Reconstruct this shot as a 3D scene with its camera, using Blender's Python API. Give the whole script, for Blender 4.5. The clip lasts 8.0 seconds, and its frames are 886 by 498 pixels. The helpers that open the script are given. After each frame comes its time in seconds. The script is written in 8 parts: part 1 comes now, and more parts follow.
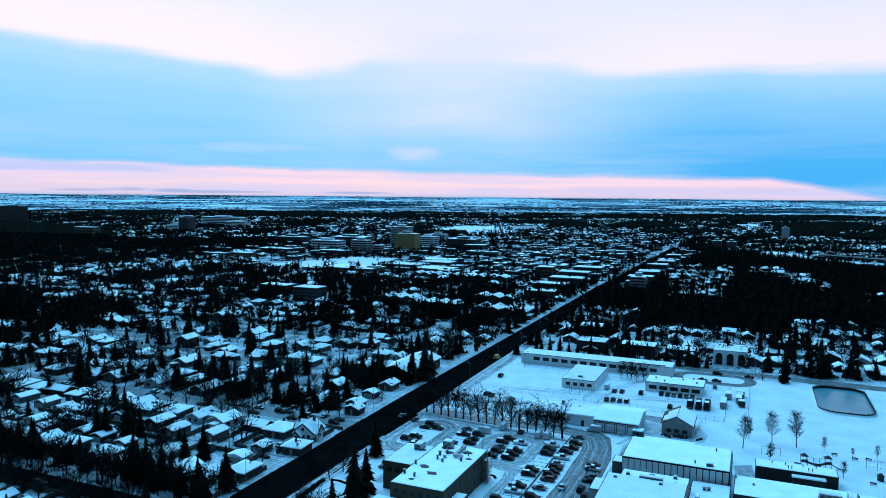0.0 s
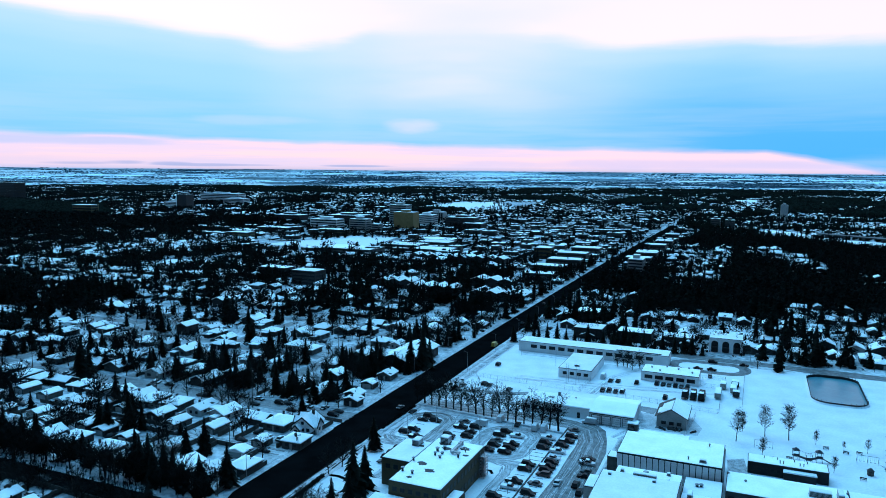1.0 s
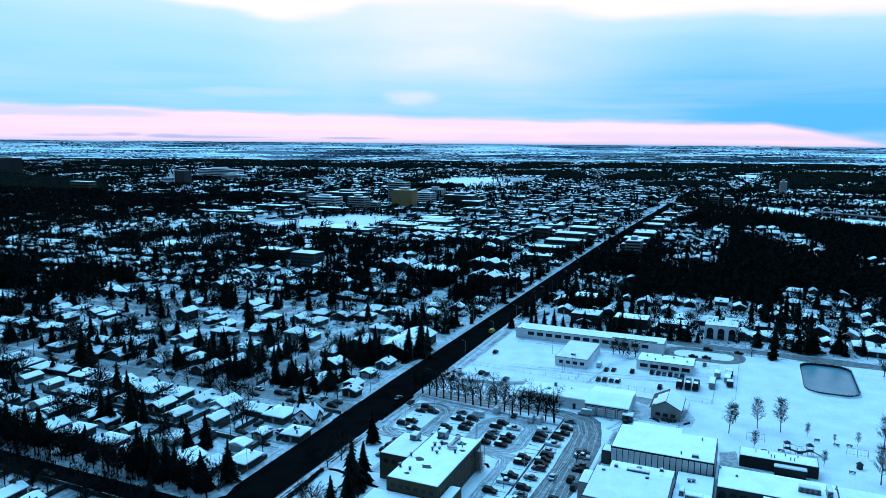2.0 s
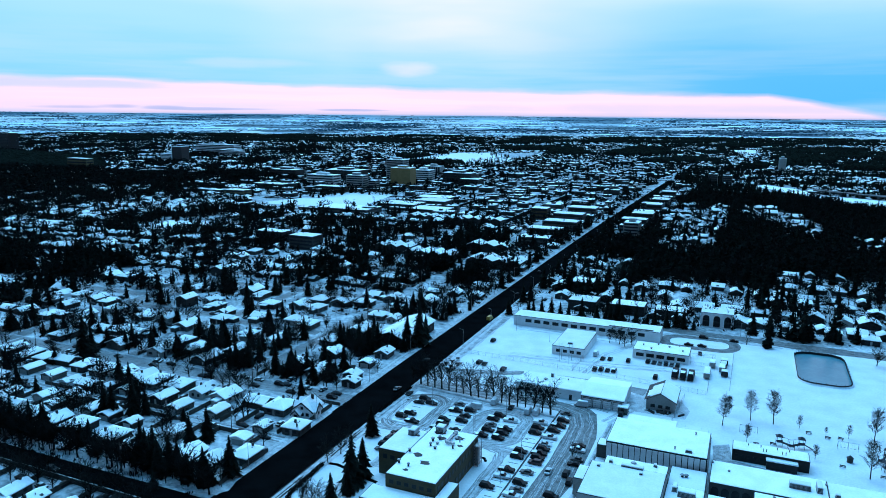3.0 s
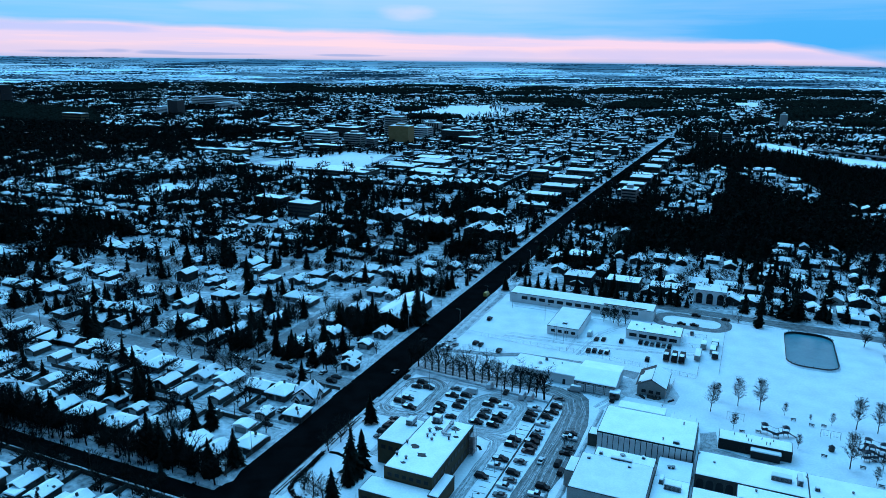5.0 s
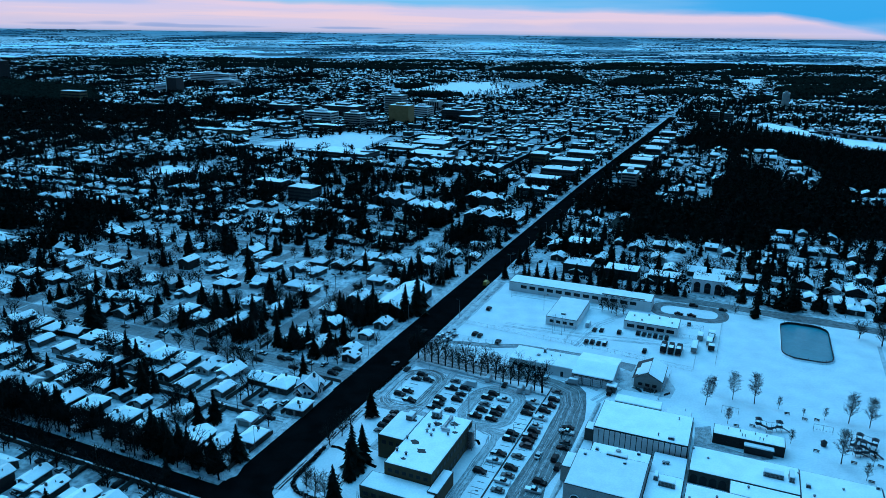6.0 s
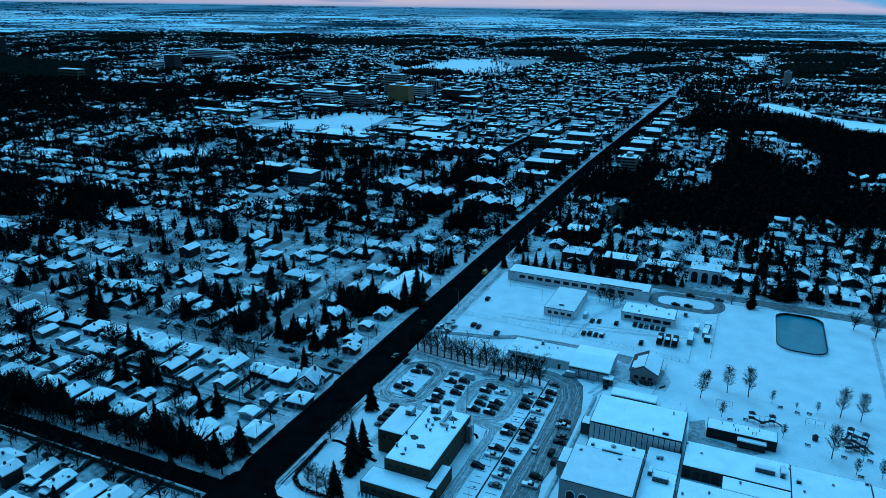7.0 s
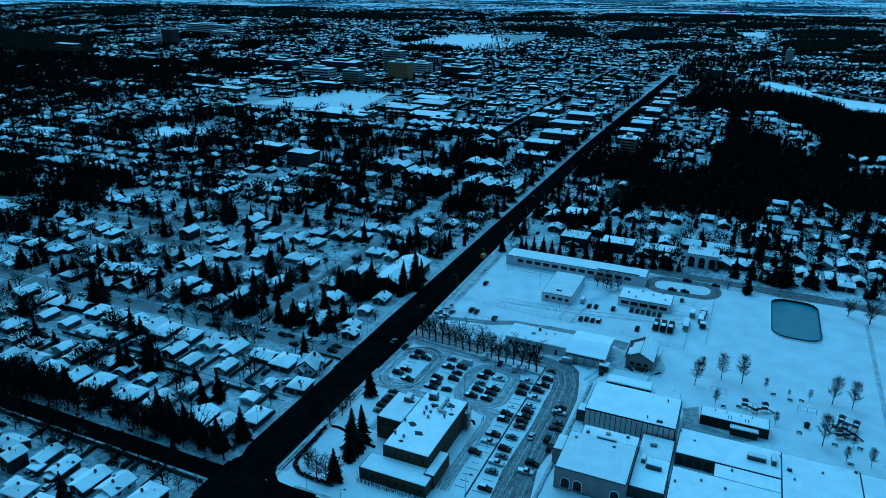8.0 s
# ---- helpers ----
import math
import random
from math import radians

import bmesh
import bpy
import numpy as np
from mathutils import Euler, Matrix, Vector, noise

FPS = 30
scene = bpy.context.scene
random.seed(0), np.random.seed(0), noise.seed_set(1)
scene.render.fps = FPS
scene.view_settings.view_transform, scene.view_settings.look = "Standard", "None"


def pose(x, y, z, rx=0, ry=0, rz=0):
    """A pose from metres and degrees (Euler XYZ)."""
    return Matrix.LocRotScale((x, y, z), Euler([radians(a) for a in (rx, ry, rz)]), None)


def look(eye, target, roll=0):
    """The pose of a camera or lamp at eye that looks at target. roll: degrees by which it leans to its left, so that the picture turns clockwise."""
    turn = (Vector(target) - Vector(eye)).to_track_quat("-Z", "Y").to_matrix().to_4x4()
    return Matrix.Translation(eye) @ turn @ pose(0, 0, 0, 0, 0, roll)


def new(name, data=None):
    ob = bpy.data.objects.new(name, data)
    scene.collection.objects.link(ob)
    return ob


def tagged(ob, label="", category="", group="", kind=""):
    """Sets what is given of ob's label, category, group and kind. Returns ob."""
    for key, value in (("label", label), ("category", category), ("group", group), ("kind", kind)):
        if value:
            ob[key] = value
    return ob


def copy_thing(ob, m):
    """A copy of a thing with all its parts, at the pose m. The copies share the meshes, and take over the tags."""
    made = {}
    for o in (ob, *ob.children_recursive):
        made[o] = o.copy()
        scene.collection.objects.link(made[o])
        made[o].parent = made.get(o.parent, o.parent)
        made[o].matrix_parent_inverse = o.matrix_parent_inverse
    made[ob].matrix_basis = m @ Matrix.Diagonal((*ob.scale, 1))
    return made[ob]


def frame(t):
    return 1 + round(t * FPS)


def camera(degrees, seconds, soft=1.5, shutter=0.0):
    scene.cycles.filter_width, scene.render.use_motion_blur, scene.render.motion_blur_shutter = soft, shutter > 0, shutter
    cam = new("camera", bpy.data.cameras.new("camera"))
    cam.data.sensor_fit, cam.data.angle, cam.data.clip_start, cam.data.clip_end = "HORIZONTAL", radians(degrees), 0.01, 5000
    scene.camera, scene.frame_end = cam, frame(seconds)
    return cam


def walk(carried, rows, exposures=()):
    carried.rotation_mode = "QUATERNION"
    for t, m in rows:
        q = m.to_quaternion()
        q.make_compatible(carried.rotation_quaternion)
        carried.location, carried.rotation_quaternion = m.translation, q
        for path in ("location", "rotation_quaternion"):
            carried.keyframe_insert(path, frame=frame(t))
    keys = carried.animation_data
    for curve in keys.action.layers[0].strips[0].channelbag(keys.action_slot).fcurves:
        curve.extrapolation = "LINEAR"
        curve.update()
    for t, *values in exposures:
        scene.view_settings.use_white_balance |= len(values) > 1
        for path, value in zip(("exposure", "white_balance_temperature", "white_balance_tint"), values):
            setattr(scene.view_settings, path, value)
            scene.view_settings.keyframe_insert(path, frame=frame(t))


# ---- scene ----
cam = camera(63.68, 8.0, soft=0.5)
# seconds, eye (metres), yaw, pitch, lean to the left (degrees)
PATH = [
    (0.0, -0.00, 0.00, 84.00, 0.000, -4.327, 0.482),
    (0.5, 0.26, -0.03, 87.86, -0.041, -5.406, 0.468),
    (1.0, 0.41, -0.31, 91.73, -0.099, -6.460, 0.469),
    (1.5, 0.69, -0.54, 95.58, -0.148, -7.547, 0.471),
    (3.0, 1.00, -0.69, 107.39, -0.340, -10.831, 0.501),
    (3.5, 1.20, -0.71, 111.28, -0.375, -11.885, 0.504),
    (4.0, 1.33, -0.68, 115.18, -0.423, -12.931, 0.536),
    (4.5, 1.37, -0.70, 119.16, -0.462, -13.978, 0.589),
    (5.0, 1.42, -0.68, 123.04, -0.497, -14.986, 0.658),
    (6.5, 1.62, -0.65, 134.93, -0.511, -17.996, 0.790),
    (7.0, 1.65, -0.67, 138.74, -0.551, -18.964, 0.847),
    (7.5, 1.79, -0.62, 141.93, -0.551, -19.962, 0.832),
    (8.0, 1.84, -0.69, 143.87, -0.657, -20.970, 1.090),
]


def facing(yaw, pitch):
    y, p = radians(yaw), radians(pitch)
    return Vector((-math.sin(y) * math.cos(p), math.cos(y) * math.cos(p), math.sin(p)))


EXPOSURES = [(0.0, -0.02, 6600, 16), (1.5, 0.18, 7000, 24), (3.0, 0.23, 6900, 25), (4.0, 0.16, 6700, 25), (5.0, -0.04, 6480, 20), (6.5, -0.38, 5990, 9), (7.0, -0.51, 5920, 7), (8.0, -0.71, 5880, 4)]
walk(cam, [(t, look((x, y, z), Vector((x, y, z)) + 100 * facing(yaw, pitch), lean)) for t, x, y, z, yaw, pitch, lean in PATH], EXPOSURES)

# ---- light ----
SUN_EL, SUN_AZ = radians(58), radians(-15)
world = bpy.data.worlds.new("dusk_sky")
scene.world = world
world.use_nodes = True
wn, wl = world.node_tree.nodes, world.node_tree.links
wn.clear()


def wnode(kind, **values):
    n = wn.new(kind)
    for k, v in values.items():
        n.inputs[k.replace("_", " ")].default_value = v
    return n


def wmath(op, a, b=None, c=None):
    n = wn.new("ShaderNodeMath")
    n.operation = op
    for slot, v in zip(n.inputs, (a, b, c)):
        if v is None:
            continue
        if isinstance(v, (int, float)):
            slot.default_value = v
        else:
            wl.new(v, slot)
    return n.outputs[0]


def wramp(fac, stops, smooth=True):
    n = wn.new("ShaderNodeValToRGB")
    n.color_ramp.interpolation = "EASE" if smooth else "LINEAR"
    el = n.color_ramp.elements
    while len(el) < len(stops):
        el.new(0.5)
    for e, (p, c) in zip(el, stops):
        e.position, e.color = p, (*c, 1)
    wl.new(fac, n.inputs[0])
    return n.outputs[0]


def wmix(fac, a, b):
    n = wn.new("ShaderNodeMix")
    n.data_type = "RGBA"
    for slot, v in ((n.inputs[0], fac), (n.inputs[6], a), (n.inputs[7], b)):
        if isinstance(v, (int, float)):
            slot.default_value = v
        elif isinstance(v, tuple):
            slot.default_value = (*v, 1)
        else:
            wl.new(v, slot)
    return n.outputs[2]


sky_way = wn.new("ShaderNodeTexCoord").outputs["Generated"]
parts_xyz = wn.new("ShaderNodeSeparateXYZ")
wl.new(sky_way, parts_xyz.inputs[0])
sx, sy, sz = parts_xyz.outputs


def wnoise(scale, stretch, detail=5.0, shift=0.0):
    m = wn.new("ShaderNodeMapping")
    m.inputs["Scale"].default_value = stretch
    m.inputs["Location"].default_value = (shift, shift * 0.7, shift * 0.3)
    wl.new(sky_way, m.inputs[0])
    n = wnode("ShaderNodeTexNoise", Scale=scale, Detail=detail, Roughness=0.55)
    wl.new(m.outputs[0], n.inputs["Vector"])
    return n.outputs[0]


# heights in the sky: the cloud deck's lower edge wanders with the bearing, ruffled as cloud edges are
def bearing(stops):
    """A height that wanders with the bearing: stops of (east part of the direction, height)."""
    return wramp(wmath("MULTIPLY_ADD", sx, 0.9, 0.5), [(0.5 + 0.9 * p, (h * 3, h * 3, h * 3)) for p, h in stops])


ruffle = wmath("SUBTRACT", wnoise(2.2, (1, 1, 5), 6.0, 3.1), 0.5)
fine = wmath("SUBTRACT", wnoise(5.0, (1, 1, 9), 6.0, 1.7), 0.5)
wisp = wmath("SUBTRACT", wnoise(9.0, (1, 1, 4), 7.0, 7.7), 0.5)
drop = wmath("MULTIPLY", wmath("MAXIMUM", wmath("SUBTRACT", sx, 0.41), 0.0), 0.19)
low = wmath("ADD", wmath("ADD", wmath("MULTIPLY_ADD", sx, 0.016, sz), drop), wmath("ADD", wmath("MULTIPLY", fine, 0.009), wmath("MULTIPLY", wisp, 0.010)))
edge = wmath("MULTIPLY", bearing([(-0.53, 0.184), (-0.44, 0.176), (-0.40, 0.177), (-0.29, 0.169), (-0.21, 0.157), (-0.15, 0.163), (-0.09, 0.180), (0.02, 0.182), (0.14, 0.172), (0.23, 0.162), (0.36, 0.164), (0.45, 0.152), (0.53, 0.150)]), 1 / 3)
high = wmath("ADD", wmath("SUBTRACT", wmath("ADD", sz, 0.17), edge), wmath("ADD", wmath("MULTIPLY", ruffle, 0.022), wmath("MULTIPLY", fine, 0.022)))
# the deck of cloud: blue below, a pale veil above the edge, deep blue towards the zenith
deck = wramp(high, [(0.0, (0.14, 0.57, 0.97)), (0.07, (0.19, 0.63, 1.0)), (0.125, (0.29, 0.69, 1.02)), (0.160, (0.40, 0.74, 1.03)),
                    (0.182, (1.0, 0.93, 1.03)), (0.34, (0.60, 0.85, 1.1)), (0.50, (0.07, 0.56, 1.05)), (1.0, (0.05, 0.55, 1.10))])
pale = wramp(wnoise(1.6, (1, 1, 6), 4.0, 0.4), [(0.40, (0, 0, 0)), (0.66, (1, 1, 1))])
middle = wramp(wmath("ABSOLUTE", wmath("SUBTRACT", sx, 0.03)), [(0.0, (1, 1, 1)), (0.33, (0, 0, 0))])
veil = wmath("MULTIPLY", wmath("ADD", wmath("MULTIPLY", pale, 0.4), 0.5), middle)
lower = wramp(high, [(0.035, (0, 0, 0)), (0.10, (1, 1, 1)), (0.2, (1, 1, 1)), (0.4, (0, 0, 0))])
streaks = wmix(wmath("MULTIPLY", veil, lower), deck, (0.70, 0.82, 1.0))
deep = wmath("MULTIPLY", wramp(sx, [(0.02, (0, 0, 0)), (0.45, (1, 1, 1))]), wramp(high, [(0.05, (1, 1, 1)), (0.17, (0.12, 0.12, 0.12))]))
streaks = wmix(wmath("MULTIPLY", deep, 0.9), streaks, (0.02, 0.44, 0.95))
# long thin bars of paler and deeper cloud
bands = wramp(wnoise(2.4, (1, 1, 15), 4.0, 2.6), [(0.38, (0, 0, 0)), (0.64, (1, 1, 1))])
streaks = wmix(wmath("MULTIPLY", wmath("MULTIPLY", bands, 0.30), wramp(high, [(0.03, (1, 1, 1)), (0.15, (0, 0, 0))])), streaks, (0.52, 0.74, 1.0))


def puff(x, z, w, h, colour, strength, under):
    """A small soft cloud at a bearing and height."""
    dx, dz = wmath("MULTIPLY", wmath("SUBTRACT", sx, x), 1 / w), wmath("MULTIPLY", wmath("SUBTRACT", sz, z), 1 / h)
    r = wmath("ADD", wmath("ADD", wmath("MULTIPLY", dx, dx), wmath("MULTIPLY", dz, dz)), wmath("MULTIPLY", wisp, 1.6))
    return wmix(wmath("MULTIPLY", wramp(r, [(0.0, (1, 1, 1)), (1.0, (0, 0, 0))]), strength), under, colour)


streaks = puff(-0.043, 0.058, 0.05, 0.013, (0.88, 0.82, 1.0), 0.4, streaks)
streaks = puff(-0.25, 0.062, 0.10, 0.009, (0.60, 0.74, 1.0), 0.3, streaks)
# the clear pink strip over the horizon, with a lavender cloud bar in its western half
strip = wramp(low, [(0.0, (0.74, 0.67, 0.86)), (0.012, (0.98, 0.74, 0.82)), (0.025, (0.90, 0.72, 0.88)), (0.033, (0.96, 0.72, 0.83))])
bars = wramp(wnoise(3.0, (1, 1, 22), 4.0, 5.2), [(0.44, (0, 0, 0)), (0.60, (1, 1, 1))])
strip = wmix(wmath("MULTIPLY", bars, 0.50), strip, (0.62, 0.66, 0.96))
strip = puff(-0.52, 0.031, 0.24, 0.007, (0.50, 0.62, 0.97), 0.9, strip)
strip = puff(0.30, 0.007, 0.35, 0.009, (0.60, 0.62, 0.92), 0.75, strip)
for bx, bz, bw, bh in ((-0.405, 0.0045, 0.03, 0.0036), (-0.45, 0.003, 0.05, 0.003), (-0.355, 0.0035, 0.03, 0.0032), (-0.30, 0.002, 0.10, 0.0024), (-0.12, 0.002, 0.06, 0.002)):
    strip = puff(bx, bz, bw, bh, (0.34, 0.46, 0.78), 0.8, strip)
strip_mask = wramp(low, [(0.0275, (1, 1, 1)), (0.0335, (0, 0, 0))])
whole = wmix(strip_mask, streaks, strip)
# the dim blue of far air along the very horizon
whole = wmix(wramp(wmath("ADD", sz, 0.01), [(0.0058, (1, 1, 1)), (0.0088, (0, 0, 0))]), whole, (0.10, 0.36, 0.66))
# behind, away from the afterglow, the sky has gone dark
dark_side = wramp(wmath("ADD", sy, wmath("MULTIPLY", sz, 0.9)), [(0.0, (0.10, 0.12, 0.15)), (0.45, (1, 1, 1))])
dim = wn.new("ShaderNodeMix")
dim.data_type, dim.blend_type = "RGBA", "MULTIPLY"
dim.inputs[0].default_value = 1.0
wl.new(whole, dim.inputs[6])
wl.new(dark_side, dim.inputs[7])
whole = dim.outputs[2]
nishita = wn.new("ShaderNodeTexSky")
nishita.sky_type = "NISHITA"
nishita.sun_disc = False
nishita.sun_elevation, nishita.sun_rotation = SUN_EL, SUN_AZ
glow = wnode("ShaderNodeBackground", Strength=1.0)
wl.new(whole, glow.inputs[0])
air = wnode("ShaderNodeBackground", Strength=0.004)
wl.new(nishita.outputs[0], air.inputs[0])
both = wn.new("ShaderNodeAddShader")
wl.new(glow.outputs[0], both.inputs[0])
wl.new(air.outputs[0], both.inputs[1])
wl.new(both.outputs[0], wn.new("ShaderNodeOutputWorld").inputs[0])

sun = new("sun", bpy.data.lights.new("sun", "SUN"))
sun.data.energy, sun.data.angle, sun.data.color = 2.55, radians(60), (0.21, 0.65, 1.0)
sun.matrix_world = look((0, 0, 0), (-math.sin(SUN_AZ) * math.cos(SUN_EL), -math.cos(SUN_AZ) * math.cos(SUN_EL), -math.sin(SUN_EL)))

# ---- materials ----
def mat(name, c1, c2, size, rough=0.8, bump=0.0, fine=0.0, metal=0.0, vary=0.0, island=False, spec=0.3):
    """A surface that wanders from c1 to c2 over `size` metres, with finer grain; vary: brightness that differs from piece to piece."""
    m = bpy.data.materials.new(name)
    m.use_nodes = True
    nt = m.node_tree
    n, l = nt.nodes, nt.links
    b = n["Principled BSDF"]
    geo = n.new("ShaderNodeNewGeometry")
    big = n.new("ShaderNodeTexNoise")
    big.inputs["Scale"].default_value, big.inputs["Detail"].default_value = 1.0 / size, 6.0
    small = n.new("ShaderNodeTexNoise")
    small.inputs["Scale"].default_value, small.inputs["Detail"].default_value = 1.0 / (fine or size * 0.12), 4.0
    for t in (big, small):
        l.new(geo.outputs["Position"], t.inputs["Vector"])
    mixed = n.new("ShaderNodeMath")
    mixed.operation = "MULTIPLY_ADD"
    mixed.inputs[1].default_value = 0.45
    l.new(small.outputs[0], mixed.inputs[0])
    scaled = n.new("ShaderNodeMath")
    scaled.operation = "MULTIPLY"
    scaled.inputs[1].default_value = 0.55
    l.new(big.outputs[0], scaled.inputs[0])
    l.new(scaled.outputs[0], mixed.inputs[2])
    ramp = n.new("ShaderNodeValToRGB")
    ramp.color_ramp.elements[0].position, ramp.color_ramp.elements[0].color = 0.36, (*c1, 1)
    ramp.color_ramp.elements[1].position, ramp.color_ramp.elements[1].color = 0.62, (*c2, 1)
    l.new(mixed.outputs[0], ramp.inputs[0])
    colour = ramp.outputs[0]
    if vary:
        hsv = n.new("ShaderNodeHueSaturation")
        pick = geo.outputs["Random Per Island"] if island else n.new("ShaderNodeObjectInfo").outputs["Random"]
        span = n.new("ShaderNodeMapRange")
        span.inputs["To Min"].default_value, span.inputs["To Max"].default_value = 1 - vary, 1 + vary
        l.new(pick, span.inputs["Value"])
        l.new(span.outputs[0], hsv.inputs["Value"])
        l.new(colour, hsv.inputs["Color"])
        colour = hsv.outputs[0]
    l.new(colour, b.inputs["Base Color"])
    b.inputs["Roughness"].default_value, b.inputs["Metallic"].default_value = rough, metal
    b.inputs["Specular IOR Level"].default_value = spec
    if bump:
        bn = n.new("ShaderNodeBump")
        bn.inputs["Strength"].default_value, bn.inputs["Distance"].default_value = 0.6, bump
        l.new(mixed.outputs[0], bn.inputs["Height"])
        l.new(bn.outputs[0], b.inputs["Normal"])
    return m


SNOW = mat("clean_snow", (0.61, 0.64, 0.67), (0.79, 0.81, 0.83), 9, 0.75, 0.12, 0.7)
ROOF_SNOW = mat("roof_snow", (0.76, 0.79, 0.81), (0.92, 0.93, 0.94), 5, 0.75, 0.06, 0.5, vary=0.12)
FAR_ROOF = mat("far_roof_snow", (0.80, 0.82, 0.84), (0.94, 0.95, 0.96), 14, 0.75, vary=0.15, island=True)
YARD = mat("trodden_snow", (0.12, 0.14, 0.15), (0.60, 0.62, 0.65), 8, 0.8, 0.15, 0.9)
STREET = mat("packed_street_snow", (0.10, 0.11, 0.12), (0.27, 0.285, 0.30), 7, 0.7, 0.05, 0.6)
LANE = mat("driven_snow", (0.26, 0.28, 0.30), (0.62, 0.65, 0.68), 3, 0.65, 0.04, 0.35)
RUT = mat("rutted_snow", (0.12, 0.13, 0.14), (0.44, 0.46, 0.48), 1.6, 0.6, 0.05, 0.4)
SLUSH = mat("slush", (0.03, 0.032, 0.034), (0.24, 0.25, 0.26), 3, 0.5, 0.05, 0.5)
CHURN = mat("churned_lane_snow", (0.02, 0.023, 0.025), (0.20, 0.215, 0.225), 2.6, 0.6, 0.06, 0.3)
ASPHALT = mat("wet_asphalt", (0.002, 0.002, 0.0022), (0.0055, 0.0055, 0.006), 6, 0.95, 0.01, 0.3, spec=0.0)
MARK = mat("worn_road_paint", (0.10, 0.10, 0.09), (0.45, 0.43, 0.36), 0.8, 0.7)
RIDGE = mat("ploughed_snow", (0.20, 0.215, 0.23), (0.58, 0.60, 0.62), 2.5, 0.8, 0.2, 0.4)
ICE = mat("rink_ice", (0.015, 0.17, 0.21), (0.035, 0.23, 0.27), 7, 0.3, 0.0, 1.5)
WALL_DARK = mat("dark_siding", (0.014, 0.014, 0.014), (0.028, 0.027, 0.026), 3, 0.8, 0.01, 0.25, vary=0.5)
WALL_MID = mat("grey_siding", (0.04, 0.042, 0.04), (0.075, 0.078, 0.075), 3, 0.8, 0.01, 0.25, vary=0.4)
WALL_PALE = mat("pale_stucco", (0.22, 0.22, 0.21), (0.32, 0.32, 0.31), 4, 0.85, 0.01, 0.3, vary=0.2)
WALL_WHITE = mat("white_siding", (0.62, 0.63, 0.63), (0.76, 0.77, 0.78), 3, 0.8, 0.01, 0.25, vary=0.2)
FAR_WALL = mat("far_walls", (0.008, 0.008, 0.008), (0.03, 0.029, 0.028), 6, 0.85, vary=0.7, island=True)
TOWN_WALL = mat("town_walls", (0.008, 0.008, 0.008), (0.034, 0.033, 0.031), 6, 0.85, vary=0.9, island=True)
BRICK = mat("brown_brick", (0.05, 0.038, 0.02), (0.085, 0.062, 0.034), 3, 0.85, 0.02, 0.25)
TAN = mat("tan_cladding", (0.22, 0.125, 0.045), (0.29, 0.17, 0.07), 4, 0.7, 0.01, 0.4)
OLIVE = mat("olive_cladding", (0.07, 0.06, 0.03), (0.11, 0.095, 0.05), 4, 0.8, 0.01, 0.4)
CONCRETE = mat("precast_concrete", (0.46, 0.465, 0.47), (0.60, 0.605, 0.61), 3, 0.85, 0.01, 0.3)
TRIM = mat("dark_trim", (0.012, 0.012, 0.013), (0.028, 0.028, 0.03), 1.5, 0.6)
METAL = mat("galvanised_metal", (0.20, 0.21, 0.22), (0.34, 0.35, 0.36), 0.8, 0.45, metal=0.6)
GLASS = mat("window_glass", (0.010, 0.012, 0.014), (0.02, 0.022, 0.025), 2, 0.35, spec=0.15)
SPRUCE = mat("spruce_needles", (0.003, 0.005, 0.004), (0.011, 0.015, 0.012), 1.2, 0.95, 0, 0.2, vary=0.4, spec=0.05)
FAR_SPRUCE = mat("far_spruce", (0.003, 0.005, 0.004), (0.010, 0.013, 0.011), 3, 0.95, vary=0.5, island=True, spec=0.0)
BARK = mat("dark_bark", (0.008, 0.008, 0.007), (0.022, 0.021, 0.020), 0.5, 0.95, spec=0.05)
FAR_BARK = mat("far_twigs", (0.005, 0.005, 0.005), (0.016, 0.016, 0.015), 2, 0.95, vary=0.4, island=True, spec=0.0)
WOODEN = mat("weathered_wood", (0.03, 0.027, 0.024), (0.07, 0.062, 0.055), 1.5, 0.9)
RUBBER = mat("tyre_rubber", (0.008, 0.008, 0.008), (0.015, 0.015, 0.015), 0.4, 0.9)
CAR_BLACK = mat("black_car_paint", (0.006, 0.006, 0.007), (0.016, 0.016, 0.018), 1.5, 0.5, spec=0.12)
CAR_GREY = mat("grey_car_paint", (0.06, 0.065, 0.07), (0.10, 0.105, 0.11), 1.5, 0.35, spec=0.4)
CAR_WHITE = mat("white_car_paint", (0.45, 0.46, 0.47), (0.60, 0.61, 0.62), 1.5, 0.35, spec=0.4)
CAR_RED = mat("dark_red_car_paint", (0.05, 0.008, 0.007), (0.08, 0.012, 0.01), 1.5, 0.3, spec=0.4)
BUS_YELLOW = mat("ochre_van_paint", (0.35, 0.20, 0.04), (0.45, 0.27, 0.06), 1.5, 0.4)
PLASTIC = mat("dark_play_plastic", (0.01, 0.012, 0.02), (0.03, 0.03, 0.04), 0.6, 0.5)


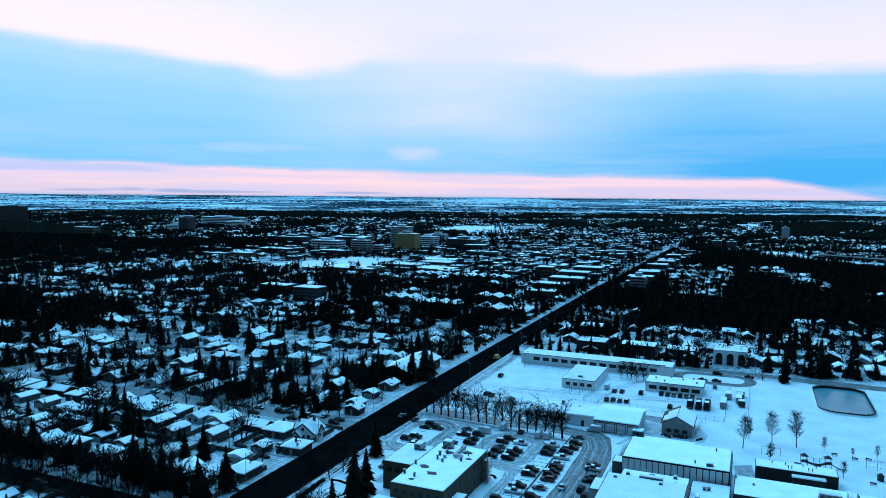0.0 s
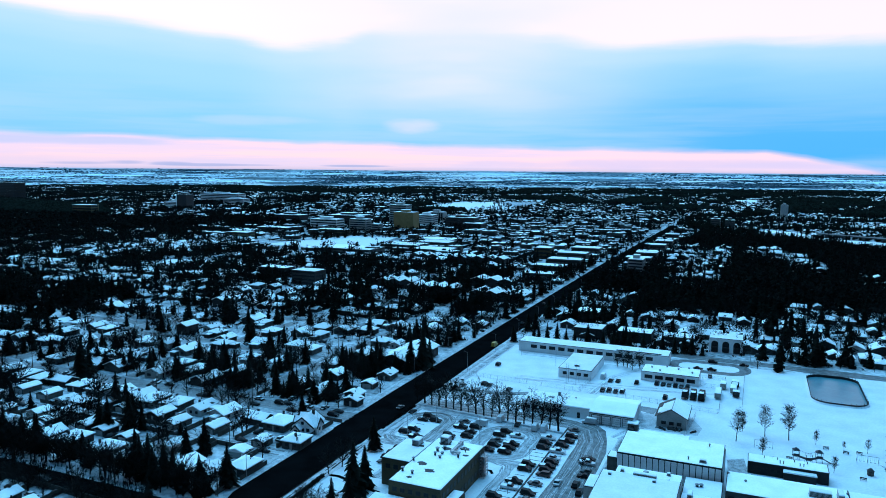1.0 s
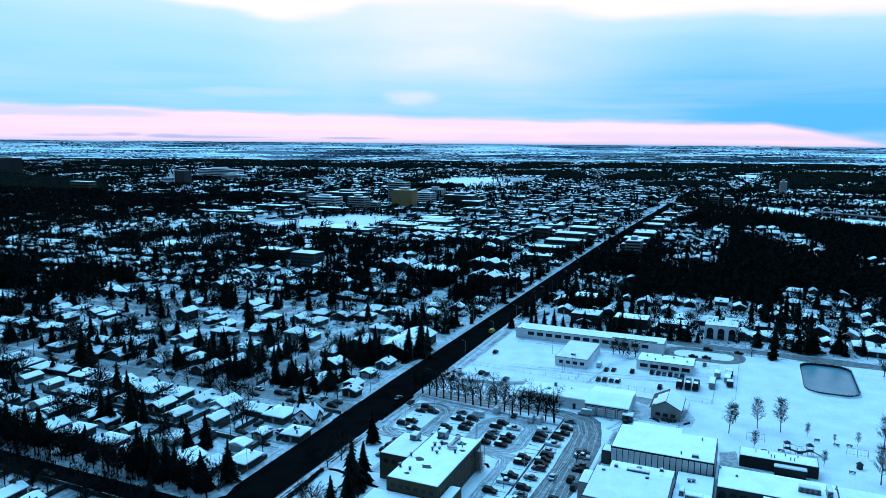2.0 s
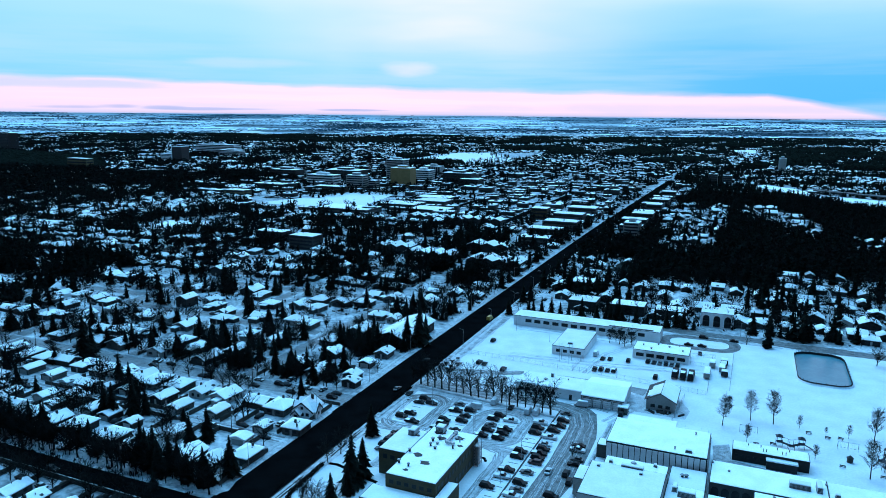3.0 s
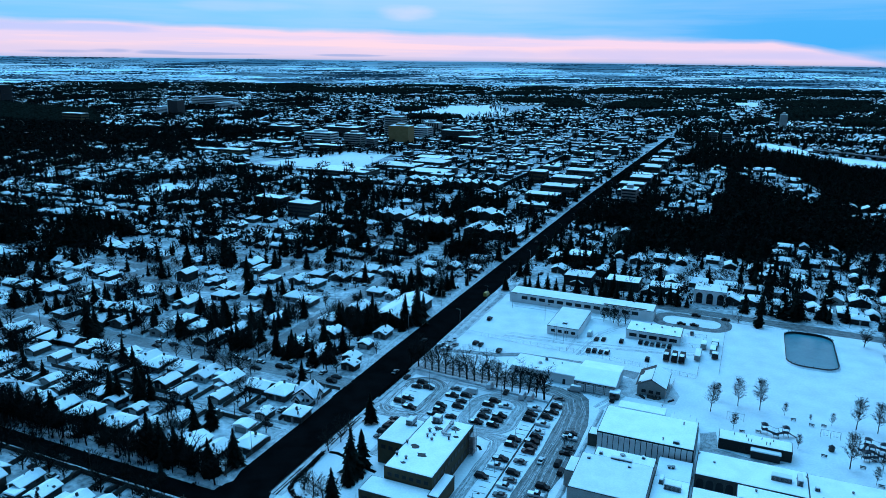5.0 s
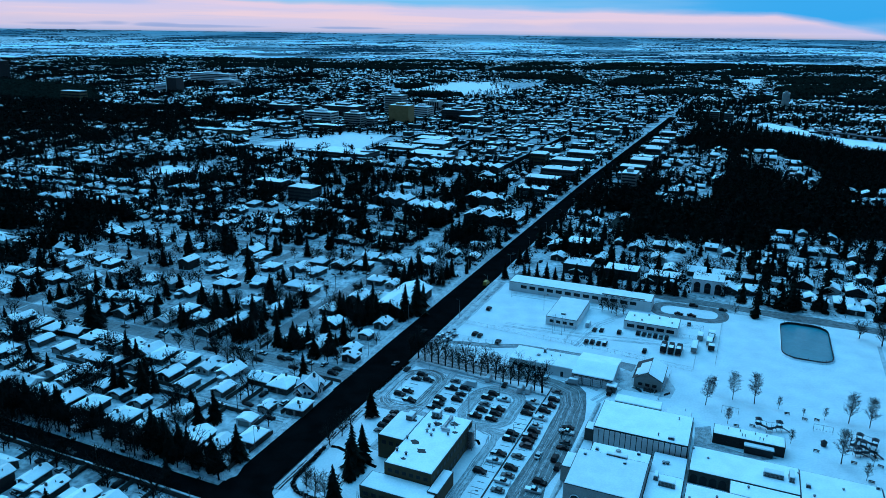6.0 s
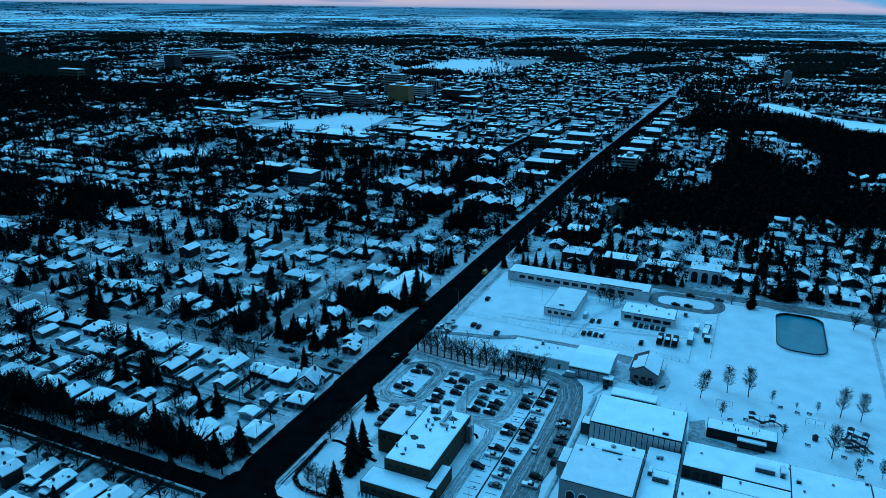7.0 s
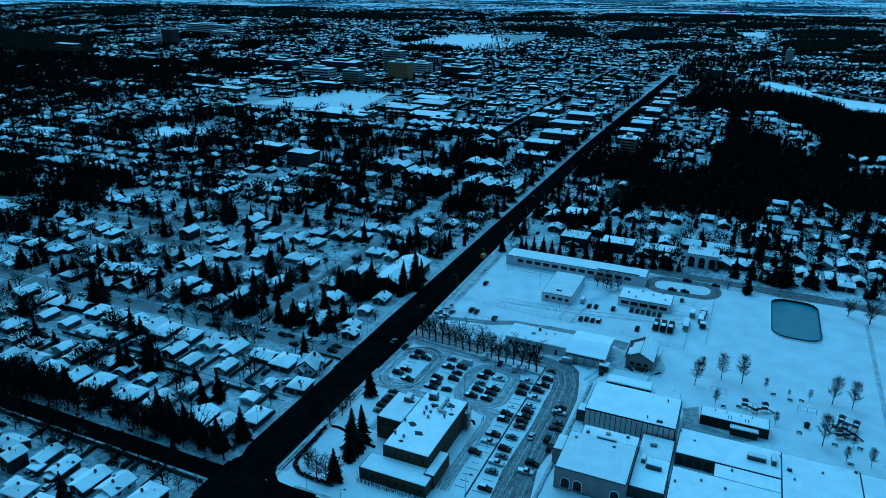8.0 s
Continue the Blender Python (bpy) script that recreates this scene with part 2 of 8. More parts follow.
def field_material():
    """Open ground: snow near the town, and far off a patchwork of white and stubbled fields, blued with painted haze.
    """
    m = mat("snowy_land", (0.12, 0.135, 0.145), (0.66, 0.69, 0.72), 14, 0.9, 0.2, 2.2, spec=0.0)
    n, l = m.node_tree.nodes, m.node_tree.links
    b = n["Principled BSDF"]
    near = b.inputs["Base Color"].links[0].from_socket
    geo = n.new("ShaderNodeNewGeometry")
    turn = n.new("ShaderNodeMapping")
    turn.inputs["Rotation"].default_value = (0, 0, radians(23.6))
    turn.inputs["Scale"].default_value = (1 / 520, 1 / 300, 0)
    l.new(geo.outputs["Position"], turn.inputs[0])
    cells = n.new("ShaderNodeTexVoronoi")
    cells.distance = "CHEBYCHEV"
    cells.inputs["Scale"].default_value = 1.0
    l.new(turn.outputs[0], cells.inputs["Vector"])
    tone = n.new("ShaderNodeSeparateXYZ")
    l.new(cells.outputs["Color"], tone.inputs[0])
    ramp = n.new("ShaderNodeValToRGB")
    ramp.color_ramp.interpolation = "CONSTANT"
    el = ramp.color_ramp.elements
    # field tones lean blue: distance haze mixed into the base colour
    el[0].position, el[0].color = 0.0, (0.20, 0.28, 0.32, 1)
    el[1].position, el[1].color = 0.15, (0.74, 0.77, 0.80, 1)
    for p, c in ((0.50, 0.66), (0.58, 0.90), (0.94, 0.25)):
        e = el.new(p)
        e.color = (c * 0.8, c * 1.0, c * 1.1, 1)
    l.new(tone.outputs[0], ramp.inputs[0])
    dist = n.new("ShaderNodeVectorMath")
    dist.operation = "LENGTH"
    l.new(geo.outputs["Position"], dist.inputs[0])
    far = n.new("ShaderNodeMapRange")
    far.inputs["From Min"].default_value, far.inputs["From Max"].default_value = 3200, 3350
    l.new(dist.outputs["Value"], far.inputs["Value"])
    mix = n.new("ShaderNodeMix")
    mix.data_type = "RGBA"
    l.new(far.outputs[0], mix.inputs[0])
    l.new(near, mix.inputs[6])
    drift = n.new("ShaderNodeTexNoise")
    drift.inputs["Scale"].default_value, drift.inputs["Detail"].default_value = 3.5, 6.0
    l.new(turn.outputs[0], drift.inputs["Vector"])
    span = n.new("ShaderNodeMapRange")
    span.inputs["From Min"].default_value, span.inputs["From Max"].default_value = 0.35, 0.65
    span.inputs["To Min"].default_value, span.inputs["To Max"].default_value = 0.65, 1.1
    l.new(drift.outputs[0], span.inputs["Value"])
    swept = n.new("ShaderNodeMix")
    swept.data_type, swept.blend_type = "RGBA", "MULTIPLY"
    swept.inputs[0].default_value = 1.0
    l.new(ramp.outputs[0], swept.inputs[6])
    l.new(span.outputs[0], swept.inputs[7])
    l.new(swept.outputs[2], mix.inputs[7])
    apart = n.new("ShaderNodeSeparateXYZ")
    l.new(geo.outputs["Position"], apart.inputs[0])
    # the ridge fades to grey-blue, haze painted over its fields
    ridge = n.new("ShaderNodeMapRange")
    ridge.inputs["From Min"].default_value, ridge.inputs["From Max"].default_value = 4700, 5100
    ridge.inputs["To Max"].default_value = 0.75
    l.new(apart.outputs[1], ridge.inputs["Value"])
    ridge_haze = n.new("ShaderNodeMix")
    ridge_haze.data_type = "RGBA"
    ridge_haze.inputs[7].default_value = (0.09, 0.18, 0.23, 1)
    l.new(ridge.outputs[0], ridge_haze.inputs[0])
    l.new(mix.outputs[2], ridge_haze.inputs[6])
    l.new(ridge_haze.outputs[2], b.inputs["Base Color"])
    return m


# hedge colour lifted and blued to stand for haze at this distance
HAZED_HEDGE = mat("far_hedge_twigs", (0.016, 0.042, 0.060), (0.034, 0.075, 0.10), 30, 0.95, vary=0.5, island=True, spec=0.0)
WOOD_FLOOR = mat("dark_undergrowth", (0.012, 0.013, 0.011), (0.05, 0.052, 0.05), 7, 0.95, 0.2, 1.0, spec=0.0)
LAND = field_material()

# ---- building helpers ----
GRID = pose(0, 0, 0, 0, 0, -23.6)  # the town's street grid: a runs across the avenue, b along it


def site(a, b):
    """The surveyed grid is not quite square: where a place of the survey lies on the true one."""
    k = 1 + -0.000174964 * a + -7.855e-05 * b
    return (1.00038 * a + 0.0226011 * b + 1.21967) / k, (-0.0240336 * a + 1.00185 * b + 0.435754) / k


def at(a, b, z=0.0, turn=0.0):
    return GRID @ pose(*site(a, b), z, 0, 0, turn)


class Shape:
    """Gathers points and faces for one mesh."""

    def __init__(self):
        self.v, self.f, self.i = [], [], []

    def add(self, pts, faces, index=0):
        k = len(self.v)
        self.v += [tuple(p) for p in pts]
        self.f += [tuple(k + j for j in f) for f in faces]
        self.i += [index] * len(faces)
        return self

    def box(self, x0, x1, y0, y1, z0, z1, index=0):
        return self.add([(x0, y0, z0), (x1, y0, z0), (x1, y1, z0), (x0, y1, z0), (x0, y0, z1), (x1, y0, z1), (x1, y1, z1), (x0, y1, z1)],
                        [(3, 2, 1, 0), (4, 5, 6, 7), (0, 1, 5, 4), (1, 2, 6, 5), (2, 3, 7, 6), (3, 0, 4, 7)], index)

    def slab(self, x0, x1, y0, y1, z0, z1, soft=0.15, index=0):
        """A layer with sloped edges, as snow lies on a flat roof."""
        s = soft
        return self.add([(x0, y0, z0), (x1, y0, z0), (x1, y1, z0), (x0, y1, z0), (x0 + s, y0 + s, z1), (x1 - s, y0 + s, z1), (x1 - s, y1 - s, z1), (x0 + s, y1 - s, z1)],
                        [(3, 2, 1, 0), (4, 5, 6, 7), (0, 1, 5, 4), (1, 2, 6, 5), (2, 3, 7, 6), (3, 0, 4, 7)], index)

    def gable_walls(self, w, d, h, r, index=0):
        """Walls of w by d, h high to the eaves, ridge along y, r higher."""
        x, y = w / 2, d / 2
        return self.add([(-x, -y, 0), (x, -y, 0), (x, y, 0), (-x, y, 0), (-x, -y, h), (x, -y, h), (x, y, h), (-x, y, h), (0, -y, h + r), (0, y, h + r)],
                        [(3, 2, 1, 0), (0, 1, 5, 8, 4), (1, 2, 6, 5), (2, 3, 7, 9, 6), (3, 0, 4, 7), (4, 8, 9, 7), (5, 6, 9, 8)], index)

    def gable_roof(self, w, d, h, r, over=0.5, thick=0.28, index=0):
        x, y = w / 2 + over, d / 2 + over
        k = r / (w / 2)
        e, t = h - over * k, h + r
        low = [(-x, -y, e), (0, -y, t), (x, -y, e), (x, y, e), (0, y, t), (-x, y, e)]
        top = [(p[0] * 0.985, p[1] * 0.99, p[2] + thick) for p in low]
        return self.add(low + top, [(1, 0, 5, 4), (2, 1, 4, 3), (6, 7, 10, 11), (7, 8, 9, 10), (0, 1, 7, 6), (1, 2, 8, 7), (3, 4, 10, 9), (4, 5, 11, 10), (2, 3, 9, 8), (5, 0, 6, 11)], index)

    def hip_roof(self, w, d, h, r, over=0.5, thick=0.28, index=0):
        x, y = w / 2 + over, d / 2 + over
        q = max(y - x, 0.3)
        low = [(-x, -y, h), (x, -y, h), (x, y, h), (-x, y, h)]
        up = [(p[0] * 0.985, p[1] * 0.985, h + thick) for p in low]
        return self.add(low + up + [(0, -q, h + r + thick), (0, q, h + r + thick)],
                        [(3, 2, 1, 0), (0, 1, 5, 4), (1, 2, 6, 5), (2, 3, 7, 6), (3, 0, 4, 7), (4, 5, 8), (5, 6, 9, 8), (6, 7, 9), (7, 4, 8, 9)], index)

    def tube(self, p, q, r0, r1, sides=6, index=0, cap=True):
        p, q = Vector(p), Vector(q)
        z = (q - p).normalized()
        x = z.orthogonal().normalized()
        y = z.cross(x)
        pts = []
        for c, r in ((p, r0), (q, r1)):
            pts += [c + r * (math.cos(6.2832 * k / sides) * x + math.sin(6.2832 * k / sides) * y) for k in range(sides)]
        faces = [(k, (k + 1) % sides, sides + (k + 1) % sides, sides + k) for k in range(sides)]
        if cap:
            faces += [tuple(range(sides))[::-1], tuple(range(sides, 2 * sides))]
        return self.add(pts, faces, index)

    def mesh(self, name, mats):
        me = bpy.data.meshes.new(name)
        me.from_pydata(self.v, [], self.f)
        for m in mats:
            me.materials.append(m)
        if len(mats) > 1:
            me.polygons.foreach_set("material_index", self.i)
        me.update()
        return me


def part(name, shape, material, parent=None, label=""):
    mats = material if isinstance(material, (list, tuple)) else [material]
    ob = new(name, shape.mesh(name, mats))
    ob.parent = parent
    return tagged(ob, label)


def thing(name, m, label, category, group=""):
    e = new(name)
    e.empty_display_size = 0.5
    e.matrix_basis = m
    return tagged(e, label, category, group)


def setting(name, shape, material, label, category, m=GRID):
    shape.v = [(*site(x, y), z) for x, y, z in shape.v]
    ob = part(name, shape, material, None, label)
    ob.matrix_basis = m
    return tagged(ob, category=category, kind="structure")


def heap(name, verts, faces, mats, label, category, index=None):
    """Many small pieces in one mesh, from arrays of points and of four-cornered or three-cornered faces."""
    me = bpy.data.meshes.new(name)
    n, c = faces.shape
    me.vertices.add(len(verts))
    me.vertices.foreach_set("co", verts.astype(np.float32).ravel())
    me.loops.add(n * c)
    me.loops.foreach_set("vertex_index", faces.astype(np.int32).ravel())
    me.polygons.add(n)
    me.polygons.foreach_set("loop_start", np.arange(0, n * c, c, dtype=np.int32))
    for m in mats:
        me.materials.append(m)
    if index is not None:
        me.polygons.foreach_set("material_index", index.astype(np.int32))
    me.update(calc_edges=True)
    ob = new(name, me)
    return tagged(ob, label, category, kind="stuff")


def spread(shape, places):
    """Triangles of a shape repeated at rows of (x, y, z, turn, width, height), with a depth of its own where a seventh number is given."""
    v = np.array(shape.v)
    tris, idx = [], []
    for f, i in zip(shape.f, shape.i):
        for k in range(1, len(f) - 1):
            tris.append((f[0], f[k], f[k + 1]))
            idx.append(i)
    tris, idx = np.array(tris), np.array(idx)
    p = np.array(places)
    c, s = np.cos(p[:, 3])[:, None], np.sin(p[:, 3])[:, None]
    x, y = v[None, :, 0] * p[:, 4:5], v[None, :, 1] * p[:, -1:] if p.shape[1] > 6 else v[None, :, 1] * p[:, 4:5]
    out = np.stack([c * x - s * y + p[:, 0:1], s * x + c * y + p[:, 1:2], v[None, :, 2] * p[:, 5:6] + p[:, 2:3]], -1)
    faces = tris[None] + (np.arange(len(p)) * len(v))[:, None, None]
    return out.reshape(-1, 3), faces.reshape(-1, 3), np.tile(idx, len(p))


def gather(name, pieces, mats, label, category):
    vs, fs, ix, k = [], [], [], 0
    for v, f, i in pieces:
        vs.append(v), fs.append(f + k), ix.append(i)
        k += len(v)
    return heap(name, np.concatenate(vs), np.concatenate(fs), mats, label, category, np.concatenate(ix))


def to_xy(a, b):
    c, s = math.cos(radians(23.6)), math.sin(radians(23.6))
    a, b = site(a, b)
    return a * c + b * s, -a * s + b * c


RISE = ((0, 0), (3250, 0), (4000, 22), (4600, 46), (5000, 66), (5090, 84), (5180, 100), (5270, 111), (5400, 119), (5800, 130))


def lie(x, y):
    """Height of the land: flat under the town, rising gently through the far fields to a low ridge."""
    d = max(abs(x), abs(y))
    for (d0, h0), (d1, h1) in zip(RISE, RISE[1:]):
        if d < d1:
            return h0 + (h1 - h0) * (d - d0) / (d1 - d0)
    return RISE[-1][1]


def avenue(b):
    """Where the avenue's middle runs, a for a given b."""
    return -129.3 - 0.0205 * (min(max(b, 60), 640) - 150) + 0.004 * max(b - 640, 0)


def half(b):
    """Half the avenue's width: it narrows beyond the school."""
    return 8.1 - 0.0062 * min(max(b - 230, 0), 420)


# ---- ground ----
land = Shape()
radii = [0, 60, 130, 220, 330, 460, 620, 820, 1050, 1350, 1700, 2050, 2400, 2800, 3250, 3450, 3650, 3850, 4000, 4200, 4400, 4600, 4800, 5000, 5090, 5180, 5270, 5400, 5600, 5800]
STEPS = 240
pts, faces = [], []
for r in radii:
    for k in range(STEPS):
        an = 2 * math.pi * k / STEPS
        far = r / max(abs(math.sin(an)), abs(math.cos(an)))
        x, y = far * math.sin(an), far * math.cos(an)
        roll_ = 0 if r < 3300 else 4 * noise.noise(Vector((x / 700, y / 700, 3))) * min(1, (r - 3300) / 500)
        pts.append((x, y, lie(x, y) + roll_))
for j in range(len(radii) - 1):
    for k in range(STEPS):
        k2 = (k + 1) % STEPS
        faces.append((j * STEPS + k, (j + 1) * STEPS + k, (j + 1) * STEPS + k2, j * STEPS + k2))
land.add(pts, [f[::-1] for f in faces])
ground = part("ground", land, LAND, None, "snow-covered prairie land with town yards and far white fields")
tagged(ground, category="ground", kind="structure")
for p in ground.data.polygons:
    p.use_smooth = True


def strip(shape, rows, z0, z1):
    """A band through rows of (a0, a1, b)."""
    k = len(rows)
    pts = [(a0, b, z1) for a0, a1, b in rows] + [(a1, b, z1) for a0, a1, b in rows] + [(a0, b, z0) for a0, a1, b in rows] + [(a1, b, z0) for a0, a1, b in rows]
    f = []
    for i in range(k - 1):
        f += [(i, k + i, k + i + 1, i + 1), (2 * k + i, i, i + 1, 2 * k + i + 1), (k + i, 3 * k + i, 3 * k + i + 1, k + i + 1)]
    return shape.add(pts, f)


bs = [40, 60, 100, 150, 250, 350, 450, 550, 640, 800, 950, 1100, 1150]
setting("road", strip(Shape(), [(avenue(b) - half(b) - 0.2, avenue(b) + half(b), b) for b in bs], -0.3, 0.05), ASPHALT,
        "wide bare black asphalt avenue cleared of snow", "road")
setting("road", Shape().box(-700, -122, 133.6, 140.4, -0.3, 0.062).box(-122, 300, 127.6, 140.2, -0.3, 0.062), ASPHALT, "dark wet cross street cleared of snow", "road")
for side, label in ((-1, "far"), (1, "near")):
    for b0, b1 in (((60, 126), (143, 205), (226, 420), (424, 1100)) if side < 0 else ((60, 122), (146, 196), (208, 262), (266, 343), (357, 1100))):
        sh = Shape()
        n = max(2, int((b1 - b0) / 6))
        random.seed(int(b0) + side)
        rows = []
        for k in range(n + 1):
            b = b0 + (b1 - b0) * k / n
            edge = (half(b) - (0.1 if side > 0 else 0.9 * min(max((260 - b) / 60, 0), 1) - 0.35)) * side
            rows.append((avenue(b) + (edge if side > 0 else edge - (1.9 if b0 < 350 else 0.9) - random.random() * 0.5), avenue(b) + (edge + (1.9 if b0 < 350 else 0.9) + random.random() * 0.5 if side > 0 else edge), b))
        strip(sh, rows, -0.1, 0.16)
        setting("pavement", sh, RIDGE, "snowy pavement and ploughed snow beside the avenue", "pavement")
        if b0 > 350:
            continue
        sh = Shape()
        strip(sh, [((r[0] + 2.6) if side > 0 else (r[0] - 1.9), (r[0] + 4.1) if side > 0 else (r[0] - 0.5), r[2]) for r in rows], -0.1, 0.09)
        setting("pavement", sh, LANE, "trodden pavement along the avenue", "pavement")
for off in (0.9, 2.3, 3.2):
    sh = Shape()
    for b in range(146, 196, 2):
        if noise.noise(Vector((b / 7, off, 5))) > -0.2:
            w = 0.16 + 0.2 * abs(noise.noise(Vector((b / 3, off, 2))))
            a = avenue(b) + half(b) + off - 1.2
            strip(sh, [(a - w, a + w, b), (a - w, a + w, b + 2.2)], 0.0, 0.2)
    setting("kerb", sh, TRIM, "dark slush lines between ridges of ploughed snow", "kerb")
# side streets and back lanes, with ploughed edges and wheel ruts
def street(a0, a1, b0, b1, z=0.045, label="residential street of packed snow"):
    setting("road", Shape().box(a0, a1, b0, b1, -0.3, z), STREET, label, "road")
    across = a1 - a0 > b1 - b0
    lo, hi, e0, e1 = (b0, b1, a0, a1) if across else (a0, a1, b0, b1)
    n = max(2, int((e1 - e0) / 9))
    for edge, side in ((lo, -1), (hi, 1)):
        rows = []
        for k in range(n + 1):
            t = e0 + (e1 - e0) * k / n
            w = 0.7 + 0.5 * noise.noise(Vector((t / 5, edge, 1)))
            h = 0.22 + 0.2 * noise.noise(Vector((t / 4, edge, 2)))
            p = [(edge + side * q * w, zz) for q, zz in ((0, z), (0.4, z + h), (0.9, z + h * 0.8), (1.6, 0.0))]
            rows += [(t, q, zz) if across else (q, t, zz) for q, zz in p]
        f = [(4 * k + j, 4 * k + j + 1, 4 * k + j + 5, 4 * k + j + 4) for k in range(n) for j in range(3)]
        setting("snow_bank", Shape().add(rows, f), RIDGE, "ploughed snow along the street", "snow bank")
    for q in (0.3, 0.46, 0.56, 0.72):
        m = lo + (hi - lo) * q
        s = Shape().box(e0, e1, m - 0.32, m + 0.32, 0, z + 0.008) if across else Shape().box(m - 0.32, m + 0.32, e0, e1, 0, z + 0.008)
        setting("wheel_rut", s, SLUSH if (hi - lo) > 5 else LANE, "dark wheel rut in the street snow", "road")


street(-420, -138.5, 213.0, 221.5), street(-640, -342, 304, 312), street(-700, -152, 421, 429), street(-330, -137.5, 177.8, 181.6, 0.045, "back lane of packed snow")
street(-331, -268, 285.5, 292), street(-262, -198, 280.5, 287), street(-330, -152, 349, 356), street(-325, -196, 240, 243, 0.045, "back lane of packed snow")
street(-195, -187.5, 223, 346, 0.034), street(-341, -332, 142, 310, 0.034), street(-334, -325, 314, 418, 0.034), street(-262, -255, 223, 346, 0.034), street(-322, -313, 431, 600, 0.034), street(-420, -413, 431, 640, 0.034)

# open snow: the school's grounds, playing field and clearings
for a0, a1, b0, b1 in ((-118.6, 260, 60, 345.0),):
    setting("ground_snow", Shape().box(a0, a1, b0, b1, -0.4, 0.02), SNOW, "smooth snow over the school grounds and playing field", "snow")

# ---- trees ----
def conifer_shape(seed, tiers, points, rough=0.22):
    """A spruce one metre high: drooping ragged boughs at all heights round a dark core."""
    rnd = random.Random(seed)
    sh = Shape()
    n = 7 if tiers > 8 else 5
    core = [(0.12 * math.cos(6.283 * k / n) * rnd.uniform(0.8, 1.2), 0.12 * math.sin(6.283 * k / n) * rnd.uniform(0.8, 1.2), 0.05) for k in range(n)]
    sh.add(core + [(0, 0, 0.93)], [(k, (k + 1) % n, n) for k in range(n)])
    count = tiers * points
    for k in range(count):
        f = (k + rnd.random()) / count
        f = f ** 1.12
        z = 0.07 + 0.91 * f
        r = (0.235 * (1 - f) ** 0.82 + 0.014) * rnd.uniform(1 - 1.4 * rough, 1 + rough * 0.6)
        an = k * 2.39996 + rnd.uniform(-0.4, 0.4)
        c, s = math.cos(an), math.sin(an)
        w = (0.062 * (1 - f) + 0.016) * (11 / points) ** 0.5 * (15 / tiers) ** 0.4
        drop = r * rnd.uniform(0.22, 0.48)
        lift = 0.02 + 0.03 * (1 - f)
        m = r * 0.6
        pts = [(0, 0, min(z + lift, 0.995)), (m * c - w * s, m * s + w * c, z - drop * 0.3), (r * c, r * s, z - drop), (m * c + w * s, m * s - w * c, z - drop * 0.3)]
        sh.add(pts, [(0, 1, 2), (0, 2, 3)])
    return sh


def dense_shape(seed, count, size=0.2, girth=0.36, base=0.16, slim=1.0):
    """A thickly twigged round-headed tree one metre high: ragged sprays all through an uneven crown."""
    rnd = random.Random(seed)
    sh = Shape()
    sh.tube((0, 0, -0.01), (0, 0, 0.5), 0.022, 0.01, 3, cap=False)
    lobes = [(rnd.uniform(-0.16, 0.16), rnd.uniform(-0.16, 0.16), rnd.uniform(-0.1, 0.12)) for _ in range(4)]
    for k in range(count):
        an, up = rnd.uniform(0, 6.283), rnd.uniform(-1, 1)
        r = rnd.random() ** 0.45
        flat = (1 - up * up) ** 0.5
        o = lobes[k % 4]
        p = Vector((o[0] + girth * 0.8 * r * flat * math.cos(an), o[1] + girth * 0.8 * r * flat * math.sin(an), base + 0.42 + o[2] + 0.34 * r * up))
        way = (p - Vector((0, 0, 0.25))).normalized()
        way = (way + Vector((rnd.gauss(0, 0.35), rnd.gauss(0, 0.35), rnd.gauss(0, 0.35)))).normalized()
        n = way.orthogonal().normalized()
        n = (n * math.cos(k * 1.7) + way.cross(n) * math.sin(k * 1.7)) * size * slim * rnd.uniform(0.25, 0.5)
        e = p + way * size * rnd.uniform(0.6, 1.2)
        e.z = min(e.z, 1.0)
        sh.add([p - n, p + n, e], [(0, 1, 2)])
    return sh


def tuft_shape(seed):
    """A close stand of trees one metre high, seen from far off: a few ragged peaks on a broad dark foot."""
    rnd = random.Random(seed)
    sh = Shape()
    for k in range(4):
        x, y, h, r = rnd.uniform(-0.4, 0.4), rnd.uniform(-0.4, 0.4), rnd.uniform(0.6, 1.0), rnd.uniform(0.25, 0.42)
        foot = [(x + r * math.cos(j * 1.5708 + k), y + r * math.sin(j * 1.5708 + k), 0) for j in range(4)]
        waist = [(x + r * 0.75 * math.cos(j * 1.5708 + k), y + r * 0.75 * math.sin(j * 1.5708 + k), h * rnd.uniform(0.4, 0.65)) for j in range(4)]
        sh.add(foot + waist + [(x, y, h)], [(j, (j + 1) % 4, 4 + (j + 1) % 4, 4 + j) for j in range(4)] + [(4 + j, 4 + (j + 1) % 4, 8) for j in range(4)])
    return sh


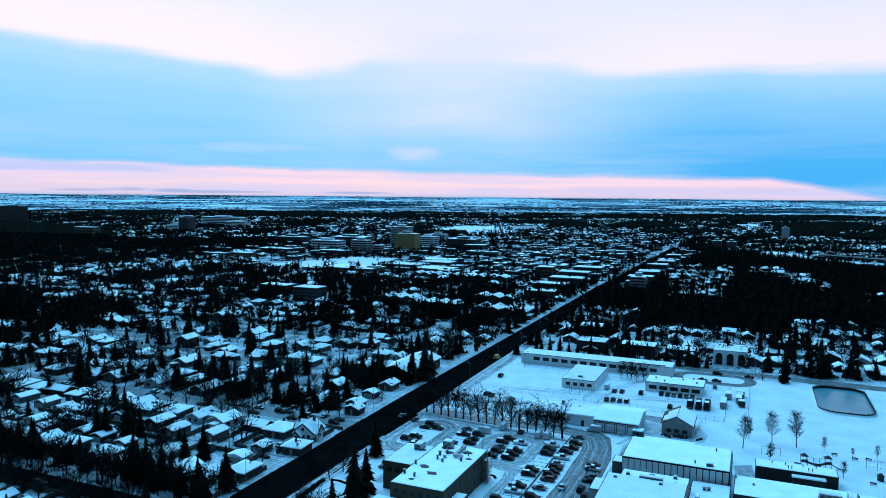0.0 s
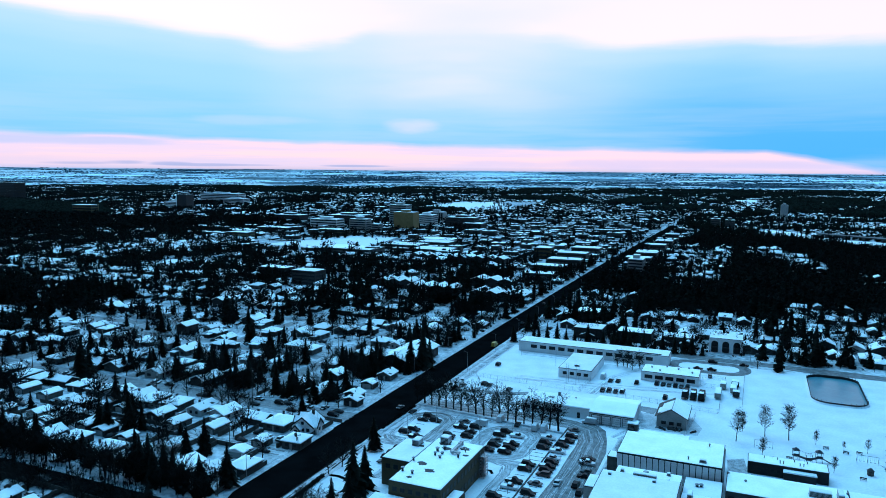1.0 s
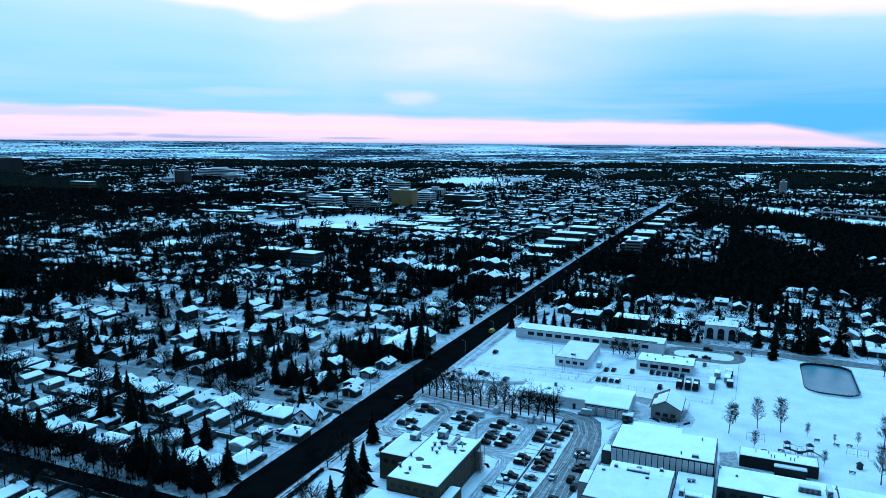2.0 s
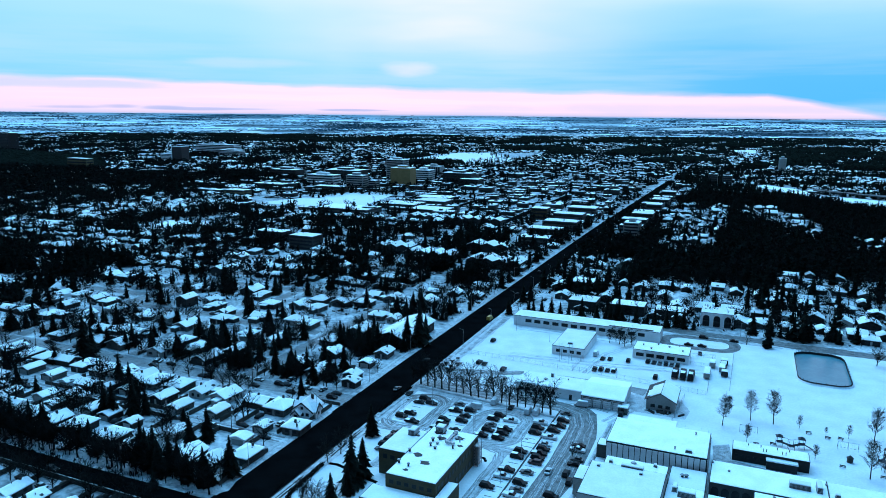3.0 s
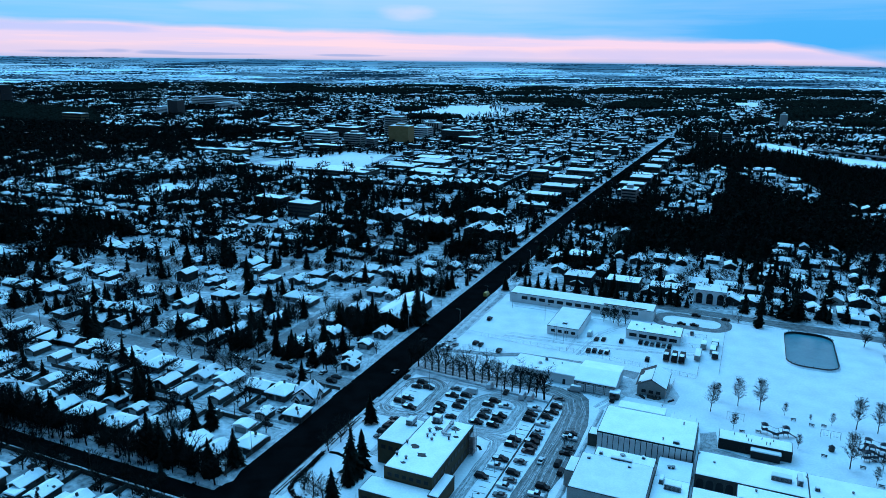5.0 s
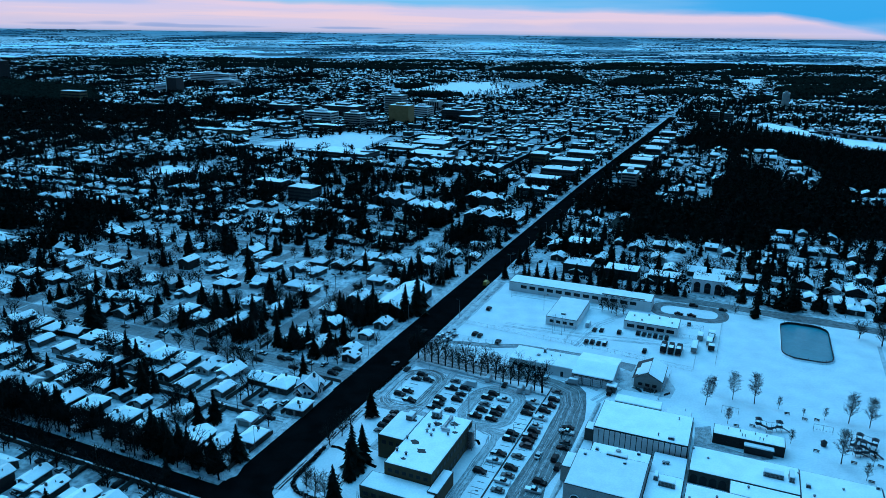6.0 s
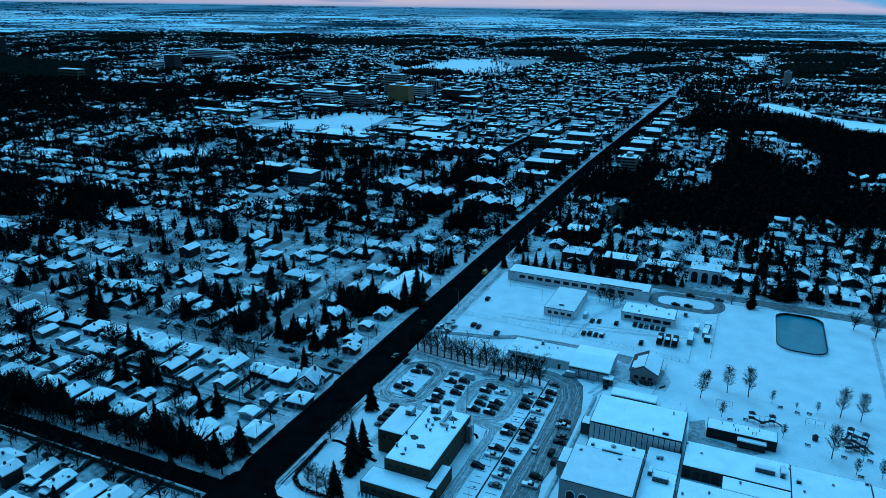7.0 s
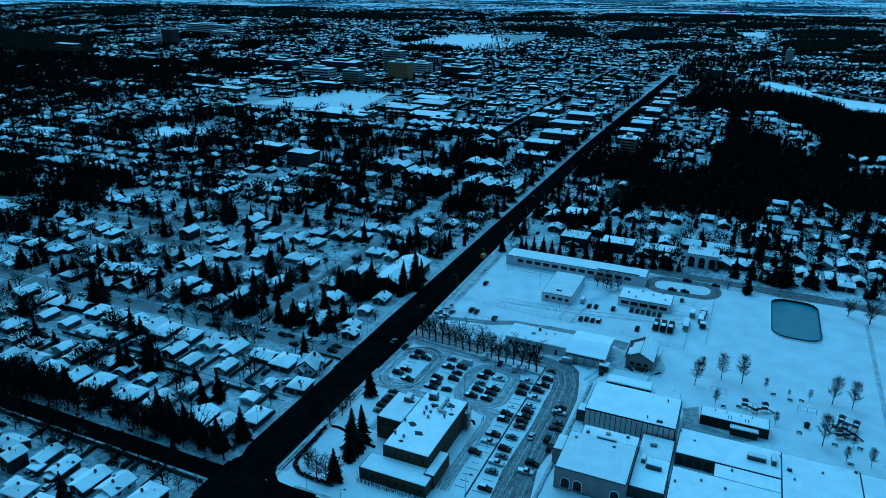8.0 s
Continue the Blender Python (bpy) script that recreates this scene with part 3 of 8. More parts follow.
def bare_shapes(seed, limbs, twigs, spread_=0.42, sides=3, fork=0.22, thin=1.0, leader=0.55, lift=1.0):
    """A leafless tree one metre high: trunk, and the crown of limbs and twigs."""
    rnd = random.Random(seed)
    trunk, crown = Shape(), Shape()
    lean = Vector((rnd.uniform(-0.05, 0.05), rnd.uniform(-0.05, 0.05), leader))
    trunk.tube((0, 0, -0.01), lean, 0.022 if leader < 0.6 else 0.016, 0.011 if leader < 0.6 else 0.004, 5)
    for k in range(limbs):
        f = fork + (1 - fork) * (k + rnd.random()) / limbs
        base = lean * f
        an = k * 2.4 + rnd.uniform(-0.5, 0.5)
        out = spread_ * rnd.uniform(0.65, 1.05) * (1 - 0.45 * abs(f - 0.55))
        tip = base + Vector((math.cos(an) * out * 0.75, math.sin(an) * out * 0.75, rnd.uniform(0.24, 0.44) * (0.75 + 0.5 * f) * lift))
        if leader > 0.6:
            tip = base + (tip - base) * (1.15 - 0.7 * f)
        tip.z = min(tip.z, 0.985)
        mid = base.lerp(tip, 0.5) + Vector((0, 0, -0.02))
        crown.tube(base, mid, 0.0095 * thin, 0.0062 * thin, sides, cap=False)
        crown.tube(mid, tip, 0.0062 * thin, 0.0025 * thin, sides, cap=False)
        for j in range(twigs):
            g = rnd.uniform(0.18, 1.0)
            s = base.lerp(mid, g * 2) if g < 0.5 else mid.lerp(tip, g * 2 - 1)
            way = Vector((rnd.gauss(0, 1) + math.cos(an) * 0.6, rnd.gauss(0, 1) + math.sin(an) * 0.6, rnd.uniform(0.3, 1.6))).normalized()
            e = s + way * rnd.uniform(0.08, 0.19)
            crown.tube(s, e, 0.0050 * thin, 0.0018 * thin, 3, cap=False)
            for q in range(2):
                s2 = s.lerp(e, rnd.uniform(0.3, 0.8))
                w2 = (way + Vector((rnd.gauss(0, 0.7), rnd.gauss(0, 0.7), rnd.uniform(-0.1, 0.7)))).normalized()
                e2 = s2 + w2 * rnd.uniform(0.05, 0.11)
                n2 = w2.orthogonal().normalized() * 0.0042 * max(thin, 1)
                crown.add([s2 - n2, s2 + n2, e2], [(0, 1, 2)])
    return trunk, crown


def conifer_master(seed):
    e = thing("spruce_tree", at(0, 0, -500), "dark spruce tree standing in the snow", "tree", "spruces of the town")
    part("trunk", Shape().tube((0, 0, -0.01), (0, 0, 0.3), 0.02, 0.014, 6), BARK, e)
    part("crown", conifer_shape(seed, 16, 11, 0.42), SPRUCE, e)
    return e


def bare_master(seed, limbs, twigs, spread_, fork=0.22, thin=1.0, leader=0.55, lift=1.0):
    e = thing("bare_tree", at(0, 0, -500), "leafless dark deciduous tree in the snow", "tree", "bare trees of the town")
    t, c = bare_shapes(seed, limbs, twigs, spread_, 3, fork, thin, leader, lift)
    part("trunk", t, BARK, e)
    part("crown", c, BARK, e)
    return e


masters = {"spruce": [conifer_master(s) for s in range(5)], "bare": [bare_master(20 + s, 15, 17, 0.42, 0.22, 0.85) for s in range(5)], "slim": [bare_master(40 + s, 26, 13, 0.33, 0.26, 0.5, 0.92, 0.7) for s in range(3)],
           "upright": [bare_master(50 + s, 15, 13, 0.2, 0.2, 0.75) for s in range(4)]}
used = set()


def plant(kind, a, b, h, wide=1.0, label="", group=""):
    pick = masters[kind][int(abs(a * 7.3 + b * 3.1)) % len(masters[kind])]
    wide *= {"spruce": 1.06}.get(kind, 1.05)
    m = at(a, b, 0, (a * 37 + b * 91) % 360) @ Matrix.Diagonal((h * wide, h * wide, h, 1))
    if pick in used:
        s = pick.scale
        ob = copy_thing(pick, m @ Matrix.Diagonal((1 / s.x, 1 / s.y, 1 / s.z, 1)))
    else:
        ob, pick.matrix_basis = pick, m
        used.add(pick)
    return tagged(ob, label, group=group)

# ---- buildings of the school grounds and the parking lot ----
def windows(parent, x0, x1, y, z0, z1, n, face=-1, frac=0.6, name="window", depth=0.06, material=None, along="x"):
    """A row of n windows on a wall along x at y (or along y at x), each with a frame and a pane."""
    step = (x1 - x0) / n
    for k in range(n):
        c = x0 + step * (k + 0.5)
        h = step * frac / 2
        fr, pane = Shape(), Shape()
        lo, hi = (y - depth, y + 0.04) if face < 0 else (y - 0.04, y + depth)
        pl, ph = (y - depth - 0.02, y + 0.03) if face < 0 else (y - 0.03, y + depth + 0.02)
        g = 0.09
        bars = ((c - h, c - h + g, z0, z1), (c + h - g, c + h, z0, z1), (c - h + g, c + h - g, z0, z0 + g), (c - h + g, c + h - g, z1 - g, z1))
        for p, q, r, s in bars:
            if along == "x":
                fr.box(p, q, lo, hi, r, s)
            else:
                fr.box(lo, hi, p, q, r, s)
        if along == "x":
            pane.box(c - h + g, c + h - g, lo + 0.02, hi - 0.01, z0 + g, z1 - g)
        else:
            pane.box(lo + 0.02, hi - 0.01, c - h + g, c + h - g, z0 + g, z1 - g)
        w = part(name, fr, material or TRIM, parent)
        part("pane", pane, GLASS, w)


def flat_block(e, x0, x1, y0, y1, h, wall, name="wall", rim=True, snow=0.22, base=0.0):
    """Walls with a parapet and the snow that lies on the roof within it."""
    t = 0.2
    sh = Shape()
    sh.box(x0, x1, y0, y1, base, h)
    part(name, sh, wall, e)
    if rim:
        ed = Shape()
        ed.box(x0 - 0.06, x1 + 0.06, y0 - 0.06, y0 + t, h, h + 0.16)
        ed.box(x0 - 0.06, x1 + 0.06, y1 - t, y1 + 0.06, h, h + 0.16)
        ed.box(x0 - 0.06, x0 + t, y0 + t, y1 - t, h, h + 0.16)
        ed.box(x1 - t, x1 + 0.06, y0 + t, y1 - t, h, h + 0.16)
        part("parapet", ed, TRIM, e)
        part("roof", Shape().slab(x0 + 0.06, x1 - 0.06, y0 + 0.06, y1 - 0.06, h + 0.05, h + snow + 0.06, 0.16), ROOF_SNOW, e, "snow-covered flat roof")
    else:
        part("roof", Shape().slab(x0 - 0.25, x1 + 0.25, y0 - 0.25, y1 + 0.25, h, h + snow + 0.1, 0.2), ROOF_SNOW, e, "snow-covered flat roof")


def rooftop_unit(a, b, z, w, d, h, label="metal rooftop air unit with snow on top"):
    e = thing("rooftop_unit", at(a, b, z), label, "rooftop unit", "rooftop units")
    part("casing", Shape().box(-w / 2, w / 2, -d / 2, d / 2, 0.15, h), METAL, e)
    part("curb", Shape().box(-w / 2 - 0.1, w / 2 + 0.1, -d / 2 - 0.1, d / 2 + 0.1, 0, 0.15), TRIM, e)
    part("snow_cap", Shape().slab(-w / 2, w / 2, -d / 2, d / 2, h, h + 0.2, 0.12), ROOF_SNOW, e)
    g = Shape()
    for k in range(4):
        g.box(-w / 2 + 0.1, w / 2 - 0.1, -d / 2 - 0.05, -d / 2 + 0.02, 0.3 + k * (h - 0.4) / 4, 0.3 + (k + 0.55) * (h - 0.4) / 4)
    part("louvre", g, TRIM, e)


def vent_pipe(a, b, z, h=0.8, r=0.18):
    e = thing("roof_vent", at(a, b, z), "small dark metal roof vent in the snow", "roof vent", "roof vents")
    part("pipe", Shape().tube((0, 0, -0.1), (0, 0, h), r, r, 7), TRIM, e)
    part("cowl", Shape().tube((0, 0, h), (0, 0, h + 0.25), r * 1.8, r * 1.2, 7), METAL, e)


# two-storey brown office beside the parking lot
e = thing("office_building", at(0, 0), "two-storey dark brown brick office with snowy flat roofs", "building")
e.matrix_basis = at(-88, 175)
flat_block(e, -3.2, 12.2, -14.6, 18.4, 8.0, BRICK, "main_wall")
flat_block(e, -12.2, -3.2, -1.8, 14.2, 8.0, BRICK, "wing_wall")
flat_block(e, -7.2, 15.0, -22.6, -14.7, 4.0, BRICK, "low_wall")
flat_block(e, 12.3, 15.6, -18.0, -6.0, 4.6, BRICK, "porch_wall")
windows(e, -2.5, 11.5, -14.6, 5.4, 6.6, 6)
windows(e, -14, 17.5, 12.2, 5.2, 6.8, 12, 1, along="y")
windows(e, -6, 17.5, 12.2, 1.2, 2.8, 9, 1, along="y")
windows(e, -11.4, -3.8, -1.8, 5.2, 6.6, 3)
windows(e, -1.5, 14, -12.2, 5.2, 6.6, 6, -1, along="y")
windows(e, -6.5, 14.5, -22.6, 1.3, 2.6, 8)
for x, y, r in ((0.5, 14.8, 2.2), (4.5, -5.0, 1.9), (0.6, -1.2, 1.7), (2.6, 11.6, 1.5), (7.6, 13.6, 1.9), (9.6, 9.0, 1.0), (-5.2, 10.2, 1.2), (1.2, -10.8, 0.9)):
    rnd = random.Random(int(x * 10 + y))
    ring_ = [(x + r * rnd.uniform(0.6, 1.3) * math.cos(k * 0.628), y + r * rnd.uniform(0.4, 0.9) * math.sin(k * 0.628), 8.31) for k in range(10)]
    part("bare_patch", Shape().add(ring_ + [(p[0], p[1], 8.15) for p in ring_], [tuple(range(10))] + [(k, 10 + k, 10 + (k + 1) % 10, (k + 1) % 10) for k in range(10)]), TRIM, e, "dark thawed patch on the roof")
st = Shape()
for k in range(7):
    st.box(12.5, 14.0, 13.5 + k * 0.02, 17.0, 0.6 + k * 1.0, 0.72 + k * 1.0)
for x, y in ((12.6, 13.6), (13.9, 13.6), (12.6, 16.9), (13.9, 16.9)):
    st.box(x - 0.07, x + 0.07, y - 0.07, y + 0.07, 0, 8.2)
part("fire_escape", st, METAL, e, "grey metal fire escape")
rooftop_unit(-95.0, 186.0, 8.3, 2.2, 3.4, 1.7)
rooftop_unit(-87.6, 190.5, 8.3, 2.6, 2.6, 2.0)
for a, b in ((-90.5, 174.5), (-86.8, 166.5), (-90.2, 167.2), (-86.5, 180.5), (-85.0, 182.2), (-83.0, 184.6), (-84.4, 179.2), (-81.0, 187.5), (-79.2, 186.0), (-82.6, 189.0), (-87.2, 183.6), (-85.6, 185.2), (-79.6, 181.5)):
    vent_pipe(a, b, 8.2, 0.5 + (a * 7 % 1) * 0.9, 0.16 + (b * 3 % 1) * 0.28)
d = thing("roof_duct", at(-82.5, 186.5, 8.3), "bent galvanised roof duct", "duct")
part("run", Shape().box(-0.4, 0.4, -3.5, 4.0, 0.4, 1.0), METAL, d)
part("riser", Shape().box(-0.5, 0.5, 4.0, 4.9, 0, 1.1), METAL, d)
part("elbow", Shape().box(0.4, 2.6, -3.5, -2.8, 0.4, 1.0), METAL, d)

# gymnasium with ribbed precast front
e = thing("gymnasium", at(-24.6, 216.4), "large gymnasium with ribbed pale precast walls and flat snowy roof", "building")
flat_block(e, -14.8, 15.0, -9.6, 9.6, 7.0, WALL_DARK, "wall")
for k in range(17):
    x = -14.7 + k * 29.5 / 17
    rib = Shape()
    rib.box(x + 0.12, x + 29.5 / 17 - 0.14, -10.0, -9.62, 0.3, 6.7)
    part("panel", rib, CONCRETE, e)
for k in range(9):
    rib = Shape()
    rib.box(14.98, 15.3, -9.3 + k * 2.08, -9.3 + k * 2.08 + 0.5, 0.3, 6.7)
    part("rib", rib, CONCRETE, e)
flat_block(e, -18.0, -14.9, -7.4, -2.4, 4.2, WALL_MID, "porch_wall")
rooftop_unit(-15.0, 209.0, 7.2, 1.8, 1.2, 0.9)
rooftop_unit(-16.6, 204.6, 0.0, 4.2, 1.8, 2.4, "dark metal plant unit on the ground beside the gymnasium")
vent_pipe(-19, 209.5, 7.2), vent_pipe(-14.2, 222, 7.2)
e = thing("link_building", at(-13.6, 201), "low link building with snowy flat roof", "building")
flat_block(e, -5.6, 4.6, -7.5, 4.8, 3.4, WALL_MID)
flat_block(e, -5.6, 4.6, -24, -7.6, 3.9, WALL_MID, "hall_wall")
vent_pipe(-15.6, 200, 3.6, 0.7, 0.4), vent_pipe(-14.5, 200.3, 3.6, 0.7, 0.4)
rooftop_unit(-13.2, 188.4, 4.1, 4.6, 2.0, 1.7), rooftop_unit(-16.6, 191.0, 4.1, 1.2, 3.0, 1.5)

# assembly hall with arched windows
e = thing("assembly_hall", at(-29.2, 185.4), "tall pale hall with arched windows and snowy flat roof", "building")
flat_block(e, -10.8, 10.3, -12.8, 7.0, 7.4, WALL_PALE)
flat_block(e, -7.6, 10.3, 7.1, 13.4, 6.6, WALL_PALE, "rear_wall")
flat_block(e, -14.2, -10.9, -2.0, 6.4, 5.6, WALL_PALE, "side_wall")
for cx in (-7.3, -3.6, 7.4):
    fr, pane = Shape(), Shape()
    ring = [(cx + 1.25 * math.cos(math.pi * k / 8), 3.2 + 1.25 * math.sin(math.pi * k / 8)) for k in range(9)]
    poly = [(cx + 1.25, 0.9), *ring, (cx - 1.25, 0.9)]
    n = len(poly)
    pane.add([(x, -12.86, z) for x, z in poly] + [(x, -12.7, z) for x, z in poly], [tuple(range(n))] + [(k, (k + 1) % n, n + (k + 1) % n, n + k) for k in range(n)])
    out = [(cx + (x - cx) * 1.16, z + (0.2 if z > 1 else 0)) for x, z in poly]
    fr.add([(x, -13.05, z) for x, z in poly] + [(x, -13.05, z) for x, z in out] + [(x, -12.79, z) for x, z in poly] + [(x, -12.79, z) for x, z in out],
           [(k, k + 1, n + k + 1, n + k) for k in range(n - 1)] + [(n + k, n + k + 1, 3 * n + k + 1, 3 * n + k) for k in range(n - 1)])
    w = part("arched_window", fr, ROOF_SNOW, e, "pale arch surround")
    part("pane", pane, GLASS, w)
rooftop_unit(-28.5, 192.2, 7.0, 6.2, 1.4, 1.2, "long louvred rooftop unit with snow")
for a, b in ((-35.0, 194.5), (-37.5, 189.4), (-22.4, 192.2), (-22.8, 196.8), (-25.6, 189.2)):
    rooftop_unit(a, b, 7.4 if b < 192 else 6.8, 0.9, 0.9, 0.8, "small metal rooftop ventilator box")
vent_pipe(-28.8, 196.0, 6.8, 0.4, 0.5)

# the long school
e = thing("school_building", at(20, 200), "long single-storey school with snowy flat roofs", "building")
flat_block(e, -28.8, 2, -1.6, 12.8, 4.2, WALL_MID, "wing_wall")
flat_block(e, 2.1, 24, -12, 12.4, 4.1, WALL_MID, "hall_wall")
flat_block(e, 24.1, 48, -16, 11.4, 4.2, WALL_MID, "end_wall")
flat_block(e, -28.8, 2, -26, -8.6, 4.0, WALL_MID, "front_wall")
flat_block(e, -17.0, 2.0, -8.5, -1.7, 3.9, WALL_MID, "inner_wall")
for k in range(4):
    cx = -27.2 + k * 2.75
    arch = [(cx + 1.05, 0.2), *((cx + 1.05 * math.cos(math.pi * j / 6), 2.3 + 0.9 * math.sin(math.pi * j / 6)) for j in range(7)), (cx - 1.05, 0.2)]
    n = len(arch)
    part("arch_opening", Shape().add([(x, -1.72, z) for x, z in arch] + [(x, -1.5, z) for x, z in arch], [tuple(range(n))] + [(j, (j + 1) % n, n + (j + 1) % n, n + j) for j in range(n)]), GLASS, e)
rooftop_unit(14.8, 205.0, 4.4, 5.4, 2.2, 1.6), rooftop_unit(19.6, 205.8, 4.4, 1.4, 4.4, 1.8), rooftop_unit(49.5, 197.0, 4.4, 3.2, 2.0, 1.5)
rooftop_unit(24.0, 203.6, 4.4, 1.2, 1.2, 1.0), rooftop_unit(42.0, 210.4, 4.4, 0.8, 0.8, 0.8)
for a, b in ((-8.2, 210.8), (8.4, 196.5), (0.5, 188), (7.2, 187), (-6.5, 184.6), (25.4, 199.5), (33, 206), (21.5, 209.4), (-3.5, 207)):
    vent_pipe(a, b, 4.3, 0.4, 0.25)

# portable classroom
e = thing("portable_classroom", at(7.3, 227.2), "dark low portable classroom with snowy roof", "building")
flat_block(e, -11, 11, -3.3, 3.3, 3.6, WALL_DARK)
flat_block(e, -1, 7.6, -5.4, -3.4, 2.7, TRIM, "porch_wall", rim=False)
windows(e, -10.5, -1.5, -3.3, 1.3, 2.4, 5)
for a in (1.0, 4.6, 9.2, 12.6):
    vent_pipe(a, 228.2, 3.7, 0.7, 0.12)
for a in (5.3, 6.2, 10.6, 11.6):
    vent_pipe(a, 225.6, 3.7, 0.9, 0.12)

# works building with garage doors, behind the row of trees
e = thing("works_building", at(-63, 252.5), "long pale works building with garage doors and snowy gable roof", "building")
flat_block(e, -20.2, 6.2, -2.3, 10.2, 4.0, WALL_WHITE, "wall", rim=False)
for name, sh, mt in (("garage_wall", Shape().gable_walls(19.6, 15.2, 4.2, 1.5), WALL_WHITE), ("garage_roof", Shape().gable_roof(19.6, 15.2, 4.2, 1.5, 0.45, 0.26), ROOF_SNOW)):
    sh.v = [(14.1 - y, 4.6 + x, z) for x, y, z in sh.v]
    part(name, sh, mt, e)
part("eave_trim", Shape().box(6.2, 22.0, -5.72, -5.6, 3.75, 4.0), TRIM, e)
for k in range(4):
    x = 7.0 + k * 3.7
    frame_ = Shape().box(x - 0.12, x, -5.34, -5.18, 0, 3.3).box(x + 3.0, x + 3.12, -5.34, -5.18, 0, 3.3).box(x, x + 3.0, -5.34, -5.18, 3.18, 3.3)
    part("door_frame", frame_, TRIM, e)
    door = part("garage_door", Shape().box(x, x + 3.0, -5.28, -5.18, 0.05, 3.18), WALL_PALE, e)
    for j in range(4):
        part("panel", Shape().box(x + 0.1, x + 2.9, -5.32, -5.27, 0.12 + j * 0.77, 0.78 + j * 0.77), WALL_WHITE, door)
windows(e, -19, -4, -2.3, 1.2, 2.4, 6)
part("door", Shape().box(1.0, 2.1, -2.38, -2.26, 0.05, 2.2), TRIM, e)
part("downpipe", Shape().box(6.3, 6.45, -5.5, -5.35, 0, 4.0), TRIM, e)
rooftop_unit(-71.4, 260.4, 4.2, 1.0, 1.0, 1.6, "small metal roof hut"), vent_pipe(-73, 256.5, 4.2, 0.5, 0.5), vent_pipe(-68, 258, 4.2, 0.4), vent_pipe(-64.8, 259.5, 4.2, 0.4)

# barn
e = thing("barn", at(-29.2, 259.8), "green-grey barn with patchy snow on its gable roof", "building")
part("wall", Shape().gable_walls(10.2, 14.2, 4.2, 2.6), WALL_PALE, e)
part("roof", Shape().gable_roof(10.2, 14.2, 4.2, 2.6, 0.7, 0.16), TRIM, e, "dark shingle roof")
for name, x0, x1, y0, y1 in (("snow_sheet", 0.1, 5.6, -7.6, 7.6), ("snow_sheet", -3.9, -0.1, -6.8, 4.2), ("snow_sheet", -5.0, -3.9, -5.6, 0.5)):
    zz = lambda x: 4.2 + 2.6 * (1 - abs(x) / 5.1) + 0.18
    part(name, Shape().add([(x0, y0, zz(x0)), (x1, y0, zz(x1)), (x1, y1, zz(x1)), (x0, y1, zz(x0)), (x0, y0, zz(x0) + 0.14), (x1, y0, zz(x1) + 0.14), (x1, y1, zz(x1) + 0.14), (x0, y1, zz(x0) + 0.14)],
                           [(4, 5, 6, 7), (0, 1, 5, 4), (1, 2, 6, 5), (2, 3, 7, 6), (3, 0, 4, 7)]), ROOF_SNOW, e)
windows(e, -4, 4, -7.1, 1.2, 2.4, 3)
# sheds behind the gymnasium
for a, b, w, d_, h in ((-29.5, 236.5, 16, 5.2, 3.0), (-15.4, 233.6, 8.2, 5.0, 2.8), (-38.6, 231.5, 3.2, 3.2, 2.4), (-16.2, 238.2, 5, 2, 2.2), (-41, 246.5, 3.4, 3.4, 2.6)):
    e = thing("storage_shed", at(a, b), "low storage shed under snow", "shed", "sheds behind the gymnasium")
    flat_block(e, -w / 2, w / 2, -d_ / 2, d_ / 2, h, WALL_MID, rim=False)
    part("door", Shape().box(-0.5, 0.5, -d_ / 2 - 0.06, -d_ / 2 + 0.04, 0, 2.0), TRIM, e)

# the long single-storey building and its neighbours past the playing field
e = thing("long_building", at(-76.6, 338.8), "long pale one-storey building with a row of square windows", "building")
flat_block(e, -36.6, 36.4, -5.6, 5.8, 5.0, WALL_WHITE)
windows(e, -31, 30, -5.6, 2.2, 3.9, 13, frac=0.68)
windows(e, -5, 5, -36.6, 2.0, 3.8, 2, along="y")
part("patch", Shape().box(12, 33, -5.2, -3.9, 5.3, 5.52), TRIM, e, "bare dark roof patch")
e = thing("canteen_building", at(-75, 311.6), "square single-storey annexe with snowy flat roof", "building")
flat_block(e, -7.8, 6.9, -13.8, 14.4, 4.0, WALL_WHITE)
windows(e, -6.5, 6, -13.8, 1.4, 2.8, 4)
rooftop_unit(-75.5, 303, 4.2, 2.0, 1.2, 0.8)
e = thing("annexe_building", at(-36.8, 313), "pale annexe with long windows and a flat snowy roof", "building")
flat_block(e, -12, 12, -6.2, 6.2, 4.0, WALL_WHITE)
windows(e, -11, 11, -6.2, 1.2, 2.8, 5, frac=0.75)
for a, b in ((-45, 314), (-39, 317), (-34, 315), (-30, 318), (-41, 310), (-28, 311.5)):
    vent_pipe(a, b, 4.2, 0.5, 0.3)
for a, b, w, d_, h, n in ((-97.8, 420, 14, 14, 6.0, 3), (-87.5, 379, 15.5, 13, 5.6, 3), (-63.3, 379, 18, 11.5, 5.4, 4), (-40.7, 377.5, 17, 11, 5.0, 3)):
    e = thing("apartment_block", at(a, b), "low pale apartment block with flat snowy roof", "building", "apartment blocks behind the field")
    flat_block(e, -w / 2, w / 2, -d_ / 2, d_ / 2, h, WALL_DARK)
    for z in (0.8, 3.1):
        windows(e, -w / 2 + 0.6, w / 2 - 0.6, -d_ / 2, z, z + 1.3, n * 2)
e = thing("apartment_block", at(-18.2, 374), "three-storey pale apartment block with tall arched bays", "building")
flat_block(e, -8.0, 8.0, -6.5, 6.5, 7.4, WALL_WHITE)
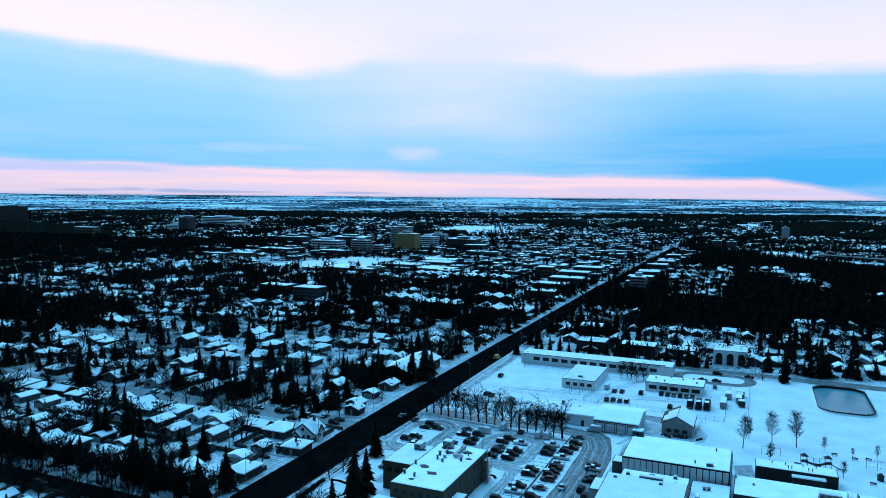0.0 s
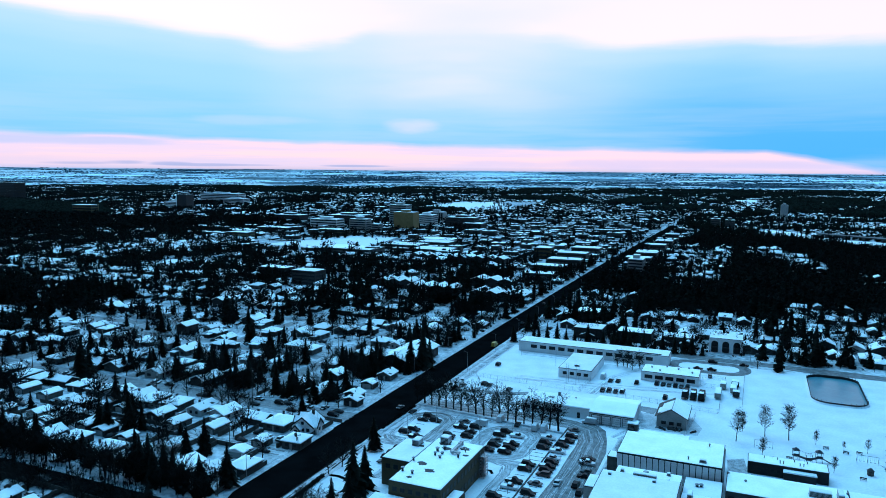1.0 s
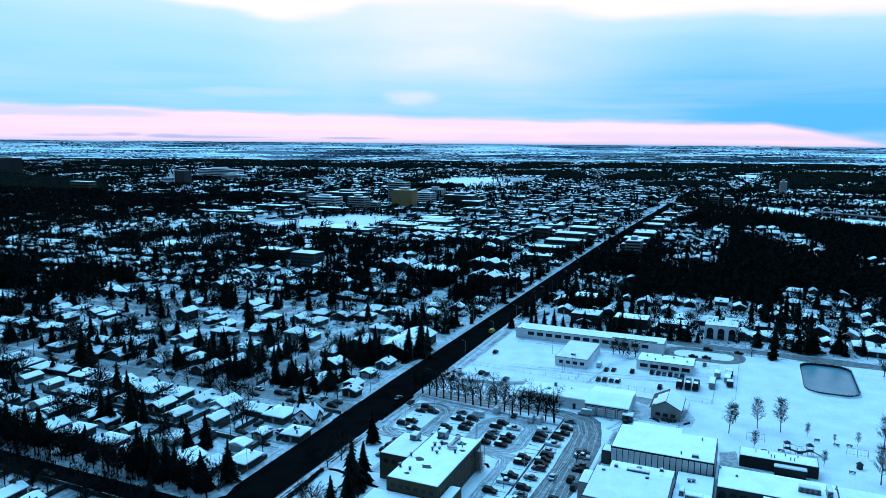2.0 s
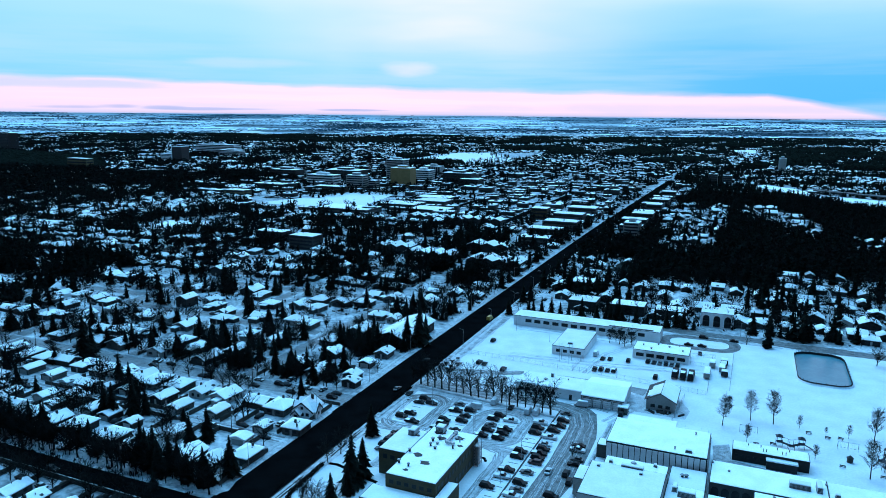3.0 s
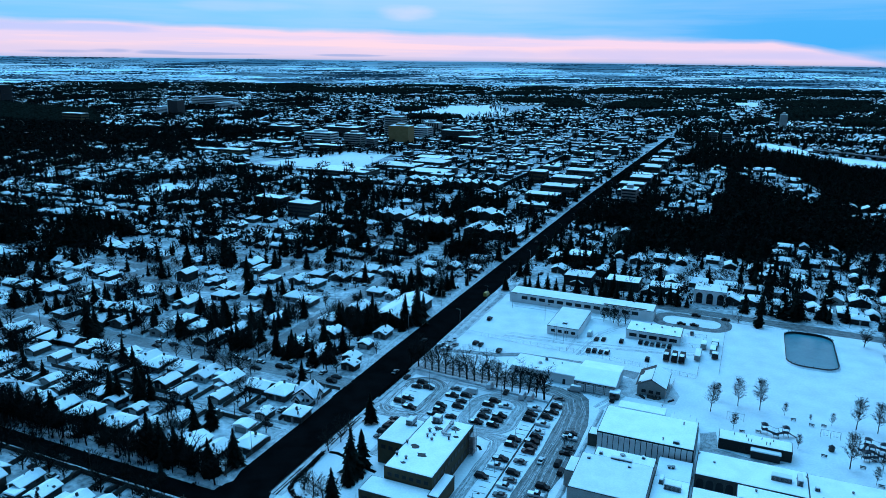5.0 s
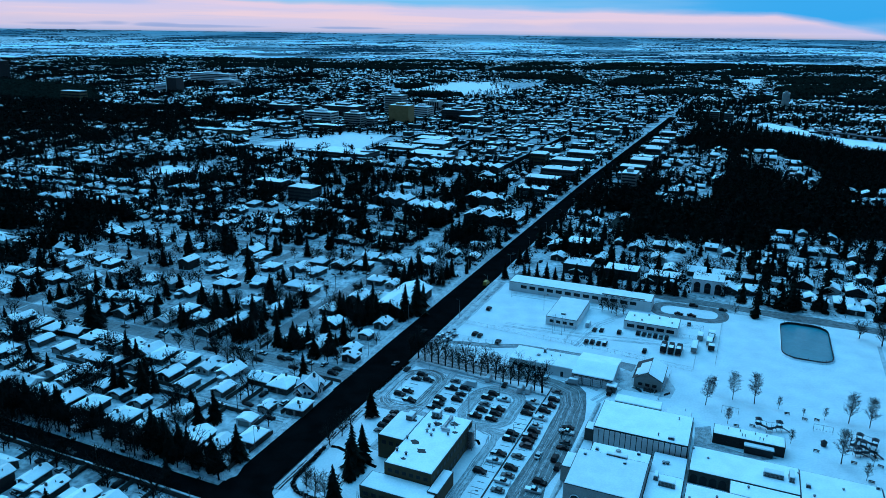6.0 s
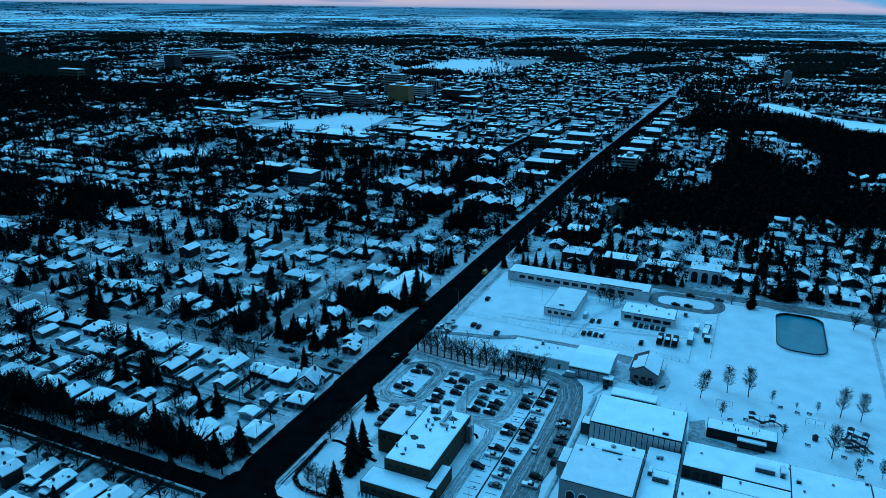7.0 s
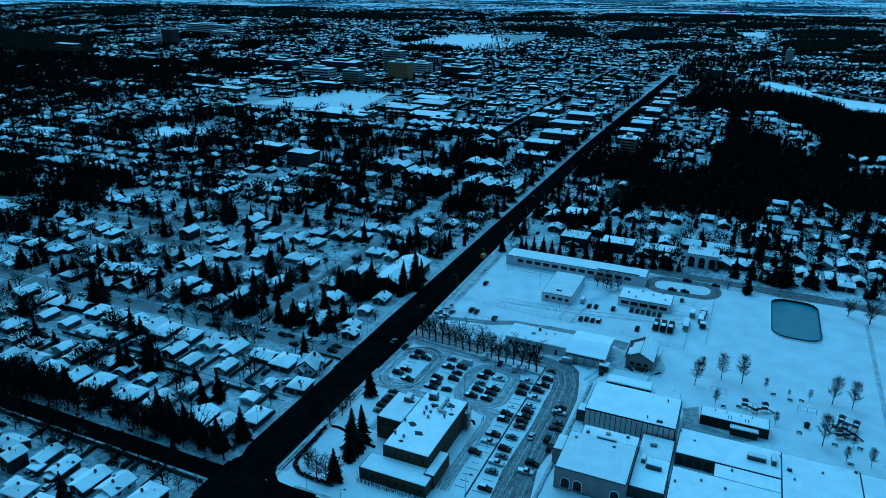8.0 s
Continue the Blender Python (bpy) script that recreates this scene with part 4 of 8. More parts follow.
for cx in (-5.2, 0, 5.2):
    g = Shape()
    arc = [(cx + 1.6 * math.cos(math.pi * j / 8), 4.6 + 1.6 * math.sin(math.pi * j / 8)) for j in range(9)]
    face_ = [(cx + 1.6, 0.4), *arc, (cx - 1.6, 0.4)]
    g.add([(x, -6.62, z) for x, z in face_] + [(x, -6.4, z) for x, z in face_], [tuple(range(11))] + [(j, (j + 1) % 11, 11 + (j + 1) % 11, 11 + j) for j in range(11)])
    w = part("bay", g, GLASS, e)
    part("balcony", Shape().box(cx - 1.5, cx + 1.5, -7.3, -6.63, 2.5, 3.3), TRIM, w)

# ---- houses near the avenue ----
HOMES = []
WALLS = (WALL_DARK, WALL_MID, WALL_PALE, WALL_DARK, WALL_MID, WALL_WHITE, WALL_DARK)


def house(a, b, w, d, kind="g", turn=None, h=2.7, tone=None):
    """A house or, as kind s, a shed or garage; w along the lot's front, d deep. g: gable with its ridge along d; h: hip."""
    HOMES.append((a, b))
    w, d = w * 0.77, d * 0.8
    if b < 126:
        w, d = w * 0.88, d * 0.84
    rnd = random.Random(int(a * 13 + b * 71))
    if turn is None:
        turn = rnd.uniform(-3.5, 3.5) + (90 if kind == "g" and rnd.random() < 0.22 and abs(w - d) < 4 else 0)
        w, d = w * rnd.uniform(0.88, 1.08), d * rnd.uniform(0.88, 1.05)
    wall = tone or WALLS[int(abs(a * 3.7 + b * 1.9)) % len(WALLS)]
    if kind == "g2":
        h = 5.2
    if kind == "s":
        e = thing("garage", at(a, b, 0, turn), "small snow-roofed garage behind a house", "garage", "garages of the back lanes")
        h = 2.3
    else:
        label = {"g": "bungalow with a snow-covered gable roof", "h": "bungalow with a snow-covered hip roof", "g2": "two-storey house with a snowy gable roof"}[kind]
        e = thing("house", at(a, b, 0, turn), label, "house", "houses by the avenue")
    r = min(w, d) / 2 * (0.42 if kind != "s" else 0.34)
    if kind == "h":
        part("wall", Shape().box(-w / 2, w / 2, -d / 2, d / 2, 0, h), wall, e)
        if w <= d:
            part("roof", Shape().hip_roof(w, d, h, r), ROOF_SNOW, e, "snow-covered hip roof")
        else:
            s = Shape().hip_roof(d, w, h, r)
            s.v = [(-y, x, z) for x, y, z in s.v]
            part("roof", s, ROOF_SNOW, e, "snow-covered hip roof")
    else:
        part("wall", Shape().gable_walls(w, d, h, r), wall, e)
        part("roof", Shape().gable_roof(w, d, h, r, 0.55 if kind != "s" else 0.3), ROOF_SNOW, e, "snow-covered gable roof")
    if kind in ("g", "h") and not -154 < a < -118 and rnd.random() < 0.6:
        # a lower wing or porch at the side or the front
        ww, wd, wh = rnd.uniform(2.4, 4.2), rnd.uniform(3.2, 5.5), 2.2
        side = rnd.choice((-1, 1))
        if rnd.random() < 0.6:
            x0, y0 = (w / 2 - 0.2) * side, rnd.uniform(-0.3, 0.1) * d
            x0, x1, y1 = min(x0, x0 + side * ww), max(x0, x0 + side * ww), y0 + wd
        else:
            x0, y0 = rnd.uniform(-0.4, 0.0) * w, -d / 2 - ww * 0.8
            x1, y1 = x0 + wd * 0.8, -d / 2 + 0.2
        part("wing", Shape().box(x0, x1, y0, y1, 0, wh), wall, e)
        part("wing_roof", Shape().slab(x0 - 0.25, x1 + 0.25, y0 - 0.25, y1 + 0.25, wh, wh + 0.34, 0.2), ROOF_SNOW, e, "snow-covered flat wing roof")
    if rnd.random() < 0.5:
        for _ in range(2):
            sx_, y0 = rnd.choice((-1, 1)), rnd.uniform(-0.45, 0.25) * d
            f0, f1 = rnd.uniform(0.55, 0.8), 1.04
            zt = lambda f: h + r * (1 - f) + 0.30
            if kind != "h":
                part("bare_patch", Shape().add([(sx_ * f0 * w / 2, y0, zt(f0)), (sx_ * f1 * w / 2, y0 + 0.2, zt(f1)), (sx_ * f1 * w / 2, y0 + rnd.uniform(0.9, 2.4), zt(f1)), (sx_ * f0 * w / 2, y0 + rnd.uniform(0.5, 1.4), zt(f0))], [(0, 1, 2, 3)]), TRIM, e, "thawed dark shingles")
    eave = Shape()
    for x in (-w / 2 - 0.5, w / 2 + 0.38):
        eave.box(x, x + 0.12, -d / 2 - 0.4, d / 2 + 0.4, h - 0.42, h - 0.26)
    part("gutter", eave, TRIM, e)
    if kind == "s":
        part("door", Shape().box(-w * 0.36, w * 0.36, -d / 2 - 0.06, -d / 2 + 0.03, 0.05, 2.0), WALL_PALE, e)
        return e
    windows(e, -w / 2 + 0.4, w / 2 - 0.4, -d / 2, 1.0, 2.1, 2 if w < 9 else 3, frac=0.42)
    windows(e, -d / 2 + 0.5, d / 2 - 0.5, w / 2, 1.0, 2.1, 2, 1, frac=0.34, along="y")
    if kind == "g2":
        windows(e, -w / 2 + 0.4, w / 2 - 0.4, -d / 2, 3.5, 4.7, 2, frac=0.42)
    part("door", Shape().box(-0.45, 0.45, -d / 2 - 0.07, -d / 2 + 0.03, 0.1, 2.1), WALL_PALE, e)
    cx, cy = rnd.uniform(-0.15, 0.15) * w, rnd.uniform(-0.3, 0.3) * d
    part("chimney", Shape().box(cx - 0.3, cx + 0.3, cy - 0.3, cy + 0.3, h, h + r + 0.9), TRIM, e)
    if rnd.random() < 0.8:
        px_, py_ = rnd.choice((-1, 1)) * w * 0.22, rnd.uniform(-0.35, 0.35) * d
        part("roof_vent", Shape().tube((px_, py_, h), (px_, py_, h + r * 0.56 + 0.75), 0.14, 0.14, 6), TRIM, e)
    return e


# south of the cross street
for row in ((-183, 104.5, 11, 9, "h"), (-197, 113, 8, 8.5, "g2"), (-190.5, 119.5, 7, 12, "g"), (-180.5, 117.5, 8, 13, "g"), (-167.7, 116.5, 8.5, 14, "g"), (-158.6, 118, 9, 12, "g"),
            (-146, 118.5, 11, 12, "h"), (-206, 119, 9, 13, "g"), (-172, 103, 10, 9, "h"), (-218, 117, 9, 12, "h"), (-231, 119, 9, 12, "g"), (-244, 116, 10, 11, "g")):
    house(*row)
# between the cross street and the back lane
for row in ((-211.7, 158, 10, 12, "h"), (-235.4, 156.5, 9, 12, "g"), (-193.7, 156.5, 11, 11, "h"), (-196.8, 167.5, 6, 7, "s"), (-182.5, 157.5, 8, 14, "g"), (-176.8, 168, 6.5, 9, "s"),
            (-160, 156.5, 9, 11, "g"), (-150.5, 156, 8, 11, "g"), (-143.1, 164, 9, 11, "h"), (-152.7, 172.8, 8, 6, "s"), (-223.5, 157, 9, 12, "g"), (-262, 159, 8, 12, "g"),
            (-250.5, 160.5, 8.5, 13, "g"), (-264, 169.5, 6.5, 7.5, "s"), (-237.8, 168.5, 7, 9, "s"), (-276, 158, 9, 12, "h")):
    house(*row)
# between the back lane and the next street
for row in ((-152, 183, 6.5, 7, "s"), (-140.8, 187, 8.5, 10, "h"), (-156.5, 199, 10.5, 11, "h"), (-167, 199.5, 7.5, 12, "g"), (-182.7, 199.6, 9, 12, "g"), (-176, 187.3, 7, 10, "s"),
            (-192, 185, 7, 11, "s"), (-204, 189, 7.5, 10, "g"), (-194.2, 200, 8, 12, "g"), (-207.3, 200.3, 10.5, 11, "h"), (-219.4, 200, 9, 13, "h"), (-250, 201, 9, 12, "h"),
            (-262.5, 202, 9, 11.5, "h"), (-241.8, 186.5, 7.5, 11, "g"), (-233, 189, 5.5, 10, "s"), (-238, 175, 7.5, 9, "g")):
    house(*row)
for row in ((-223.7, 189, 6, 6, "s"), (-275.4, 203, 8, 11, "g"), (-282, 191, 7, 11, "s"), (-287.5, 202, 9, 12, "h"), (-299, 203, 9, 12, "h"), (-314, 204, 9, 13, "g"),
            (-287, 177, 10, 11, "h"), (-228, 201.5, 8.5, 12, "g"), (-239, 201, 8.5, 12, "g"), (-302, 190, 7, 8, "s"), (-300, 172, 9, 12, "g")):
    house(*row)
# beyond the street
for row in ((-248, 243.5, 9, 12, "h"), (-234.4, 240.6, 9, 10, "h"), (-266, 265, 10, 14, "g"), (-215.7, 242.8, 8, 14, "g"), (-225.6, 264.8, 10, 10, "h"), (-149.1, 236.8, 8, 6.5, "g"),
            (-145.6, 230.2, 8, 6, "g"), (-150.6, 266.5, 8.5, 10, "g"), (-151.5, 252.4, 8, 6, "s"), (-207.5, 354.4, 10, 12, "g"), (-192.2, 351.4, 11, 12, "g"), (-180.3, 349.4, 11, 13, "h"),
            (-171.8, 353.9, 12, 15, "g"), (-331.4, 257.3, 10, 14, "g"), (-354.9, 227.8, 9, 14, "g"), (-315.6, 245.1, 13, 9, "g")):
    house(*row)
for row in ((-289.9, 247, 11, 11, "h"), (-251.5, 314.7, 11, 11, "h"), (-235.6, 320, 10, 12, "g"), (-222.4, 318, 10, 12, "h"), (-264.1, 291.5, 8, 12, "g"), (-256.6, 280.4, 10, 12, "h"),
            (-183.1, 317.6, 11, 11, "h"), (-172.1, 315.3, 8, 9, "g"), (-165, 236, 9, 12, "g"), (-178, 240, 9, 12, "h"), (-172, 258, 8, 10, "g"), (-208, 262, 8, 12, "g"),
            (-300, 243, 9, 12, "g"), (-278, 245, 9, 11, "g"), (-208, 290, 9, 12, "h"), (-240, 292, 9, 11, "g")):
    house(*row)
for row in ((-386.5, 285.5, 8, 12, "g"), (-372.5, 288, 8, 13, "h"), (-356, 286, 9, 13, "g"), (-343, 283, 8, 11, "h"), (-360, 269.5, 9, 12, "g"), (-350, 251, 9, 12, "h"), (-301, 268.5, 8, 12, "g"), (-299, 299, 9, 13, "g2"),
            (-290, 309, 8, 11, "g"), (-253.5, 264, 7, 10, "s"), (-337, 369, 9, 13, "g2"), (-340, 387, 9, 14, "g"), (-371.5, 341, 9, 11, "h"), (-433.8, 416, 10, 15, "g2"), (-419, 432, 10, 15, "g"), (-390, 410, 10, 15, "h"),
            (-366, 412, 10, 13, "g"), (-444, 400, 10, 13, "h"), (-418.6, 390.6, 11, 13, "h"), (-439.5, 384.3, 9, 13, "g"), (-278, 300, 9, 11, "h"), (-318, 327, 9, 11, "g"), (-352, 327, 9, 12, "g"), (-270, 330, 9, 12, "h")):
    house(*row)
# garages behind the houses, on the back lanes
rg = random.Random(44)
for a, b in list(HOMES):
    spot = (a + rg.uniform(1, 5), 170.5 + rg.uniform(-2, 2.5)) if 154 < b < 161 else ((a - rg.uniform(0, 4), 188.5 + rg.uniform(-2.5, 2.5)) if 198 < b < 204 else ((a + rg.uniform(-2, 3), 104 + rg.uniform(-3, 2)) if 115 < b < 120 else None))
    if spot and not any(abs(spot[0] - o[0]) < 7.5 and abs(spot[1] - o[1]) < 8.5 for o in HOMES):
        house(*spot, rg.uniform(6.5, 9), rg.uniform(7.5, 10), "s")
# houses along the street behind the playing field
for row in ((-0.8, 376, 10, 8, "g"), (10, 428, 10, 13, "g"), (42.3, 423, 14, 8, "h"), (33.8, 373, 10, 9, "g"), (48.5, 368, 11, 9, "h"), (-65, 432, 12, 10, "g"), (23.3, 428, 9, 11, "h"), (56.3, 418, 9, 8, "g"),
            (63.6, 384, 8, 12, "g"), (-119.7, 432, 9, 14, "g"), (-22.9, 450, 9, 10, "g"), (-48.2, 442, 9, 11, "h"), (15, 377, 9, 11, "h"), (-104, 396, 10, 10, "g"), (80, 366, 10, 11, "g"), (95, 364, 10, 11, "h")):
    house(*row)
# the storybook cottage behind its corner fence: a steep snowy roof with dormers and dark edges
def along_roof(shape, w, d, h, r, y, over=0.45, t=0.16):
    """Dark bargeboards down both slopes of a gable end at y."""
    k = r / (w / 2)
    for sd in (-1, 1):
        p = [(0, y, h + r + 0.3), (sd * (w / 2 + over), y, h - over * k + 0.3)]
        (x0, _, z0), (x1, _, z1) = p
        shape.add([(x0, y - t, z0), (x1, y - t, z1), (x1, y - t, z1 - 0.5), (x0, y - t, z0 - 0.5), (x0, y + t, z0), (x1, y + t, z1), (x1, y + t, z1 - 0.5), (x0, y + t, z0 - 0.5)],
                  [(0, 1, 2, 3), (5, 4, 7, 6), (0, 4, 5, 1), (3, 2, 6, 7), (1, 5, 6, 2)])
    return shape


e = thing("cottage", at(-146.0, 200.8, 0, 8), "steep-gabled white cottage with dormers and dark roof edges under snow", "house")
HOMES.append((-147.2, 200.5))
for name, turn, w, d, x, y, z, h, r in (("main", 0, 8.0, 8.8, 0, 0, 0, 2.9, 3.0), ("cross", 90, 4.2, 5.2, 2.4, -1.4, 0, 3.0, 2.2), ("dormer", 90, 2.0, 3.0, -2.3, 2.3, 2.7, 1.3, 1.2), ("dormer", 90, 2.0, 3.0, -2.3, -1.6, 2.7, 1.3, 1.2), ("porch", 0, 2.6, 2.4, -1.6, -5.2, 0, 2.3, 1.4)):
    m = pose(x, y, z, 0, 0, turn)
    trims = Shape()
    for sd in (-1, 1):
        along_roof(trims, w, d, h, r, sd * (d / 2 + 0.42))
    for nm, sh, mt in ((name + "_wall", Shape().gable_walls(w, d, h, r), WALL_WHITE), (name + "_roof", Shape().gable_roof(w, d, h, r, 0.4, 0.26), ROOF_SNOW), ("bargeboard", trims, TRIM)):
        sh.v = [tuple(m @ Vector(p)) for p in sh.v]
        part(nm, sh, mt, e)
    for sd in (-1, 1):
        g = 0.5 if name == "dormer" else 0.65
        z0 = 0.35 if name == "dormer" else 1.0
        sh = Shape().box(-g, g, sd * d / 2 - 0.06, sd * d / 2 + 0.06, z0, z0 + 1.15)
        if name == "main":
            sh.box(-2.6, -1.4, sd * d / 2 - 0.06, sd * d / 2 + 0.06, 1.0, 2.2).box(1.4, 2.6, sd * d / 2 - 0.06, sd * d / 2 + 0.06, 1.0, 2.2).box(-0.5, 0.5, sd * d / 2 - 0.06, sd * d / 2 + 0.06, 3.4, 4.5)
        sh.v = [tuple(m @ Vector(p)) for p in sh.v]
        part("window", sh, GLASS, e)
part("chimney", Shape().box(0.7, 1.5, 1.6, 2.4, 3.2, 6.9), TRIM, e)
part("eave_line", Shape().box(-4.3, -4.12, -4.6, 4.6, 2.5, 2.72).box(4.12, 4.3, 1.4, 4.6, 2.5, 2.72), TRIM, e)

# the long hall with the white gable roof
e = thing("hall", at(-154.6, 294.5), "long hall with a white snow-covered gable roof", "building")
part("wall", Shape().gable_walls(15, 34, 5.0, 2.6), WALL_DARK, e)
part("roof", Shape().gable_roof(15, 34, 5.0, 2.6, 0.8, 0.3), ROOF_SNOW, e, "snow-covered gable roof")
windows(e, -15, 15, 7.5, 1.4, 3.2, 7, 1, along="y")
windows(e, -5, 5, -17, 1.2, 3.0, 3)

# ---- trees by the avenue ----
for row in ((-232.4, 193.2, 13.5), (-204.5, 174.7, 14.2), (-215.2, 171.4, 12.6), (-164.1, 169.3, 12.5), (-140.2, 153.0, 13.6), (-165.5, 147.6, 14.6), (-156.7, 148.5, 11.2), (-166.6, 106.5, 12.9),
            (-160.4, 144.5, 12.0), (-104.0, 163.6, 16.4), (-101.4, 148.7, 12.0), (-115.2, 194.1, 11.9), (-155.0, 209.6, 10.8), (-146.6, 280.6, 17.0), (-143.4, 286.9, 20.9), (-144.3, 295.3, 12.8)):
    plant("spruce", *row)
for row in ((-166.0, 283.5, 13.8), (-198.4, 272.2, 12.3), (-198.2, 248.8, 10.3), (-198.8, 239.2, 11.5), (-157.6, 243.5, 12.5), (-267.4, 313.5, 14.8), (-272.6, 209.6, 20.2), (-275.1, 215.4, 14.7),
            (-268.7, 232.6, 12.2), (-254.9, 231.2, 12.0), (-233.1, 255.6, 12.3), (-146.8, 290.3, 10.6), (-145.7, 276.0, 10.5), (-200.5, 177.0, 10.1), (-201.8, 236.0, 10.9), (-200.7, 255.2, 10.4)):
    plant("spruce", *row)
for row in ((-204.8, 268.7, 9.2), (31.2, 181.2, 11.6), (-109.8, 179.0, 6.9), (-102.5, 159.0, 9.6), (-74.3, 350.6, 11.2), (-62.5, 356.4, 11.1), (-55.6, 357.4, 11.0), (-99.6, 357.5, 6.6),
            (-95.4, 358.4, 8.3), (-50.4, 358.7, 7.9), (20.9, 362.5, 13.6), (-1.3, 362.7, 12.3), (6.5, 364.0, 10.8), (-171.9, 250.1, 11.5), (-103.5, 169.0, 13.0), (-71, 357, 9), (-108, 351, 10), (-104, 353, 11.5), (-99, 354, 12), (-90, 355, 9), (-84, 356, 8), (-68, 354, 12), (-46.5, 357, 11), (-41, 359, 10), (-112, 356, 9)):
    plant("spruce", *row)
for row in ((-210.5, 171, 13.0), (-207, 177.5, 11), (-226, 192.5, 11.5), (-170, 148.5, 12.5), (-172, 152, 9), (-148, 150, 10), (-226, 150, 12), (-232, 147.5, 14),
            (-218, 149, 13), (-243, 147, 12), (-262, 148, 11), (-190, 147, 9), (-253, 172, 9), (-150, 145.5, 8), (-270, 176, 10), (-282, 164, 12)):
    plant("spruce", *row)
SCHOOL = dict(label="leafless round-crowned tree on the snowy playing field", group="trees on the playing field")
for row in ((-7.7, 249.1, 10.8), (-6.2, 259.9, 6.7), (1.0, 257.3, 10.7), (8.3, 257.0, 12.0), (16.3, 256.3, 4.8), (24.3, 254.8, 2.8), (30.9, 254.6, 4.7), (38.2, 255.0, 11.3), (44.5, 254.7, 11.0),
            (34.3, 227.3, 11.9), (40.7, 220.8, 5.7), (47.6, 221.4, 6.9), (43.3, 229.7, 5.4), (0.4, 238.7, 6.1), (20.1, 233.8, 5.2), (52.0, 218.1, 6.2), (57, 232, 4), (62, 238, 6)):
    plant("slim", *row, 0.95, **SCHOOL)
for row in ((-198.4, 143.6, 7.0), (-173.3, 141.8, 11.0), (-193.4, 125.5, 9.9), (-200.4, 125.0, 8.8), (-106.5, 146.5, 10.4), (-111.9, 149.9, 6.4), (-103.4, 147.5, 8.3), (-150.7, 143.6, 8.7),
            (-141.3, 125.3, 6.2), (-146.2, 125.9, 5.2), (-228.6, 190.4, 9.7), (-49.3, 206.6, 4.7), (-198.8, 228.7, 8.5), (-222.0, 225.0, 8.6), (-227.7, 225.8, 8.7), (-148.8, 224.6, 9.2),
            (-153.8, 224.6, 10.5), (-181.8, 277.8, 9.2)):
    plant("bare", *row)
for row in ((-190.4, 210.5, 9.5), (-191.4, 207.4, 9.7), (-51.7, 324.3, 8.9), (-57.4, 323.5, 8.5), (-62, 324, 7.5), (-54.5, 321, 7), (-59.5, 326.5, 8), (47.7, 336.1, 9.7), (55.8, 330.7, 13.4), (-185.3, 225.5, 8.2), (-171.0, 228.7, 9.6),
            (-167.3, 236.3, 7.0), (-156.0, 225.9, 8.0), (-216, 143, 9), (-206, 143.5, 10), (-185, 143, 9), (-224, 125, 9), (-234, 143, 10), (-245, 142.5, 9), (-254, 125, 9), (-183, 126, 8)):
    plant("bare", *row)
for row in ((-118.2, 172.4, 8.5), (-117.6, 178.8, 9.0), (-118.0, 185.2, 7.5), (-113.5, 152.5, 6.5), (-101.5, 150.2, 7.5)):
    plant("bare", *row)
for k in range(19):
    plant("upright", -124.0 + k * 3.3, 243.4 - k * 0.48, 10.6 + (k * 5 % 7) * 0.55, 1.0 + (k * 3 % 5) * 0.09, "leafless tree in a row beside the parking lot", "tree row by the parking lot")
